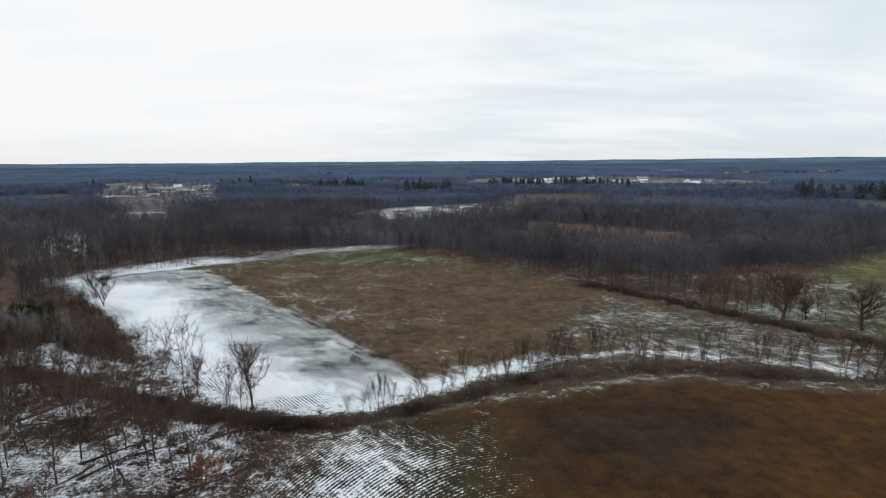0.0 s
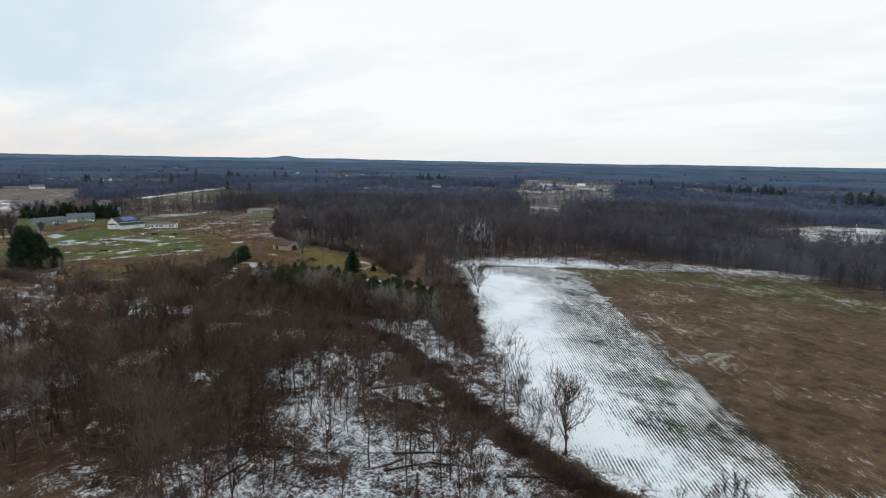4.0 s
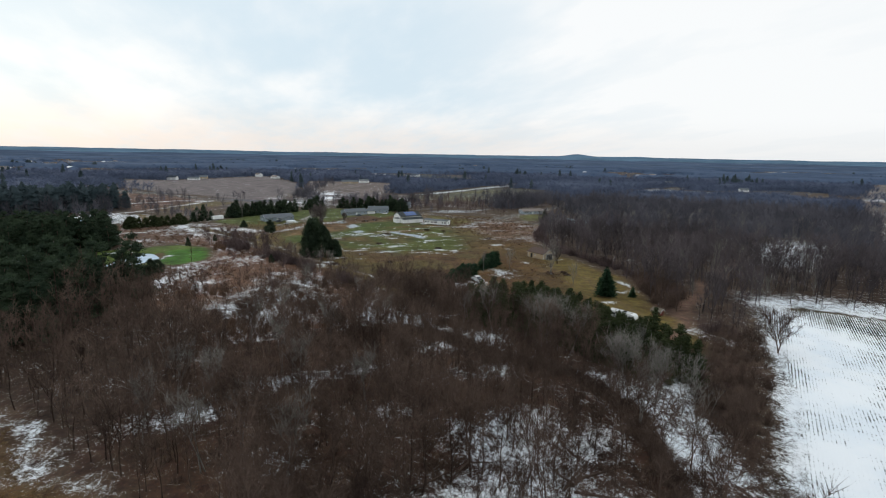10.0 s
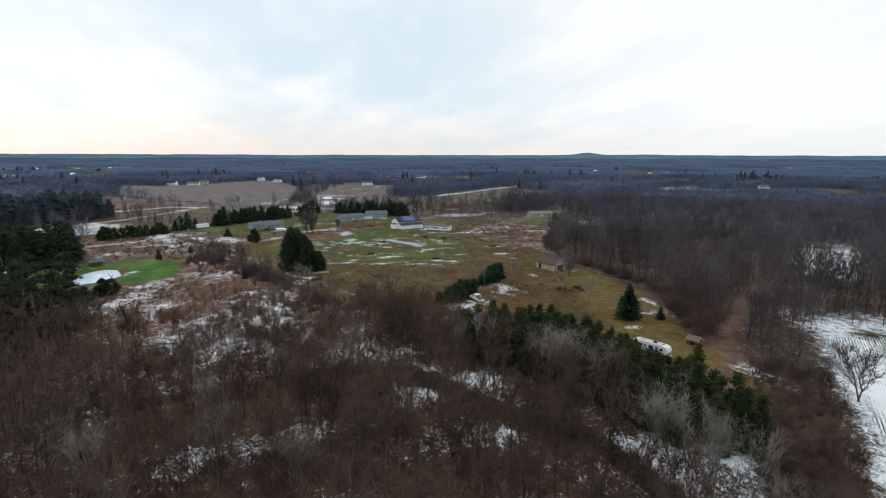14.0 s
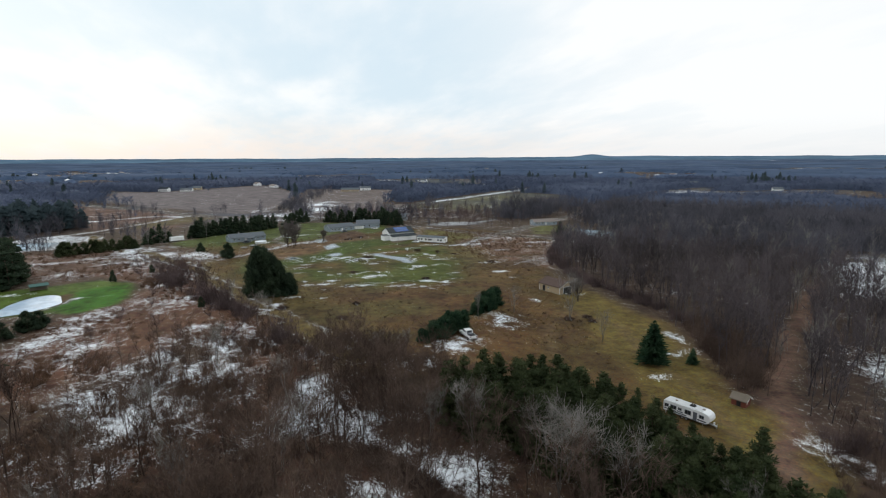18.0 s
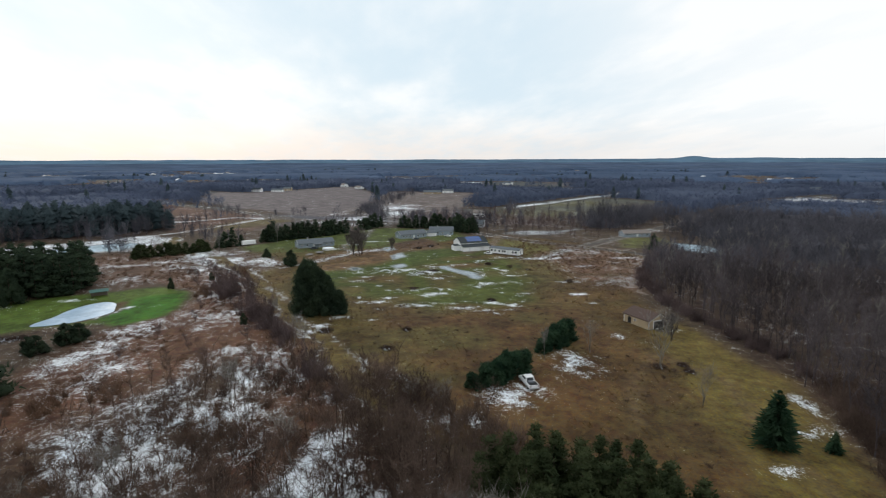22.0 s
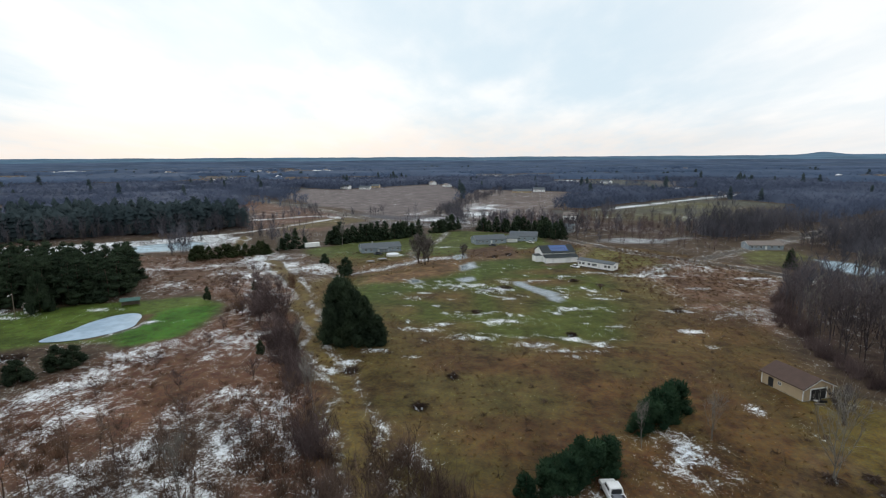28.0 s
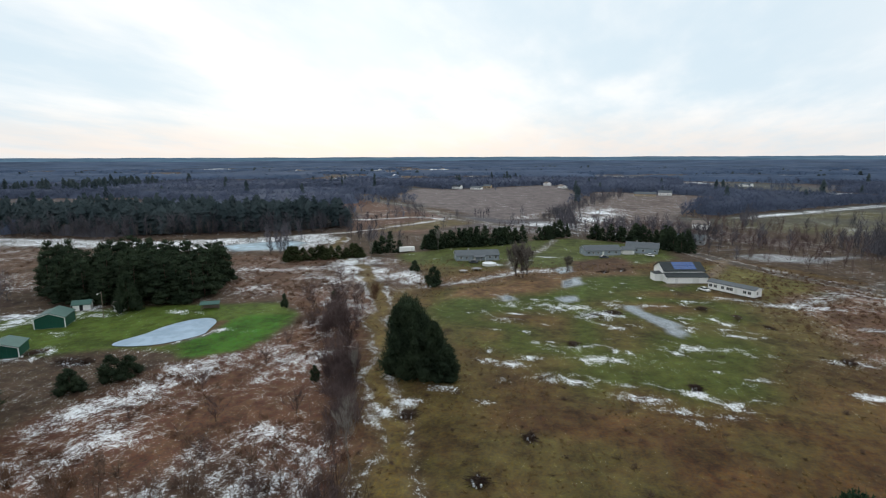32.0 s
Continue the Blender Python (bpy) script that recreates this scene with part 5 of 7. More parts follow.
M_SNOW = surface("packed_snow", (0.80, 0.83, 0.87), 0.7, grain=2.5, vary=0.05, bump=0.4)
M_SOLAR = surface("solar_cells", (0.030, 0.085, 0.26), 0.22, 0.0, grain=3, vary=0.12, bump=0.0, spec=0.6)


def glass_build(n, b):
    b.inputs["Base Color"].default_value = (0.03, 0.035, 0.04, 1)
    b.inputs["Roughness"].default_value = 0.08
    b.inputs["Specular IOR Level"].default_value = 0.7


M_GLASS = material("window_glass", glass_build)


def ice_build(n, b):
    at = n.add("ShaderNodeTexCoord").outputs["Object"]
    c = n.mix(n.ramp(n.noise(at, 0.22, 4.0), 0.4, 0.62), (0.33, 0.44, 0.55), (0.42, 0.54, 0.66))
    n.tree.links.new(c, b.inputs["Base Color"])
    n.tree.links.new(n.ramp(n.noise(at, 0.5, 3.0), 0.35, 0.65, 0.35, 0.6), b.inputs["Roughness"])
    b.inputs["Specular IOR Level"].default_value = 0.25


M_ICE = material("pond_ice", ice_build)


# ---------------------------------------------------------------- shapes
class Form:
    """Faces of one part, gathered from simple solids."""

    def __init__(self):
        self.v, self.f = [], []

    def hull(self, pts, faces):
        n = len(self.v)
        self.v += [tuple(p) for p in pts]
        self.f += [tuple(i + n for i in f) for f in faces]
        return self

    def box(self, x0, y0, z0, x1, y1, z1):
        return self.hull([(x0, y0, z0), (x1, y0, z0), (x1, y1, z0), (x0, y1, z0), (x0, y0, z1), (x1, y0, z1), (x1, y1, z1), (x0, y1, z1)],
                         [(3, 2, 1, 0), (4, 5, 6, 7), (0, 1, 5, 4), (1, 2, 6, 5), (2, 3, 7, 6), (3, 0, 4, 7)])

    def sweep(self, outline, a, b, axis=0):
        """A solid with the outline (in the two other axes) from a to b along the axis."""
        n = len(outline)
        def at(p, s):
            return (s, p[0], p[1]) if axis == 0 else ((p[0], s, p[1]) if axis == 1 else (p[0], p[1], s))
        pts = [at(p, a) for p in outline] + [at(p, b) for p in outline]
        faces = [tuple(range(n)), tuple(range(2 * n - 1, n - 1, -1))] + [(i, i + n, (i + 1) % n + n, (i + 1) % n) for i in range(n)]
        return self.hull(pts, faces)

    def disc(self, c, r, a, b, axis=1, n=14):
        return self.sweep([(c[0] + r * math.cos(k * 2 * math.pi / n), c[1] + r * math.sin(k * 2 * math.pi / n)) for k in range(n)], a, b, axis)

    def mesh(self, name, bevel=0.0):
        me = bpy.data.meshes.new(name)
        me.from_pydata(self.v, [], self.f)
        bm = bmesh.new()
        bm.from_mesh(me)
        bmesh.ops.recalc_face_normals(bm, faces=bm.faces)
        if bevel:
            bmesh.ops.bevel(bm, geom=list(bm.edges), offset=bevel, segments=1, affect="EDGES", clamp_overlap=True)
        bm.to_mesh(me)
        bm.free()
        return me


def part(name, form, mat, parent, label="", bevel=0.0):
    me = form.mesh(name, bevel)
    me.materials.append(mat)
    ob = new(name, me)
    ob.parent = parent
    if label:
        ob["label"] = label
    return ob


def root_at(name, x, y, towards, label, category, group="", lift=0.0):
    """An empty on the land whose x axis runs towards a second point."""
    ob = tagged(new(name), label, category, group)
    turn = math.atan2(towards[1] - y, towards[0] - x)
    ob.matrix_basis = Matrix.LocRotScale((x, y, float(hgt(x, y)) + lift), Euler((0, 0, turn)), None)
    return ob


def window(parent, x0, z0, x1, z1, y=0.0, way=-1, axis=0, frame=M_TRIM):
    """A framed pane on a wall: axis 0 on a wall along x, axis 1 on one along y."""
    a, b = y + way * 0.05, y - way * 0.02
    p, q = y + way * 0.02, y - way * 0.04
    f, g = Form(), Form()
    t = 0.09
    for u0, v0, u1, v1 in ((x0 - t, z0 - t, x1 + t, z0), (x0 - t, z1, x1 + t, z1 + t), (x0 - t, z0, x0, z1), (x1, z0, x1 + t, z1), ((x0 + x1) / 2 - 0.03, z0, (x0 + x1) / 2 + 0.03, z1)):
        f.box(u0, min(a, b), v0, u1, max(a, b), v1) if axis == 0 else f.box(min(a, b), u0, v0, max(a, b), u1, v1)
    g.box(x0, min(p, q), z0, x1, max(p, q), z1) if axis == 0 else g.box(min(p, q), x0, z0, max(p, q), x1, z1)
    w = part("window", f, frame, parent)
    part("pane", g, M_GLASS, w)


def panel(name, parent, x0, z0, x1, z1, mat, y=0.0, way=-1, axis=0, thick=0.06, label=""):
    f = Form()
    a, b = sorted((y + way * thick, y - way * 0.03))
    f.box(x0, a, z0, x1, b, z1) if axis == 0 else f.box(a, x0, z0, b, x1, z1)
    return part(name, f, mat, parent, label)


def gabled(root, L, D, h, rise, wall, roof, ridge="x", over=0.4, base=0.25):
    """Walls with gables, a solid roof with eaves and a footing. The ridge runs along x or y."""
    w = Form()
    if ridge == "x":
        w.sweep([(0, base), (D, base), (D, h), (D / 2, h + rise), (0, h)], 0, L, 0)
    else:
        w.sweep([(0, base), (L, base), (L, h), (L / 2, h + rise), (0, h)], 0, D, 1)
    part("wall", w, wall, root)
    part("footing", Form().box(0.03, 0.03, -0.4, L - 0.03, D - 0.03, base), M_STONE, root)
    S = D if ridge == "x" else L
    k = rise / (S / 2)
    for s in (0, 1):
        lo, mid = (-over, S / 2) if s == 0 else (S + over, S / 2)
        z_lo, z_mid = h - over * k + 0.02, h + rise + 0.02
        o = [(lo, z_lo), (mid, z_mid), (mid, z_mid + 0.18), (lo, z_lo + 0.18)]
        part("roof", Form().sweep(o, -over, (L if ridge == "x" else D) + over, 0 if ridge == "x" else 1), roof, root)
    for at in ((-over - 0.02, -over + 0.04), ((L if ridge == "x" else D) + over - 0.04, (L if ridge == "x" else D) + over + 0.02)):
        for s in (0, 1):
            lo = -over if s == 0 else S + over
            fascia = Form()
            fascia.sweep([(lo, h - over * k - 0.14), (S / 2, h + rise - 0.14), (S / 2, h + rise + 0.05), (lo, h - over * k + 0.05)], *at, 0 if ridge == "x" else 1)
            part("fascia", fascia, M_TRIM, root)


def dwelling(name, a, b, D, h, rise, wall, roof, label, group="", doors=(), windows=(), chimney=False):
    """A house whose long front runs from a to b, with doors and windows at shares of its length."""
    L = math.dist(a, b)
    r = root_at(name, *a, b, label, "house", group)
    gabled(r, L, D, h, rise, wall, roof)
    for k in windows:
        window(r, k * L - 0.55, 1.2, k * L + 0.55, 2.2)
    for k in doors:
        panel("door", r, k * L - 0.5, 0.3, k * L + 0.5, 2.3, M_TRIM)
    window(r, D * 0.3, 1.2, D * 0.3 + 1, 2.2, L, 1, 1)
    window(r, D * 0.55, 1.2, D * 0.55 + 1, 2.2, 0, -1, 1)
    if chimney:
        part("chimney", Form().box(L * 0.3, D * 0.55, h, L * 0.3 + 0.7, D * 0.55 + 0.6, h + rise + 0.9), M_STONE, r)
    return r


# ---------------------------------------------------------------- buildings
def solar_garage():
    a, b = (-380, 157), (-383.5, 173)
    L = math.dist(a, b)
    r = root_at("garage_building", *a, b, "white gabled pole building with dark roof and blue solar panels", "garage")
    D, h, rise = 11.0, 4.4, 2.6
    w = Form()
    w.sweep([(3.4, 0.0), (3.4 + D, 0.0), (3.4 + D, h), (3.4 + D / 2, h + rise), (3.4, h)], 0, L, 0)
    part("wall", w, M_WHITE, r)
    k = rise / (D / 2)
    for lo in (3.0, 3.8 + D):
        z = h - 0.4 * k + 0.02
        part("roof", Form().sweep([(lo, z), (3.4 + D / 2, h + rise + 0.02), (3.4 + D / 2, h + rise + 0.2), (lo, z + 0.18)], -0.4, L + 0.4, 0), M_DARK_ROOF, r)
    wing = part("wing", Form().sweep([(0, 0.0), (3.42, 0.0), (3.42, 3.5), (0, 2.6)], 0, L, 0), M_WHITE, r)
    part("wing_roof", Form().sweep([(-0.4, 2.52), (3.4, 3.55), (3.4, 3.72), (-0.4, 2.69)], -0.4, L + 0.4, 0), M_DARK_ROOF, wing)
    panel("garage_door", r, L * 0.62, 0.1, L * 0.62 + 2.6, 2.2, M_TRIM)
    panel("door", r, L * 0.2, 0.1, L * 0.2 + 1, 2.1, M_TRIM)
    # solid near-black slab painted as the shade within the open doorway
    panel("barn_door", r, 7.2, 0.1, 9.6, 3.4, M_DARK, 0, -1, 1, label="dark open doorway in the gable")
    for i in range(6):
        for j in range(2):
            x = 4.4 + i * 1.5
            y0, y1 = 4.0 + j * 2.3, 6.2 + j * 2.3
            z = lambda y: h + (y - 3.4) * k + 0.2
            o = [(y0, z(y0) + 0.04), (y1, z(y1) + 0.04), (y1, z(y1) + 0.12), (y0, z(y0) + 0.12)]
            part("solar_panel", Form().sweep(o, x, x + 1.44, 0), M_SOLAR, r)
    lean = part("lean_to", Form().sweep([(4.5, 0.0), (9.5, 0.0), (9.5, 3.0), (4.5, 3.0)], -3.2, 0.02, 0), M_WHITE, r)
    part("lean_to_roof", Form().box(-3.5, 4.3, 3.0, 0.02, 9.7, 3.2), M_DARK_ROOF, lean)


solar_garage()
r = dwelling("mobile_home", (-373.4, 170.6), (-361, 183), 4.9, 3.0, 0.7, M_WHITE, M_GREY_ROOF, "long white mobile home with grey roof on snowy ground", "houses on the lane",
             (0.62,), (0.06, 0.17, 0.33, 0.45, 0.52, 0.8, 0.9))
part("skirting", Form().box(-0.03, -0.03, -0.3, 17.57, 4.93, 0.24), M_DARK, r)
r = dwelling("ranch_house", (-408, 65), (-415.5, 85), 8.5, 2.7, 1.9, M_BLUEGREY, M_GREY_ROOF, "low blue-grey ranch house with porch and pool", "houses on the lane",
             (0.42,), (0.1, 0.24, 0.6, 0.78, 0.92), True)
part("porch_roof", Form().sweep([(-3, 2.2), (0.1, 2.7), (0.1, 2.85), (-3, 2.35)], 8.4, 14.0, 0), M_GREY_ROOF, r)
for x in (8.6, 11.2, 13.8):
    part("post", Form().box(x, -2.9, -0.3, x + 0.14, -2.76, 2.25), M_TRIM, r)
dwelling("ranch_house", (-438, 127), (-444, 145), 9.0, 2.8, 2.0, M_BLUEGREY, M_GREY_ROOF, "blue-grey ranch house in a green yard", "houses on the lane", (0.5,), (0.1, 0.22, 0.36, 0.66, 0.86))
dwelling("ranch_house", (-452, 148), (-449, 164), 9.0, 3.1, 2.3, M_BLUEGREY, M_GREY_ROOF, "blue-grey house with a white garage door", "houses on the lane", (0.2,), (0.35, 0.55, 0.9), True)
r = root_at("garage_building", -446, 146, (-446.5, 152), "small white garage beside a blue-grey house", "garage")
gabled(r, 6, 6, 2.5, 1.3, M_WHITE, M_GREY_ROOF)
panel("garage_door", r, 1, 0.2, 5, 2.2, M_TRIM)


def brown_shed():
    a, b = (-243.4, 180.8), (-233.6, 183.5)
    L = math.dist(a, b)
    r = root_at("storage_shed", *a, b, "tan shed with brown gable roof and open garage door", "shed")
    gabled(r, L, 7.8, 2.75, 1.7, M_TAN, M_BROWN_ROOF, "x", 0.45, 0.1)
    # both open doors are near-black slabs in place of shaded insides
    panel("doorway", r, 1.7, 0.1, 3.0, 2.1, M_DARK, label="dark open side door")
    window(r, 4.2, 1.3, 4.9, 1.9)
    panel("garage_door", r, 2.0, 0.1, 5.9, 2.35, M_DARK, L, 1, 1, label="dark open garage door")
    f = Form()
    for y0, y1, z0, z1 in ((1.75, 2.0, 0.1, 2.6), (5.9, 6.15, 0.1, 2.6), (1.75, 6.15, 2.35, 2.6)):
        f.box(L - 0.02, y0, z0, L + 0.08, y1, z1)
    part("door_frame", f, M_TRIM, r)
    for x, y in ((0, 0), (L, 0), (L, 7.8), (0, 7.8)):
        part("corner_board", Form().box(x - 0.09, y - 0.09, 0.1, x + 0.09, y + 0.09, 2.7), M_TRIM, r)
    j = root_at("scrap_heap", -231.5, 184.5, (-231, 189), "loose pale boards and scrap by the shed door", "debris")
    rng = random.Random(3)
    for i in range(9):
        x, y, w = rng.uniform(0, 2.4), rng.uniform(0, 4.5), rng.uniform(0.6, 2.0)
        part("board", Form().box(x, y, -0.1 + 0.05 * i * 0.4, x + w, y + 0.3, 0.12 + 0.05 * i), rng.choice((M_TRIM, M_WOOD, M_DARK)), j)


brown_shed()


def hut():
    r = root_at("garden_hut", -146.2, 170.4, (-143.6, 171.4), "small red-brown hut with a weathered brown roof", "shed")
    gabled(r, 2.7, 2.4, 1.5, 0.8, M_RED, M_WOOD, "x", 0.35, 0.05)
    panel("door", r, 1.0, 0.1, 1.8, 1.5, M_DARK)


hut()


def green_barn(a, b, D, h, rise, label):
    L = math.dist(a, b)
    r = root_at("green_barn", *a, b, label, "barn", "green sheds by the pond")
    gabled(r, L, D, h, rise, M_GREEN_WALL, M_GREEN_ROOF, "y", 0.3, 0.05)
    for x in (0, L):
        part("corner_board", Form().box(x - 0.13, -0.08, 0, x + 0.13, 0.1, h), M_TRIM, r)
    f = Form()
    for i in range(int(L / 0.9)):
        f.box(i * 0.9 + 0.4, -0.04, 0.1, i * 0.9 + 0.46, 0.02, h)
    part("wall_ribs", f, M_GREEN_WALL, r)
    return r


green_barn((-277.6, -37), (-281.6, -30), 8.5, 3.2, 1.5, "dark green metal barn with white corner boards")
green_barn((-254, -26), (-258.5, -19), 7, 2.7, 1.3, "small green shed with green metal roof")
r = root_at("pond_shelter", -305.5, -1, (-308, 4), "small open shelter with green metal roof", "shelter")
for x in (0.1, 5.3):
    for y in (0.1, 2.6):
        part("post", Form().box(x, y, -0.3, x + 0.15, y + 0.15, 2.0), M_WOOD, r)
part("roof", Form().sweep([(-0.4, 1.9), (1.4, 2.7), (3.2, 1.9), (3.2, 2.02), (1.4, 2.82), (-0.4, 2.02)], -0.3, 5.9, 0), M_GREEN_ROOF, r)
part("back_wall", Form().box(0.1, 2.6, -0.2, 5.4, 2.7, 1.95), M_WOOD, r)
r = root_at("white_shed", -296, -43, (-299, -38.5), "small white shed with green roof", "shed")
gabled(r, 5.2, 3.5, 2.3, 1.0, M_WHITE, M_GREEN_ROOF)
panel("door", r, 2.0, 0.2, 3.0, 2.1, M_DARK)
r = root_at("white_shed", -298.5, -29, (-299.5, -26), "narrow white shed by the pines", "shed")
gabled(r, 3.2, 3, 2.4, 0.8, M_WHITE, M_PALE_ROOF)
# doorway shade is a near-black slab on the wall
panel("doorway", r, 1.0, 0.2, 2.1, 2.0, M_DARK)


# ---------------------------------------------------------------- vehicles
def wheel(parent, x, y, r=0.36, w=0.22):
    t = part("wheel", Form().disc((x, r), r, y, y + w, 1, 16), M_TYRE, parent)
    part("rim", Form().disc((x, r), r * 0.55, y - 0.02, y + w + 0.02, 1, 10), M_STEEL, t)


def travel_trailer(a, b, label, L=8.9):
    """A caravan whose side runs from a to b, with a raked, rounded front at b."""
    r = root_at("travel_trailer", *a, b, label, "trailer")
    W, z0, z1 = 2.4, 0.62, 3.15
    r.scale = (1, 1, 0.86)
    o = [(0.12, z0), (L - 0.9, z0), (L - 0.25, 1.0), (L, 1.55), (L - 0.08, 2.2), (L - 0.35, 2.75), (L - 0.85, 3.05), (L - 1.6, z1), (0.15, z1), (0, 2.95), (0, 0.9)]
    part("body", Form().sweep(o, 0, W, 1), M_PAINT, r, bevel=0.05)
    part("roof", Form().box(0.2, 0.12, z1, L - 1.5, W - 0.12, z1 + 0.05), M_RV_ROOF, r, "pale grey rubber roof")
    part("air_conditioner", Form().sweep([(4.6, z1), (5.7, z1), (5.5, z1 + 0.36), (4.75, z1 + 0.36)], 0.8, 1.65, 1), M_DARK, r, "black roof air conditioner", bevel=0.04)
    for x in (1.8, 7.0):
        part("roof_vent", Form().box(x, 1.0, z1, x + 0.45, 1.45, z1 + 0.14), M_PALE_ROOF, r)
    for x0, x1, za, zb in ((0.35, 1.0, 1.75, 2.35), (1.5, 2.5, 1.7, 2.4), (3.0, 3.5, 1.9, 2.3), (4.3, 5.3, 1.6, 2.4), (7.0, 7.7, 1.7, 2.3)):
        window(r, x0, za, x1, zb, 0.0, -1, 0, M_STRIPE)
    panel("door", r, 5.8, 0.75, 6.5, 2.6, M_STRIPE, thick=0.04)
    for x0, x1, za, zb in ((0.1, 2.6, 1.15, 1.4), (2.2, 4.6, 0.95, 1.2), (6.6, 8.2, 1.0, 1.3), (2.7, 3.9, 1.35, 1.6), (0.1, 8.4, 0.66, 0.8)):
        panel("decal", r, x0, za, x1, zb, M_STRIPE, thick=0.02)
    for y in (0.05, W - 0.27):
        for x in (3.7, 4.55):
            wheel(r, x, y, 0.35)
    part("hitch", Form().sweep([(0.9, 0.5), (1.55, 0.5), (1.3, 0.62), (1.15, 0.62)], L - 0.9, L + 0.9, 0), M_STEEL, r)
    part("propane_tank", Form().disc((L + 0.3, 1.22), 0.16, 0.62, 1.15, 2, 10), M_TRIM, r)
    part("jack", Form().box(L + 0.75, 1.18, -0.05, L + 0.85, 1.28, 0.9), M_STEEL, r)
    for x in (0.4, L - 1.4):
        part("stabilizer", Form().box(x, 0.2, -0.05, x + 0.12, 0.32, 0.64), M_STEEL, r)


travel_trailer((-147.9, 155.0), (-139.5, 158.3), "white travel trailer with grey decals parked on dead grass")


def pickup(a, b):
    """A pickup with its tail at b."""
    r = root_at("pickup_truck", *a, b, "old white pickup truck parked beside young pines", "truck")
    W, L = 1.95, 5.6
    part("body", Form().sweep([(0.1, 0.5), (L, 0.5), (L, 1.12), (3.55, 1.15), (1.55, 1.15), (0.15, 1.0), (0, 0.8)], 0, W, 1), M_PAINT, r, bevel=0.05)
    part("cab", Form().hull([(1.35, 0.06, 1.12), (3.6, 0.06, 1.12), (3.6, W - 0.06, 1.12), (1.35, W - 0.06, 1.12), (1.95, 0.2, 1.86), (3.4, 0.2, 1.86), (3.4, W - 0.2, 1.86), (1.95, W - 0.2, 1.86)],
                            [(3, 2, 1, 0), (4, 5, 6, 7), (0, 1, 5, 4), (1, 2, 6, 5), (2, 3, 7, 6), (3, 0, 4, 7)]), M_PAINT, r, bevel=0.05)
    part("rear_window", Form().hull([(3.60, 0.3, 1.22), (3.60, W - 0.3, 1.22), (3.46, W - 0.38, 1.74), (3.46, 0.38, 1.74), (3.63, 0.3, 1.22), (3.63, W - 0.3, 1.22), (3.49, W - 0.38, 1.74), (3.49, 0.38, 1.74)],
                                    [(0, 1, 2, 3), (7, 6, 5, 4), (0, 4, 5, 1), (2, 6, 7, 3), (1, 5, 6, 2), (3, 7, 4, 0)]), M_GLASS, r)
    part("windscreen", Form().hull([(1.36, 0.2, 1.2), (1.36, W - 0.2, 1.2), (1.88, W - 0.3, 1.78), (1.88, 0.3, 1.78), (1.33, 0.2, 1.2), (1.33, W - 0.2, 1.2), (1.85, W - 0.3, 1.78), (1.85, 0.3, 1.78)],
                                   [(0, 1, 2, 3), (7, 6, 5, 4), (0, 4, 5, 1), (2, 6, 7, 3), (1, 5, 6, 2), (3, 7, 4, 0)]), M_GLASS, r)
    for y in (0.0, W):
        s = 0.02 if y else -0.02
        for x0, x1 in ((1.95, 2.6), (2.72, 3.3)):
            part("side_window", Form().box(x0, y - (0.16 if y else -0.13) + s, 1.25, x1, y - (0.13 if y else -0.16) + s, 1.7), M_GLASS, r)
    part("bed", Form().box(3.72, 0.16, 0.72, L - 0.1, W - 0.16, 1.16), M_DARK, r, "dark open cargo bed")
    load = part("cargo", Form().box(3.9, 0.3, 1.14, 4.7, 1.3, 1.42), M_STRIPE, r)
    part("tailgate", Form().box(L, 0.08, 0.62, L + 0.06, W - 0.08, 1.14), M_PAINT, r)
    part("bumper", Form().box(L + 0.02, 0.02, 0.42, L + 0.2, W - 0.02, 0.6), M_STEEL, r)
    for y in (0.12, W - 0.34):
        part("tail_light", Form().box(L + 0.04, y, 0.8, L + 0.08, y + 0.2, 1.05), M_RED, r)
    for y in (-0.02, W - 0.22):
        for x in (1.0, 4.5):
            wheel(r, x, y, 0.38, 0.24)
    r.matrix_basis = r.matrix_basis @ Matrix.Scale(1.22, 4)


pickup((-205.2, 134.0), (-199.4, 134.4))


def saloon(x, y, tx, ty, mat, label):
    r = root_at("parked_car", x, y, (tx, ty), label, "car", "cars by the houses")
    part("body", Form().sweep([(0, 0.35), (4.5, 0.35), (4.5, 0.85), (3.5, 0.95), (0.9, 0.95), (0, 0.8)], 0, 1.75, 1), mat, r, bevel=0.06)
    part("cabin", Form().sweep([(0.8, 0.94), (3.5, 0.94), (2.8, 1.45), (1.3, 1.45)], 0.1, 1.65, 1), M_GLASS, r, bevel=0.04)
    part("roof", Form().box(1.35, 0.14, 1.43, 2.75, 1.61, 1.49), mat, r)
    for yy in (-0.02, 1.57):
        for xx in (0.85, 3.6):
            wheel(r, xx, yy, 0.32, 0.2)


saloon(-382.5, 168.5, -385, 172, M_PAINT, "white car parked by the garage wall")
saloon(-404, 72, -405, 76, M_DARK_PAINT, "dark car beside the ranch house")
saloon(-432, 134, -433, 138, M_DARK_PAINT, "dark car in the yard")
saloon(-444, 157, -441, 160, M_PAINT, "white car outside the garage")
saloon(-371, 166.5, -367.5, 169, M_PAINT, "white car at the end of the mobile home")
r = root_at("cargo_trailer", -425, 30.5, (-429.5, 38), "long white trailer parked before dark conifers", "trailer")
part("body", Form().box(0, 0, 0.6, 8.2, 2.4, 3.0), M_WHITE, r, bevel=0.12)
for x in (3.6, 4.5):
    for y in (0.05, 2.15):
        wheel(r, x, y, 0.36)
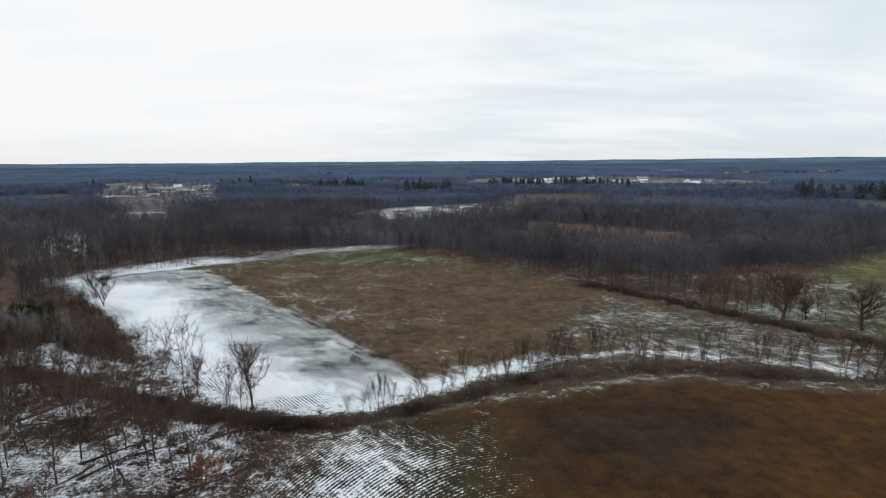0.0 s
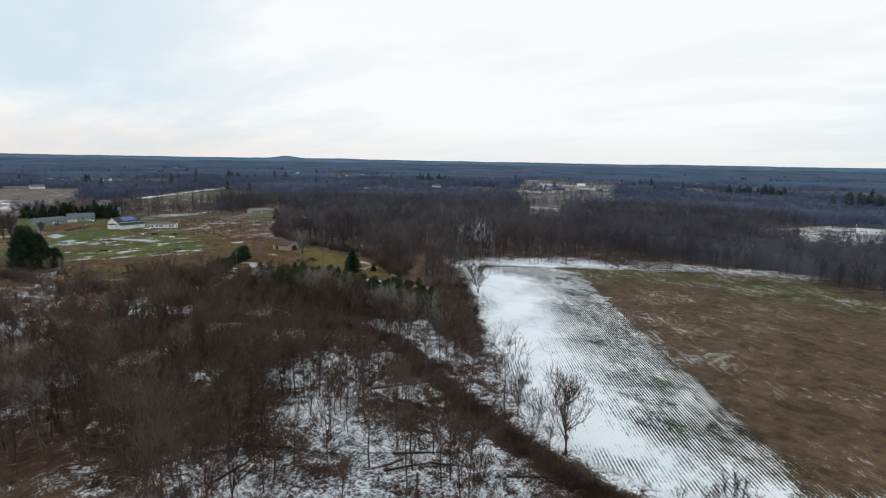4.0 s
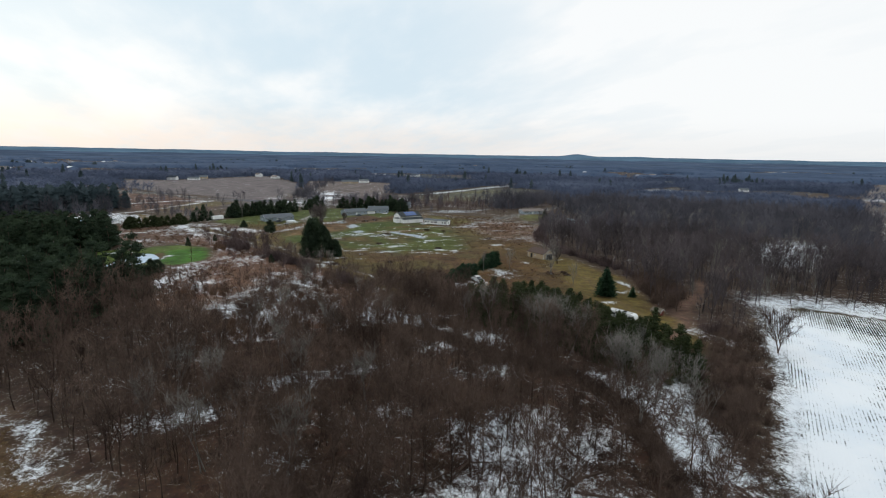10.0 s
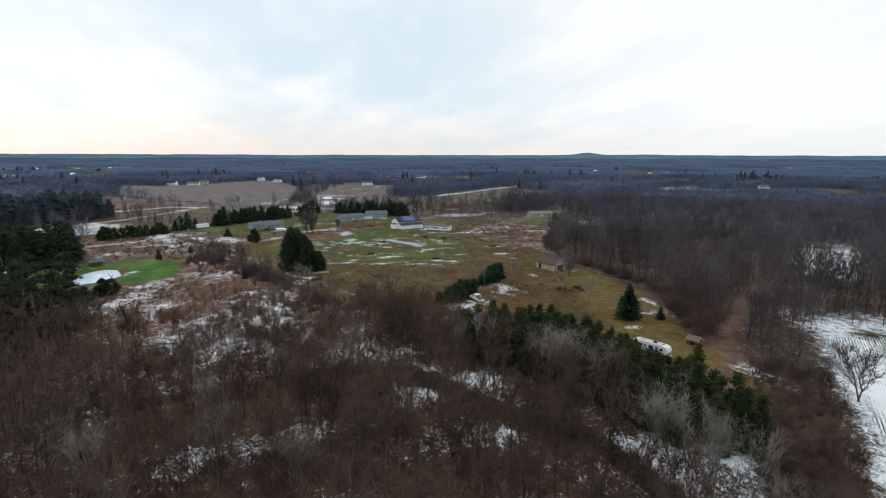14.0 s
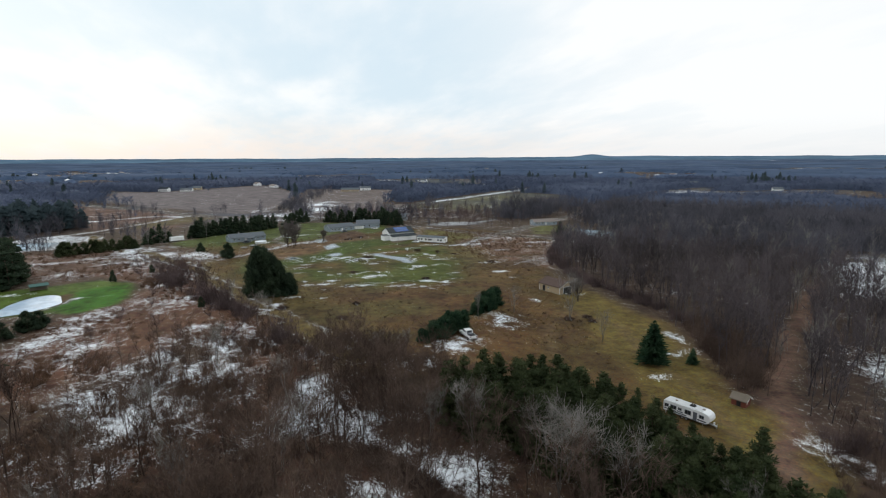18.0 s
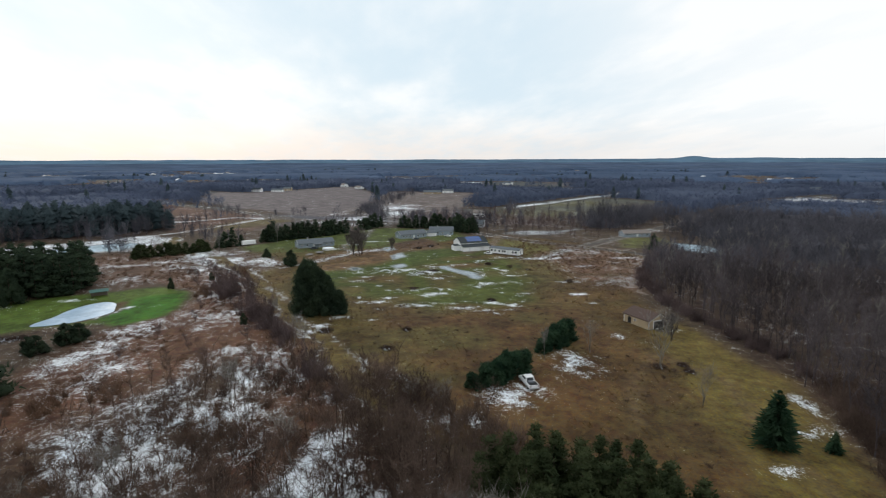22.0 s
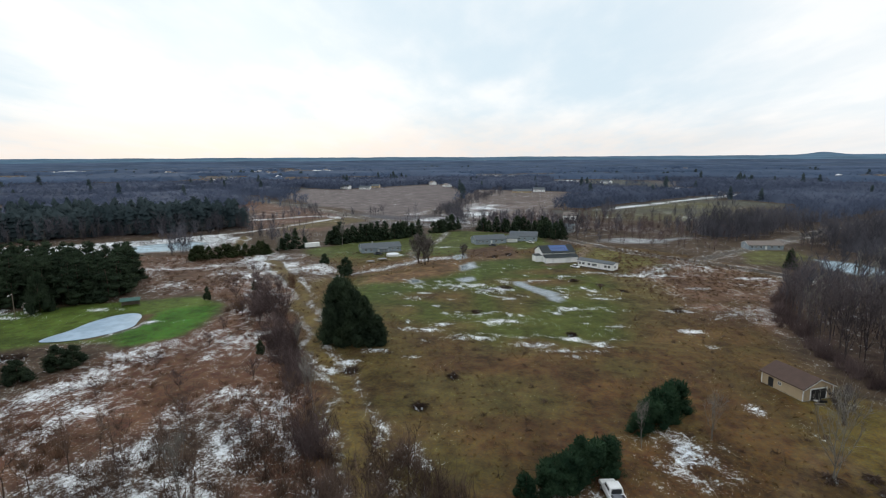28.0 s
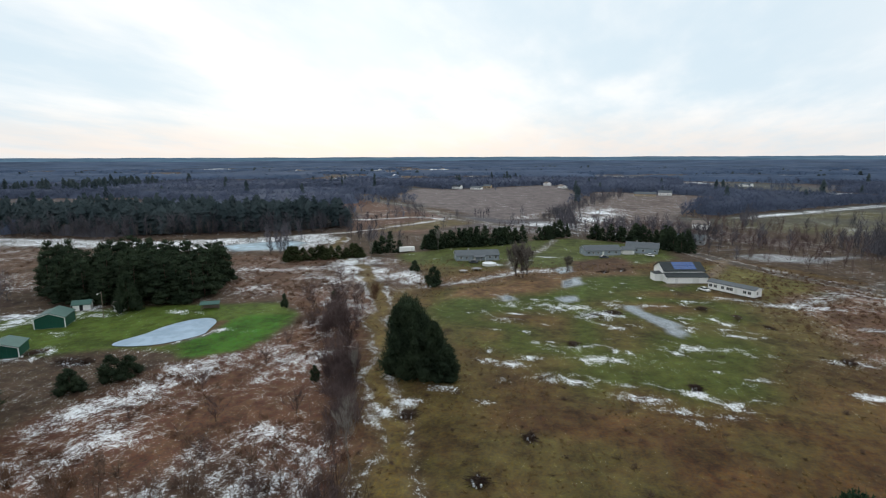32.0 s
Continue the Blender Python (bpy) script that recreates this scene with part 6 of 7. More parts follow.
part("hitch", Form().box(8.2, 1.1, 0.5, 9.4, 1.3, 0.62), M_STEEL, r)
panel("door", r, 6.2, 0.8, 7.0, 2.6, M_TRIM)
part("leg", Form().box(8.9, 1.15, -0.1, 9.0, 1.25, 0.5), M_STEEL, r)

# yard light by the pines
r = root_at("yard_light", -292.5, -27, (-291, -27), "pale wooden yard light pole beside the dark pines", "lamp post")
part("pole", Form().disc((0, 0), 0.13, -0.4, 8.6, 2, 8), M_WOOD, r)
part("arm", Form().box(0, -0.04, 8.2, 1.3, 0.04, 8.3), M_STEEL, r)
part("lamp_head", Form().sweep([(1.1, 8.05), (1.7, 8.05), (1.55, 8.25), (1.2, 8.25)], -0.16, 0.16, 1), M_TRIM, r)

# trampoline and a fenced play ring in the yard
def trampoline(x, y, radius, net, label):
    r = root_at("trampoline", x, y, (x, y + 1), label, "trampoline", "yard trampolines")
    part("mat", Form().disc((0, 0), radius - 0.25, 0.86, 0.9, 2, 24), M_STRIPE, r)
    for k in range(12):
        a, b = k * math.pi / 6, (k + 1) * math.pi / 6
        part("pad", Form().hull([(math.cos(t) * q, math.sin(t) * q, z) for z in (0.84, 0.93) for t, q in ((a, radius - 0.3), (a, radius), (b, radius), (b, radius - 0.3))],
                                [(3, 2, 1, 0), (4, 5, 6, 7), (0, 1, 5, 4), (1, 2, 6, 5), (2, 3, 7, 6), (3, 0, 4, 7)]), M_PALE_ROOF, r)
    for k in range(6):
        a = k * math.pi / 3
        x0, y0 = math.cos(a) * radius, math.sin(a) * radius
        part("post", Form().box(x0 - 0.05, y0 - 0.05, -0.2, x0 + 0.05, y0 + 0.05, 2.5 if net else 0.86), M_STEEL, r)
    if net:
        part("top_ring", Form().disc((0, 0), radius, 2.44, 2.5, 2, 24), M_PALE_ROOF, r)


trampoline(-390, 78, 2.3, False, "round trampoline with pale edge pads on the lawn")
trampoline(-384, 73, 2.0, False, "small grey trampoline standing in the grass")

# round pool behind the ranch house
r = root_at("swimming_pool", -402, 82, (-402, 90), "round above-ground pool with a white cover", "pool")
part("pool_wall", Form().disc((0, 0), 3.3, -0.1, 1.15, 2, 28), M_TRIM, r)
part("pool_cover", Form().disc((0, 0), 3.1, 1.15, 1.2, 2, 28), M_SNOW, r)

# ice on the pond
f = Form()
z = float(hgt(-287, 5)) - 0.42
f.hull([(x, y, z) for x, y in POND], [tuple(range(len(POND)))])
me = f.mesh("pond")
bm = bmesh.new()
bm.from_mesh(me)
bmesh.ops.solidify(bm, geom=list(bm.faces), thickness=0.1)
bm.to_mesh(me)
bm.free()
me.materials.append(M_ICE)
tagged(new("pond", me), "frozen pale blue-grey garden pond", "water", kind="structure")

# ---------------------------------------------------------------- conifers
def fill(poly, step, seed, thin=1.0):
    """Places in a polygon, one per cell of an uneven grid."""
    rng = np.random.RandomState(seed)
    p = np.array(poly)
    lo, hi = p.min(0), p.max(0)
    n, m = int((hi[0] - lo[0]) / step) + 1, int((hi[1] - lo[1]) / step) + 1
    i, j = np.meshgrid(np.arange(n), np.arange(m), indexing="ij")
    x, y = (lo[0] + (i + 0.15 + 0.7 * rng.rand(n, m)) * step).ravel(), (lo[1] + (j + 0.15 + 0.7 * rng.rand(n, m)) * step).ravel()
    k = (inside(x, y, poly) > 0) & (rng.rand(len(x)) < thin)
    return x[k], y[k]


def grove(name, models, x, y, seed, low, high, wide=(0.9, 1.15)):
    """Single trees on those places, the first ones being the models themselves."""
    rng = random.Random(seed)
    for i, (a, b) in enumerate(zip(x, y)):
        args = (a, b, rng.random() * 6.3, rng.uniform(low, high), rng.uniform(*wide))
        stand(models[i], *args) if i < len(models) else another(rng.choice(models), *args)


pines = [clumped_pine(700 + i, 10.8 + 0.8 * i, 5.8, 19, 64, 0.26, 0.03, 0.13, 0.45) for i in range(4)]
models = [tree_thing("pine_tree", p, (M_BARK, M_PINE), "olive green pine in a dense plantation belt", "tree", "pines of the belt") for p in pines]
x, y = fill(PINE_BELT, 3.3, 81, 0.95)
k = (y > 142) & (x < -122)
grove("pine_tree", models, x[k], y[k], 82, 0.54, 0.70)
models = [tree_thing("pine_tree", p, (M_BARK, M_PINE), "tall olive green pine in the plantation belt", "tree", "pines of the belt") for p in pines]
grove("pine_tree", models, x[~k], y[~k], 89, 0.74, 0.96, (1.15, 1.4))
tall = [clumped_pine(720 + i, 17 + 1.2 * i, 8.6, 19, 56, 0.42, 0.04, 0.2, 0.95) for i in range(3)]
models = [tree_thing("pine_tree", p, (M_BARK, M_NEEDLE), "tall dark pine in a dense block by the pond", "tree", "pines by the pond") for p in tall]
x, y = fill(PINE_BLOCK, 5.6, 83, 0.97)
grove("pine_tree", models, x, y, 84, 0.70, 0.98, (1.2, 1.45))
x, y = fill(PINE_GROVE, 6.4, 85, 0.95)
models = [tree_thing("pine_tree", p, (M_BARK, M_NEEDLE), "tall dark pine at the edge of the bare wood", "tree", "pines at the wood edge") for p in tall]
grove("pine_tree", models, x, y, 86, 0.75, 1.15, (1.15, 1.4))


def lone(name, arrays, mats, places, label, category="tree", group=""):
    """One or more trees of a kind at given places: x, y, turn, size, width."""
    m = tree_thing(name, arrays, mats, label, category, group)
    for i, p in enumerate(places):
        stand(m, *p) if i == 0 else another(m, *p)


lone("spruce_tree", conifer_tree(740, 10.8, 7.2, 1300, 0.03, 0.5, 0.16, 0.35), (M_BARK, M_SPRUCE), [(-169, 170.2, 0.4, 1.0, 1.0)], "dark green spruce standing alone on dead grass")
lone("spruce_tree", conifer_tree(741, 4.2, 2.6, 420, 0.03, 0.3, 0.08), (M_BARK, M_SPRUCE), [(-165.5, 179, 0.4, 1.0, 1.0)], "small spruce at the wood edge")
lone("large_pine", clumped_pine(742, 20, 14, 70, 170, 0.30, 0.02, 0.32, 1.0), (M_BARK, M_NEEDLE), [(-271, 81.4, 0.3, 0.98, 0.78), (-269.4, 84.6, 2.2, 0.84, 0.74), (-272.5, 87.0, 4.0, 0.68, 0.80), (-269, 90.8, 1.0, 0.44, 1.1)],
     "large rounded dark pine beside the lane", "tree", "large pines by the lane")
bushy = clumped_pine(743, 5.2, 5.6, 26, 130, 0.18, 0.03, 0.09, 1.15)
lone("young_pine", bushy, (M_BARK, M_SPRUCE), [(-202, 122.5, 0, 0.72, 0.9), (-203.5, 127, 1, 1.0, 1.1), (-206, 130, 2, 1.05, 1.0), (-208, 133, 3, 1.2, 1.0), (-209.5, 136, 4, 1.1, 1.0), (-205, 127.8, 5, 0.9, 1.1),
                                               (-221, 146, 1.5, 0.8, 1.0), (-224, 149, 2.5, 1.0, 1.1), (-227, 152.5, 3.5, 1.15, 1.0), (-230, 155.5, 4.5, 1.2, 1.0), (-225.5, 152, 0.7, 0.9, 1.0)],
     "bushy young green pine on brown grass", "tree", "young pines by the truck")
lone("round_evergreen", clumped_pine(744, 6.0, 6.2, 20, 100, 0.22, 0.06, 0.12, 0.9), (M_BARK, M_NEEDLE),
     [(-358, 66, 0, 1.25, 1.0), (-383, 51, 1, 0.8, 0.9), (-245, 12, 2, 0.85, 1.15), (-247, 9, 3, 0.7, 1.1), (-252, 16, 4, 1.0, 1.1), (-255, 18, 5, 0.85, 1.1), (-316, 24, 1, 0.8, 0.5), (-300.5, -25, 2, 2.2, 0.6),
      (-262, 62, 3, 0.6, 0.7), (-330, 36, 3, 0.6, 0.7)], "dark round evergreen bush", "tree", "evergreen bushes")
lone("cedar_tree", conifer_tree(745, 9.5, 5.5, 900, 0.03, 0.5, 0.14, 0.6), (M_BARK, M_NEEDLE), [(-365, 263, 0, 1.0, 1.0)], "dark cedar beside the road")
row = [clumped_pine(750 + i, 9 + i, 7.4, 17, 50, 0.46, 0.03, 0.16, 0.5) for i in range(3)]
models = [tree_thing("windbreak_conifer", p, (M_BARK, M_NEEDLE), "dark conifer in a windbreak row behind the houses", "tree", "windbreak conifers") for p in row]
pts = []
for a, b, n in (((-418, 18), (-430, 30), 4), ((-438, 38), (-462, 72), 12), ((-464, 76), (-476, 92), 6), ((-440, 42), (-464, 78), 9), ((-488, 98), (-506, 118), 7), ((-494, 150), (-494, 170), 8), ((-492, 170), (-474, 184), 7),
                ((-466, 168), (-458, 182), 5), ((-500, 130), (-492, 150), 5)):
    pts += [(a[0] + (b[0] - a[0]) * (i + 0.5) / n + math.sin(i * 7.1 + n) * 1.6, a[1] + (b[1] - a[1]) * (i + 0.5) / n + math.cos(i * 5.3 + n) * 1.6) for i in range(n)]
grove("windbreak_conifer", models, *np.array(pts).T, 88, 0.66, 1.22, (0.9, 1.25))
models = [tree_thing("windbreak_conifer", p, (M_BARK, M_PINE), "low olive green pine at the end of the windbreak", "tree", "windbreak conifers") for p in row[:2]]
pts = [(-390 - 22 * i / 16 + math.sin(i * 7.1) * 1.3, -18 + 33 * i / 16 + math.cos(i * 5.3) * 1.3) for i in range(17)]
grove("windbreak_conifer", models, *np.array(pts).T, 160, 0.56, 0.86, (1.1, 1.4))

# ---------------------------------------------------------------- single bare trees
field_tree = bare_tree(800, 12, 0.32, 22, 1700, 0.17, 0.16, 0.045, 2, 8)
lone("field_tree", field_tree, (M_BARK, M_BARK), [(-34.5, 99.5, 0, 1.12, 1.0), (-109, 178, 1, 0.95, 1.4), (-48, 106, 3, 0.72, 0.8), (-60, 118, 1, 0.5, 1.0), (-113, 114, 3, 1.0, 1.2)],
     "bare dark tree standing at the edge of a snowy field", "tree", "field edge trees")
rng = random.Random(9)
line = [(-16, 96), (-4, 99.5), (14, 109), (25, 116), (36, 117.5), (50, 116.5), (65, 113.5), (80, 111), (99, 109.5), (130, 108), (170, 106)]
pts = []
for (ax, ay), (bx, by) in zip(line, line[1:]):
    for i in range(7):
        pts.append((ax + (bx - ax) * (i + rng.random()) / 7, ay + (by - ay) * (i + rng.random()) / 7 + rng.uniform(-1.6, 1.6), rng.random() * 6, rng.uniform(0.45, 1.1), rng.uniform(0.7, 1.0)))
lone("hedgerow_tree", bare_tree(801, 9.5, 0.22, 12, 420, 0.10, 0.25, 0.05, 2, 4), (M_BARK, M_BARK), pts, "slender bare tree in the hedgerow along the ditch", "tree", "hedgerow trees")
lone("wide_oak", bare_tree(802, 13, 0.46, 22, 1700, 0.48, 0.2, 0.09, 1, 7), (M_BARK, M_BARK), [(102.5, 146.5, 0, 1.15, 1.0), (121, 140, 2, 1.0, 1.0), (112, 150, 4, 0.5, 1.0), (92, 172, 3, 0.6, 1.0)], "wide-crowned bare tree on a snowy slope", "tree", "wide trees in the field")
lone("yard_tree", bare_tree(803, 11, 0.36, 18, 2400, 0.18, 0.12, 0.11, 4, 6), (M_BARK, M_GREYTWIG), [(-379, 99.5, 0, 1.3, 0.85), (-382, 96.5, 1, 1.15, 0.85), (-385, 101, 2, 1.0, 0.9), (-224, 185, 1, 0.7, 0.9), (-398, 118, 4, 0.6, 0.9)],
     "pale grey bare tree with a dense twiggy crown", "tree", "yard trees")
lone("grey_tree", bare_tree(807, 15, 0.24, 15, 620, 0.14, 0.15, 0.04, 3, 4), (M_PALE, M_PALE), [(-206, 170.3, 3, 1.0, 1.0), (-219, 158, 1, 0.6, 0.9), (-186, 168, 2, 0.6, 0.9), (-108, 128, 0, 0.8, 1.0), (-98, 130, 1, 0.75, 1.1), (-91, 129, 2, 0.8, 1.1), (-112, 136, 4, 0.7, 1.0), (-84, 126, 5, 0.7, 1.0)],
     "tall grey bare tree with thin twigs", "tree", "grey trees")
WOOD_PALE = [(-144, 114, 0, 1.0, 1.0), (-131, 122, 1, 0.95, 1.4), (-134, 125, 2, 0.9, 1.4), (-128, 124, 5, 0.95, 1.3), (-138, 121, 3, 0.85, 1.3), (-125, 127, 3, 0.85, 1.3), (-120, 60, 2, 1.0, 1.0),
    (-100, 124, 0, 0.95, 1.3), (-104, 122, 2, 0.9, 1.4), (-90, 118, 4, 0.9, 1.3), (-95, 126, 4, 0.85, 1.2), (-92, 56, 3, 1.0, 0.9), (-142, 70, 5, 0.9, 1.0), (-110, 72, 1, 0.95, 1.0), (-100, 44, 0, 0.95, 1.0), (-106, 50, 2, 0.9, 1.1), (-112, 34, 4, 0.9, 1.0), (-118, 46, 1, 1.0, 0.9), (-126, 38, 3, 0.9, 1.0), (-134, 58, 5, 0.9, 1.0), (-152, 84, 2, 0.8, 1.1), (-156, 88, 0, 0.75, 1.0)]
OUTER_PALE = [(-202, 71, 2, 0.8, 1.0), (-150, 108, 2, 0.8, 0.9), (-170, 62, 1, 0.8, 1.0), (-216, 144.5, 1, 0.62, 0.7), (-190, 107, 2, 0.62, 1.0), (-188, 112, 3, 0.6, 1.2), (-160, 52, 3, 0.8, 1.0),
    (-176, 86, 0, 0.75, 1.0), (-230, 84, 0, 0.7, 0.8), (-238, 80, 3, 0.65, 0.8), (-262, 72, 2, 0.6, 0.7), (-405, 22, 2, 0.7, 0.7), (-432, 50, 2, 0.9, 0.7)]
lone("pale_tree", bare_tree(804, 14, 0.2, 12, 520, 0.15, 0.3, 0.06, 2, 4), (M_PALE, M_PALE),
     WOOD_PALE + OUTER_PALE, "pale grey leafless tree rising from the dark wood", "tree", "pale trees")
rust = bare_tree(805, 4.6, 0.26, 14, 300, 0.07, 0.05, 0.05, 4, 4)
lone("rust_bush", rust, (M_BARK, M_RUST), [(-33, 72, 0, 1.2, 1.1), (-56, 70, 2, 0.6, 0.8), (-31.5, 73.5, 1, 1.0, 1.0)], "rust-brown bush with dead leaves", "bush", "rust bushes")

# ---------------------------------------------------------------- brush and grass
def tuft(seed, h, spread, n, w, rise=1.0):
    rng = np.random.RandomState(seed)
    t = Tri()
    p = np.concatenate([rng.randn(n, 2) * spread * 0.25, np.full((n, 1), -0.05)], 1)
    q = p + np.concatenate([rng.randn(n, 2) * spread * 0.5, h * (0.5 + 0.6 * rng.rand(n, 1)) * rise], 1)
    blades(t, p, q, w * (0.6 + 0.8 * rng.rand(n)), rng)
    k = n // 2
    s = p[:k] + (q[:k] - p[:k]) * (0.3 + 0.5 * rng.rand(k, 1))
    blades(t, s, s + rng.randn(k, 3) * [[spread * 0.35, spread * 0.35, h * 0.2]] + [[0, 0, h * 0.15]], w * 0.7, rng)
    return t.arrays()


def along(line, n, width, seed):
    rng = np.random.RandomState(seed)
    p = np.array(line, float)
    d = np.r_[0, np.cumsum(np.hypot(*np.diff(p, axis=0).T))]
    s = rng.rand(n) * d[-1]
    return np.interp(s, d, p[:, 0]) + rng.randn(n) * width / 2, np.interp(s, d, p[:, 1]) + rng.randn(n) * width / 2


HEDGE = [tuft(900 + i, 2.2, 2.2, 44, 0.10) for i in range(4)]
THICKET = [tuft(910 + i, 5.0, 3.4, 70, 0.10) for i in range(4)]
SHRUB = [tuft(920 + i, 1.5, 1.8, 30, 0.09) for i in range(4)]
WEED = [tuft(930 + i, 0.7, 0.9, 12, 0.10) for i in range(4)]
x, y = along([(-22, 91), (-12, 94), (0, 99), (13, 106), (25, 113), (43, 115.5), (68, 112), (99, 107.5), (240, 98)], 620, 1.9, 91)
k = vnoise(x, y, 5, 45) > 0.38
x, y = x[k], y[k]
stuff("hedge", plant(HEDGE, x, y, 92, 0.3, 0.75), M_BARK, "dark leafless hedge along the ditch", "hedge")
x, y = along([(-22, 91), (-34, 94), (-46, 98), (-58, 104), (-84, 116), (-96, 121), (-114, 120), (-122, 112), (-152, 98)], 620, 2.6, 93)
stuff("hedge", plant(HEDGE, x, y, 94, 0.5, 1.0), M_BARK, "dark brush along a ditch through the wood", "hedge")
x, y = along([(-202, 93), (-215, 87.4), (-244, 76.5), (-271, 64.5), (-290, 55), (-316, 43)], 190, 3.4, 95)
k = vnoise(x, y, 9, 44) > 0.42
x, y = x[k], y[k]
stuff("thicket", plant(THICKET, x, y, 96, 0.3, 1.25), M_PURPLE, "tall bare thicket along the lane", "hedge")
LANE_SHRUBS = [(-317, 34, 0, 1.0, 1.0), (-312, 53, 1, 0.9, 1.0), (-322, 41, 2, 1.05, 1.1), (-327, 46, 3, 0.9, 1.0), (-306, 48, 4, 0.8, 1.1), (-297, 44, 5, 0.7, 1.1), (-291, 52, 6, 0.75, 1.0),
    (-301, 57, 1, 0.7, 1.0), (-286, 60, 2, 1.2, 0.7), (-282.5, 61.5, 0, 1.4, 0.65), (-287, 53, 5, 1.25, 0.7), (-330, 38, 0.5, 0.8, 1.0), (-314, 45, 3.3, 0.85, 1.1), (-282, 44, 2.5, 0.5, 1.0),
    (-350, 30, 1.5, 0.7, 0.9), (-362, 24, 4.5, 0.6, 0.9)]
SCRUB_SHRUBS = [(-267, 69.5, 3, 0.9, 0.7), (-268, 46, 2, 0.5, 1.0), (-252, 40, 4, 0.55, 0.9), (-240, 52, 1, 0.6, 0.8), (-226, 60, 0, 0.6, 0.9), (-218, 74, 3, 0.65, 0.8), (-246, 66, 5, 0.55, 0.9),
    (-236, 36, 2, 0.5, 0.9), (-206, 60, 1, 0.7, 0.8)]
lone("tall_shrub", bare_tree(806, 8.5, 0.42, 16, 1100, 0.09, 0.06, 0.06, 5, 5), (M_PURPLE, M_PURPLE),
     LANE_SHRUBS + SCRUB_SHRUBS,
     "tall purple-brown bare shrub with many stems", "shrub", "tall shrubs")
x, y = along([(-26, 44), (-38, 84), (-60, 100), (-86, 112), (-100, 60), (-60, 60)], 900, 16, 99)
stuff("undergrowth", plant(SHRUB, x, y, 100, 0.5, 1.1), M_BARK, "low dark undergrowth in the snowy wood", "bushes")
x, y = fill([(-190, 40), (-160, 34), (-110, 34), (-84, 56), (-96, 118), (-150, 120), (-190, 108)], 3.2, 101, 0.75)
stuff("undergrowth", plant(SHRUB, x, y, 102, 0.6, 1.5), M_BARK, "low dark undergrowth in the wood", "bushes")
x, y = fill([(-119, 185), (-89, 152), (-66, 123), (-76, 123), (-92, 134), (-106, 145), (-124, 167), (-130, 179)], 2.4, 141, 0.8)
stuff("undergrowth", plant(THICKET, x, y, 142, 0.3, 0.62), M_BARK, "dense dark brush along the snowy field", "bushes")
x, y = fill(SCRUB, 3.4, 103, 0.7)
k = vnoise(x, y, 18, 41) > 0.42
stuff("scrub", plant(SHRUB, x[k], y[k], 104, 0.5, 1.2), M_BRUSH, "reddish-brown dry scrub over snow", "bushes")
k = k & (vnoise(x, y, 30, 42) > 0.54)
stuff("scrub", plant(THICKET, x[k], y[k], 105, 0.4, 0.9), M_BRUSH, "taller bare shrubs in the scrub", "bushes")
x, y = fill([(-165, 80), (-205, 97), (-228, 86), (-222, 60), (-190, 44), (-168, 50)], 3.6, 106, 0.6)
stuff("scrub", plant(THICKET, x, y, 107, 0.4, 1.0), M_BARK, "grey bare saplings over patchy snow", "bushes")
x, y = fill([(-186, 112), (-205, 97), (-214, 102), (-206, 112), (-192, 120), (-178, 128), (-170, 122)], 2.8, 108, 0.8)
stuff("thicket", plant(THICKET, x, y, 109, 0.5, 1.1), M_BARK, "bare thicket at the meadow's edge", "hedge")
x, y = fill([(-147, 175), (-158, 181), (-170, 188), (-188, 197), (-192, 208), (-166, 203), (-154, 190)], 2.6, 155, 0.8)
stuff("thicket", plant(THICKET, x, y, 156, 0.5, 1.2), M_BARK, "bare reddish thicket behind the hut", "hedge")
x, y = fill([(-212, 98), (-204, 107), (-190, 115), (-174, 122), (-156, 112), (-148, 98), (-162, 90), (-172, 94), (-196, 93)], 3.4, 157, 0.85)
stuff("saplings", plant(MID, x, y, 158, 0.4, 0.72), M_BARK, "grey-brown bare trees at the meadow's edge", "woodland")
x, y = fill([(-310, 190), (-340, 250), (-430, 205), (-376, 180), (-340, 182)], 3.0, 110, 0.7)
stuff("scrub", plant(SHRUB, x, y, 111, 0.4, 0.9), M_BRUSH, "tan weeds and scrub by the road", "bushes")
x, y = fill(MEADOW, 1.7, 112, 0.75)
k = (inside(x, y, GREEN_FIELD) < 0.5) & (inside(x, y, PATH_GRASS) < 0.5) & (vnoise(x, y, 12, 43) > 0.38)
stuff("weeds", plant(WEED, x[k], y[k], 113, 0.35, 1.0), M_GRASS, "tufts of dead brown meadow grass", "grass")
x, y = fill(MEADOW, 7, 131, 0.6)
k = (inside(x, y, GREEN_FIELD) < 0.5) & (inside(x, y, PATH_GRASS) < 0.5)
stuff("scrub", plant(SHRUB, x[k], y[k], 132, 0.3, 0.75), M_BARK, "low dark bushes in the dead grass", "bushes")
x, y = along([(60, 198), (84, 168), (106, 138), (124, 120), (160, 114)], 420, 3.5, 133)
stuff("hedge", plant(HEDGE, x, y, 134, 0.5, 1.0), M_BARK, "dark reddish hedge beside the stubble", "hedge")
x, y = fill([(86, 160), (112, 142), (134, 170), (104, 194)], 4.2, 135, 0.75)
stuff("saplings", plant(MID, x, y, 136, 0.4, 0.75), M_BARK, "slender bare saplings behind the hedge", "woodland")
x, y = along([(-206, 91), (-215, 87.4), (-244, 76.5), (-271, 64.5), (-290, 55), (-316, 43)], 60, 2.6, 137)
stuff("saplings", plant(MID, x, y, 138, 0.3, 0.62), M_PURPLE, "bare saplings in the lane hedge", "woodland")
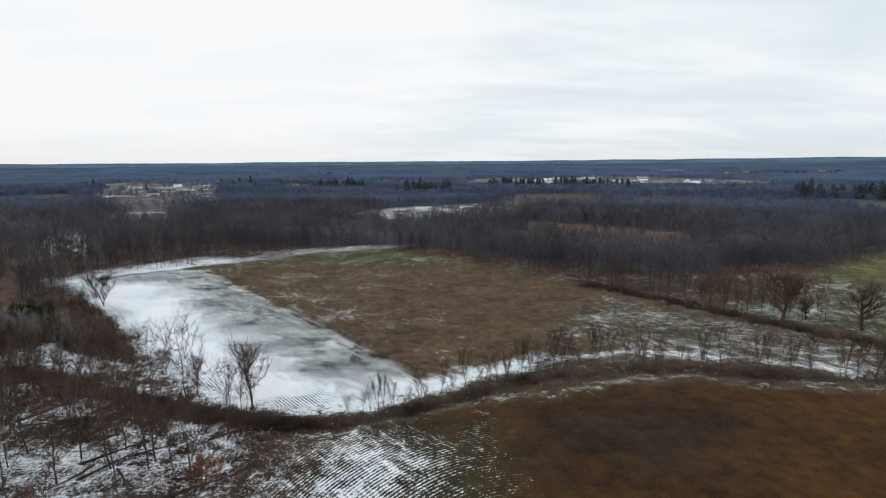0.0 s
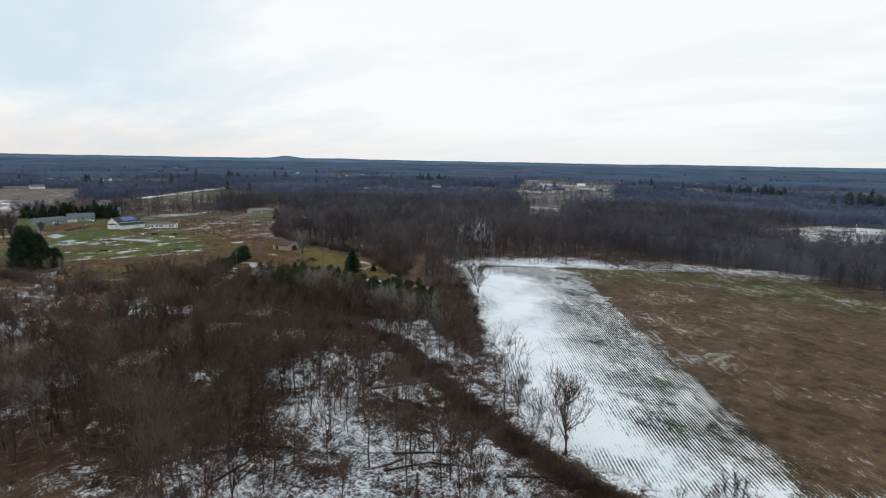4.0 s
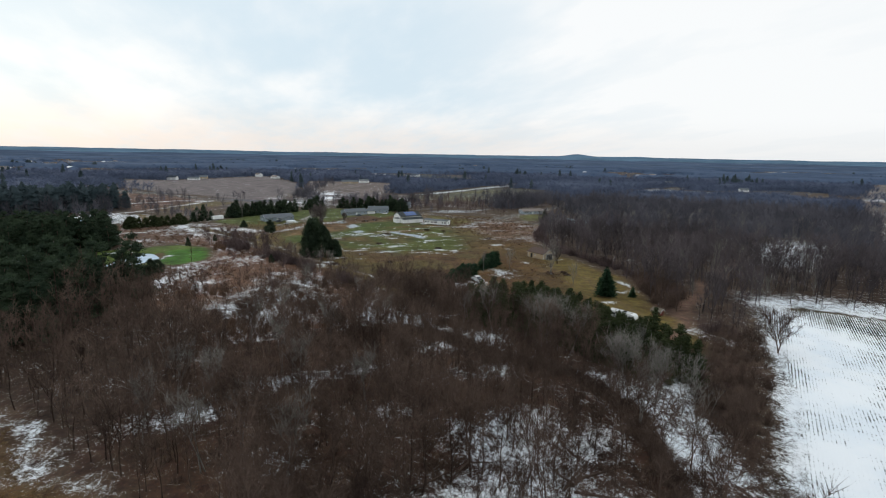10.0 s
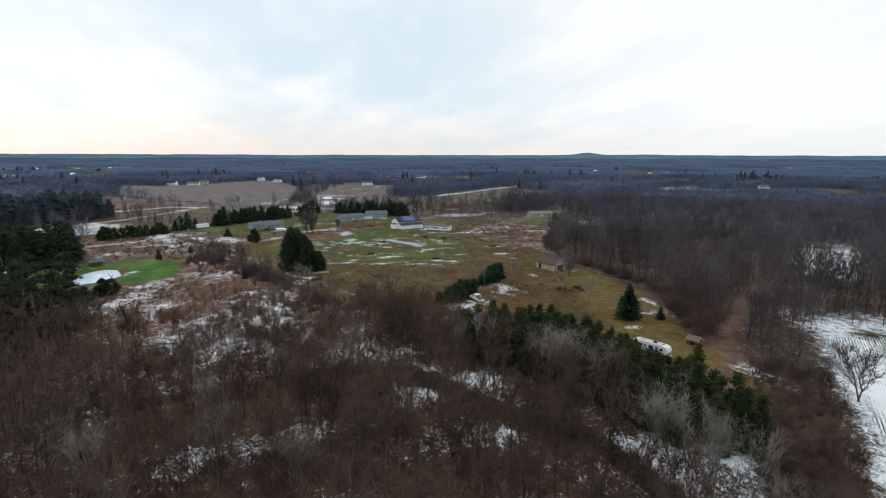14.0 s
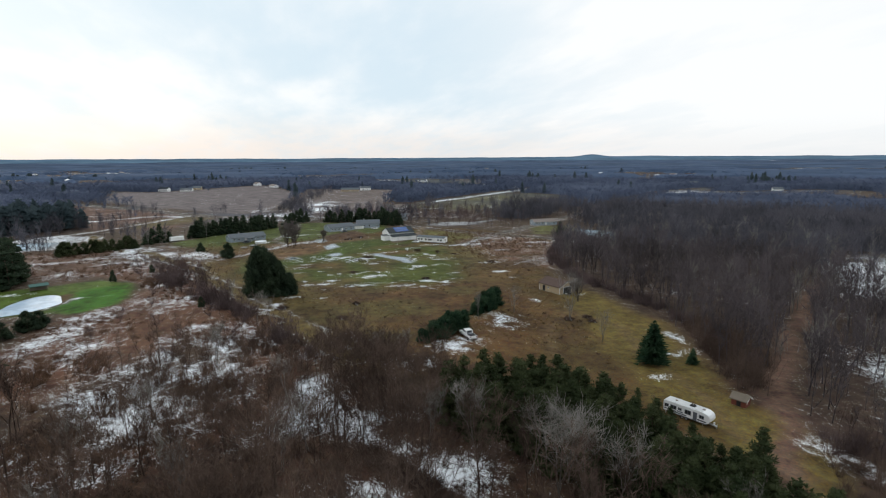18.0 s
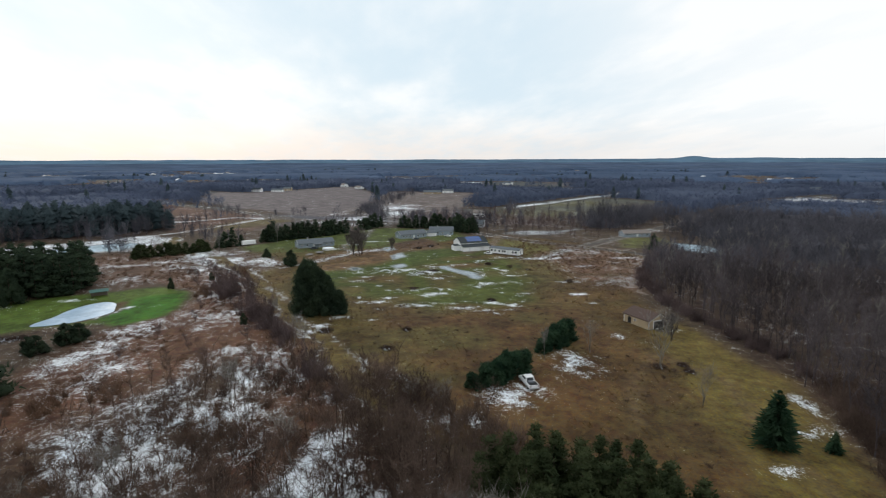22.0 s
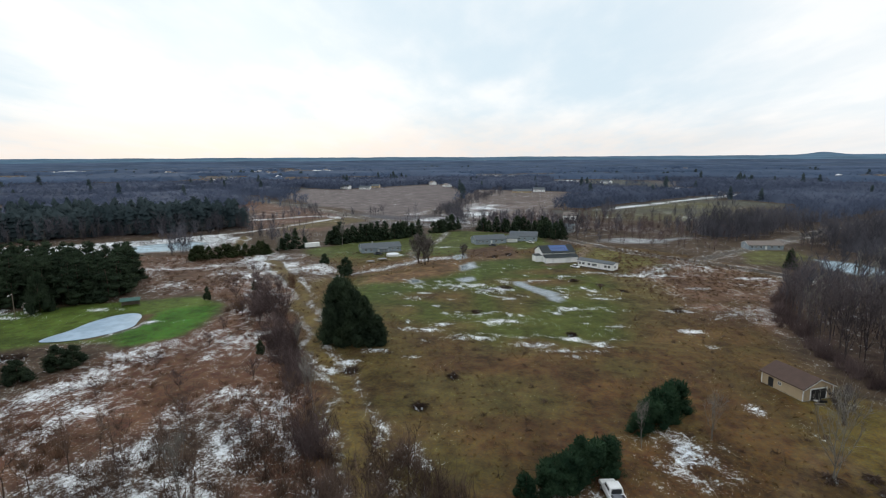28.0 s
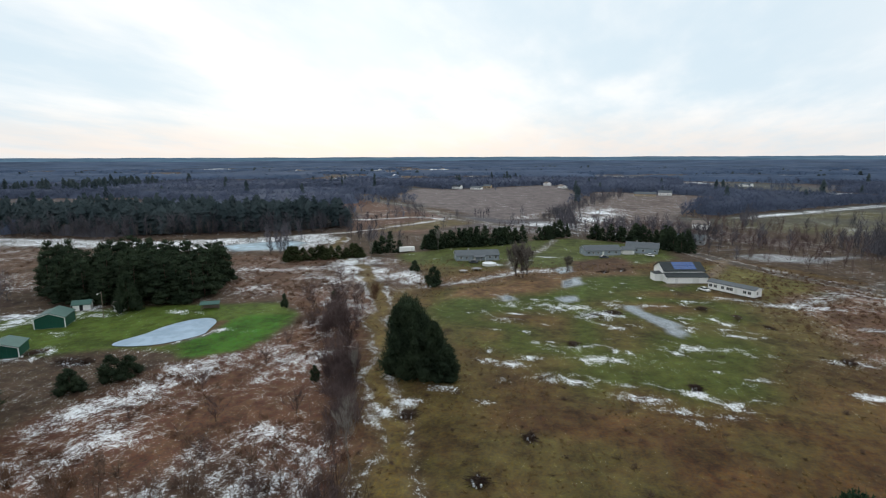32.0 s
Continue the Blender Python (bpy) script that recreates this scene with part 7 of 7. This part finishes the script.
x, y = along([(-120, 176), (-136, 174), (-152, 191), (-200, 205), (-260, 206), (-300, 219), (-346, 256)], 260, 3.0, 139)
k = near_line(x, y, TRACK, 11) < 0.5
x, y = x[k], y[k]
stuff("thicket", plant(THICKET, x, y, 140, 0.4, 1.0), M_PURPLE, "bare brush along the edge of the wood", "hedge")
x, y = fill([(-468, 186), (-440, 200), (-420, 222), (-404, 246), (-440, 290), (-520, 300), (-600, 260), (-600, 190), (-540, 150), (-490, 160)], 6.5, 149, 0.5)
k = vnoise(x, y, 34, 47) > 0.42
stuff("saplings", plant(LOW, x[k], y[k], 150, 0.3, 0.72), M_PURPLE, "mauve bare trees and brush on flooded ground", "woodland")
x, y = fill([(-476, -10), (-440, 20), (-470, 70), (-500, 110), (-560, 110), (-560, 60), (-530, 0)], 8, 151, 0.5)
k = vnoise(x, y, 30, 48) > 0.5
stuff("saplings", plant(LOW, x[k], y[k], 152, 0.25, 0.6), M_PURPLE, "bare brush behind the windbreak", "woodland")
x, y = fill([(-395, -60), (-412, -20), (-400, 10), (-345, 24), (-318, 6), (-352, -28)], 4.5, 153, 0.6)
stuff("scrub", plant(SHRUB, x, y, 154, 0.5, 1.3), M_BRUSH, "reddish-brown scrub beside the pines", "bushes")
x, y = fill([(-395, -200), (-400, -160), (-352, -92), (-322, -86), (-300, -96), (-330, -190)], 6, 155, 0.6)
stuff("scrub", plant(SHRUB, x, y, 156, 0.5, 1.4), M_BRUSH, "reddish-brown scrub behind the pines", "bushes")
PALE_LOW = [spindle(330 + i, 13 + 1.5 * (i % 3), 0.2, 44, 0.13) for i in range(4)]
x, y = fill([(-150, 194), (-200, 208), (-260, 210), (-300, 224), (-344, 262), (-376, 332), (-300, 400), (-160, 380), (-110, 300), (-140, 236)], 10, 143, 0.55)
stuff("pale_woodland", plant(PALE_LOW, x, y, 144, 0.75, 1.1), M_PALE, "pale grey trees scattered through the bare wood", "woodland")
x, y = fill([(-168, 50), (-196, 40), (-230, 62), (-228, 82), (-200, 94), (-170, 80)], 6.5, 145, 0.75)
stuff("saplings", plant(MID, x, y, 146, 0.45, 0.75), M_BARK, "dark slender trees over patchy snow", "woodland")
x, y = along([(-424, -330), (-438, -255), (-447, -155), (-464, -112), (-490, -72), (-516, -38)], 130, 9, 147)
stuff("pale_woodland", plant(PALE_LOW, x, y, 148, 0.4, 0.85), M_GREYTWIG, "pale grey trees before the dark conifer wood", "woodland")
rng = random.Random(31)
log = Tri()
p = np.array([[0, 0, 0.16], [3.2, 0.15, 0.24], [6.0, 0.0, 0.5], [8.6, -0.3, 0.75]])
limbs(log, p[:-1], p[1:], np.array([0.20, 0.17, 0.12]), np.array([0.17, 0.12, 0.05]), 6)
roots = ((3.0, 0.1, 0.24), (4.4, 0.1, 0.35), (5.6, 0.0, 0.45), (6.6, -0.1, 0.55), (7.3, -0.2, 0.6))
tips = ((3.8, 1.2, 0.74), (5.3, -1.1, 0.95), (6.8, 0.9, 1.15), (7.6, -1.0, 0.95), (8.5, 0.4, 1.2))
fallen = tagged(new("fallen_tree"), "dark fallen trunk lying on the snowy wood floor", "log", "fallen trunks")
pieces = [("trunk", log)]
for a, b in zip(roots, tips):
    stub = Tri()
    limbs(stub, np.array([a]), np.array([b]), 0.06, 0.02, 4)
    pieces.append(("branch", stub))
for name, t in pieces:
    me = raw_mesh(name, *t.arrays())
    me.materials.append(M_BARK)
    new(name, me).parent = fallen
places = [(rng.uniform(-92, -30), rng.uniform(44, 110)) for _ in range(90)] + [(rng.uniform(-150, -95), rng.uniform(44, 112)) for _ in range(40)]
places = [q for q in places if inside(np.array([q[0]]), np.array([q[1]]), WOOD_THIN)[0] + inside(np.array([q[0]]), np.array([q[1]]), WOOD_WEST)[0] > 0 and q[1] < 92 + (-q[0] - 40) * 0.3 and q[0] < -36][:70]
for i, (a, b) in enumerate(places):
    args = (a, b, rng.random() * 6.3, rng.uniform(0.5, 1.15))
    stand(fallen, *args) if i == 0 else another(fallen, *args)
x, y = fill(VERGE, 1.3, 114, 0.8)
stuff("weeds", plant(WEED, x, y, 115, 0.6, 1.2), M_GRASS, "tawny grass beside the gravel", "grass")
x, y = fill([(-560, 128), (-600, 150), (-590, 215), (-530, 262), (-460, 262), (-480, 200), (-520, 165)], 7, 116, 0.8)
k = vnoise(x, y, 30, 46) > 0.45
stuff("thicket", plant(THICKET, x[k], y[k], 117, 0.4, 1.0), M_PURPLE, "bare bushes in flooded ground", "bushes")
pts = [along(l, n, w, 120 + i) for i, (l, n, w) in enumerate((([(-585, 103), (-670, 122), (-774, 147), (-870, 183)], 130, 9), ([(-606, 60), (-570, -10)], 14, 5), ([(-480, -20), (-430, 30)], 26, 6), ([(-500, 110), (-560, 120), (-620, 108)], 60, 9),
                                                           ([(-432, 200), (-500, 170), (-560, 112)], 24, 7), ([(-560, 235), (-600, 250), (-640, 262)], 26, 6), ([(-520, 290), (-545, 350), (-600, 420)], 40, 12), ([(-570, 300), (-640, 360), (-700, 420)], 18, 16), ([(-440, 250), (-540, 430)], 50, 9), ([(-404, -30), (-470, -60)], 34, 9), ([(-640, -20), (-560, -30), (-500, -40)], 40, 10), ([(120, 1180), (420, 1130), (700, 1180)], 60, 14), ([(160, 1380), (620, 1330)], 50, 14), ([(340, 980), (380, 1130)], 20, 8)))]
x, y = np.concatenate([p[0] for p in pts]), np.concatenate([p[1] for p in pts])
stuff("tree_row", plant(LOW, x, y, 130, 0.4, 0.95), M_GREYWOOD, "rows of bare trees between far fields", "woodland")

# ---------------------------------------------------------------- brush piles, stones, far houses
def pile(x, y, a, b, seed, label, snowy=True):
    """A heap of sticks with snow caught on it."""
    rng = np.random.RandomState(seed)
    r = tagged(new("brush_pile"), label, "brush pile", "brush piles")
    r.matrix_basis = pose(x, y, float(hgt(x, y)))
    n, t = 150, Tri()
    k = rng.randn(n, 2) * [[a / 2.6, b / 2.6]]
    h = np.clip(0.9 - (k[:, 0] / a) ** 2 - (k[:, 1] / b) ** 2, 0.05, 1) * 0.9
    p = np.concatenate([k, (h * rng.rand(n))[:, None]], 1)
    d = rng.randn(n, 3) * [[1, 1, 0.22]]
    limbs(t, p - d * 0.7, p + d * 0.7, 0.05, 0.03, 3)
    me = raw_mesh("branchwood", *t.arrays())
    me.materials.append(M_BARK)
    tagged(new("branchwood", me), kind="stuff").parent = r
    if snowy:
        for i in range(7):
            s = Form()
            cx, cy, w = rng.randn() * a / 2.2, rng.randn() * b / 2.2, 0.14 + rng.rand() * 0.3
            m = 7
            ring = [(cx + w * (0.7 + 0.5 * rng.rand()) * math.cos(j * 6.283 / m), cy + w * 0.7 * (0.7 + 0.5 * rng.rand()) * math.sin(j * 6.283 / m)) for j in range(m)]
            z = 0.02 + 0.5 * max(0, 1 - (cx / a) ** 2 - (cy / b) ** 2)
            s.hull([(px, py, -0.1) for px, py in ring] + [(cx + (px - cx) * 0.75, cy + (py - cy) * 0.75, z) for px, py in ring] + [(cx, cy, z + 0.1)],
                   [(j, (j + 1) % m, (j + 1) % m + m, j + m) for j in range(m)] + [(j + m, (j + 1) % m + m, 2 * m) for j in range(m)])
            part("snow_cap", s, M_SNOW, r)


for i, (x, y, a, b) in enumerate(((-231, 105, 2.2, 1.6), (-328, 128, 7, 4), (-333, 133, 4, 3), (-343, 162, 3, 2), (-334, 170, 5, 1.8), (-324, 176, 4, 1.6), (-262, -18, 4, 3), (-259, -4, 3, 4.5), (-260, 0, 2, 2.5), (-300, 186, 2.5, 1.6), (-398, 134, 3, 1.4), (-404, 142, 4, 1.6),
                                  (-250, 88, 3, 2.4), (-213, 103, 3, 2), (-276, 146, 2, 1.2), (-246, 112, 1.6, 1.0), (-300, 120, 2, 1.0), (-174, 176, 2.0, 1.2), (-206.5, 170.6, 1.6, 1.2), (-202.6, 176.1, 1.2, 0.8), (-206.5, 177, 0.7, 0.6), (-122, 170, 2.5, 1.5))):
    pile(x, y, a, b, 140 + i, "heap of cut branches with snow on it")
dwelling("ranch_house", (-415, 272), (-414, 290), 8.5, 2.6, 1.7, M_BLUEGREY, M_PALE_ROOF, "low pale blue-grey ranch house behind a fenced lawn", "houses on the road", (0.5,), (0.1, 0.22, 0.36, 0.66, 0.86))
fence = tagged(new("yard_fence"), "weathered wooden rail fence along a lawn", "fence")
fence.matrix_basis = pose(-381, 254, float(hgt(-378, 259)), rz=math.degrees(math.atan2(11, 8)))
for i in range(8):
    part("post", Form().box(i * 1.95 - 0.07, -0.07, -0.3, i * 1.95 + 0.07, 0.07, 1.35), M_WOOD, fence)
for z in (0.35, 0.75, 1.15):
    part("rail", Form().box(-0.1, 0.07, z, 13.75, 0.12, z + 0.14), M_WOOD, fence)
WEST_FARMS = [(-884, 200, 1.4, 26, M_TAN, M_GREY_ROOF), (-900, 232, 1.5, 16, M_WHITE, M_GREY_ROOF), (-1004, -66, 1.2, 15, M_WHITE, M_DARK_ROOF), (-1000, -35, 1.4, 18, M_WHITE, M_GREY_ROOF),
    (-1034, -20, 1.4, 13, M_TAN, M_GREY_ROOF), (-1060, -606, 1.0, 22, M_WHITE, M_GREY_ROOF), (-1066, -576, 1.0, 24, M_WHITE, M_PALE_ROOF), (-1036, -748, 1.0, 20, M_GREY, M_GREY_ROOF),
    (-11, 524, 0.1, 16, M_WHITE, M_DARK_ROOF), (-490, 180, 1.2, 15, M_GREY, M_GREY_ROOF), (-556, 202, 1.2, 10, M_WHITE, M_PALE_ROOF),
    (16, 498, 0.0, 13, M_WHITE, M_GREY_ROOF), (360, 1100, -0.3, 18, M_WHITE, M_GREY_ROOF)]
NORTH_FARMS = [(560, 1040, -0.5, 22, M_WHITE, M_GREY_ROOF), (150, 1200, 0.0, 18, M_TAN, M_GREY_ROOF), (-744, 1180, 0.6, 20, M_WHITE, M_GREY_ROOF), (-430, 840, 0.4, 16, M_WHITE, M_DARK_ROOF),
    (250, 1260, 0.1, 24, M_WHITE, M_GREY_ROOF), (470, 1230, -0.2, 20, M_WHITE, M_PALE_ROOF), (420, 1440, 0.0, 34, M_WHITE, M_PALE_ROOF), (620, 1180, -0.4, 18, M_GREY, M_GREY_ROOF),
    (-380, 700, 0.5, 16, M_TAN, M_GREY_ROOF), (-1200, -420, 1.1, 20, M_WHITE, M_PALE_ROOF), (-1500, -700, 1.1, 40, M_WHITE, M_PALE_ROOF), (-1540, -620, 1.1, 30, M_WHITE, M_PALE_ROOF),
    (-1600, -760, 1.1, 30, M_WHITE, M_PALE_ROOF), (350, 832, -0.3, 20, M_WHITE, M_PALE_ROOF)]
FAR_FARMS = []
rng = random.Random(77)
while len(FAR_FARMS) < 64:
    a, d = math.radians(rng.uniform(-48, 150)), rng.uniform(900, 2500)
    x, y = -80 - math.sin(a) * d, 70 + math.cos(a) * d
    if woods_density(np.array([x]), np.array([y]))[0][0] < 0.01:
        FAR_FARMS.append((x, y, rng.uniform(-0.5, 1.2), rng.uniform(12, 30), rng.choice((M_WHITE, M_WHITE, M_WHITE, M_TAN, M_GREY)), rng.choice((M_GREY_ROOF, M_PALE_ROOF, M_PALE_ROOF, M_SNOW))))
for i, (x, y, turn, L, w, r_) in enumerate(WEST_FARMS + NORTH_FARMS + FAR_FARMS):
    b = (x + math.cos(turn) * L, y + math.sin(turn) * L)
    dwelling("farmhouse", (x, y), b, 9, 3.0 + (i % 3) * 0.8, 2.4, w, r_, "far %s farmhouse among winter fields" % ("white" if w == M_WHITE else "tan" if w == M_TAN else "grey"), "farmhouses far off", (0.5,), (0.15, 0.32, 0.7, 0.86))
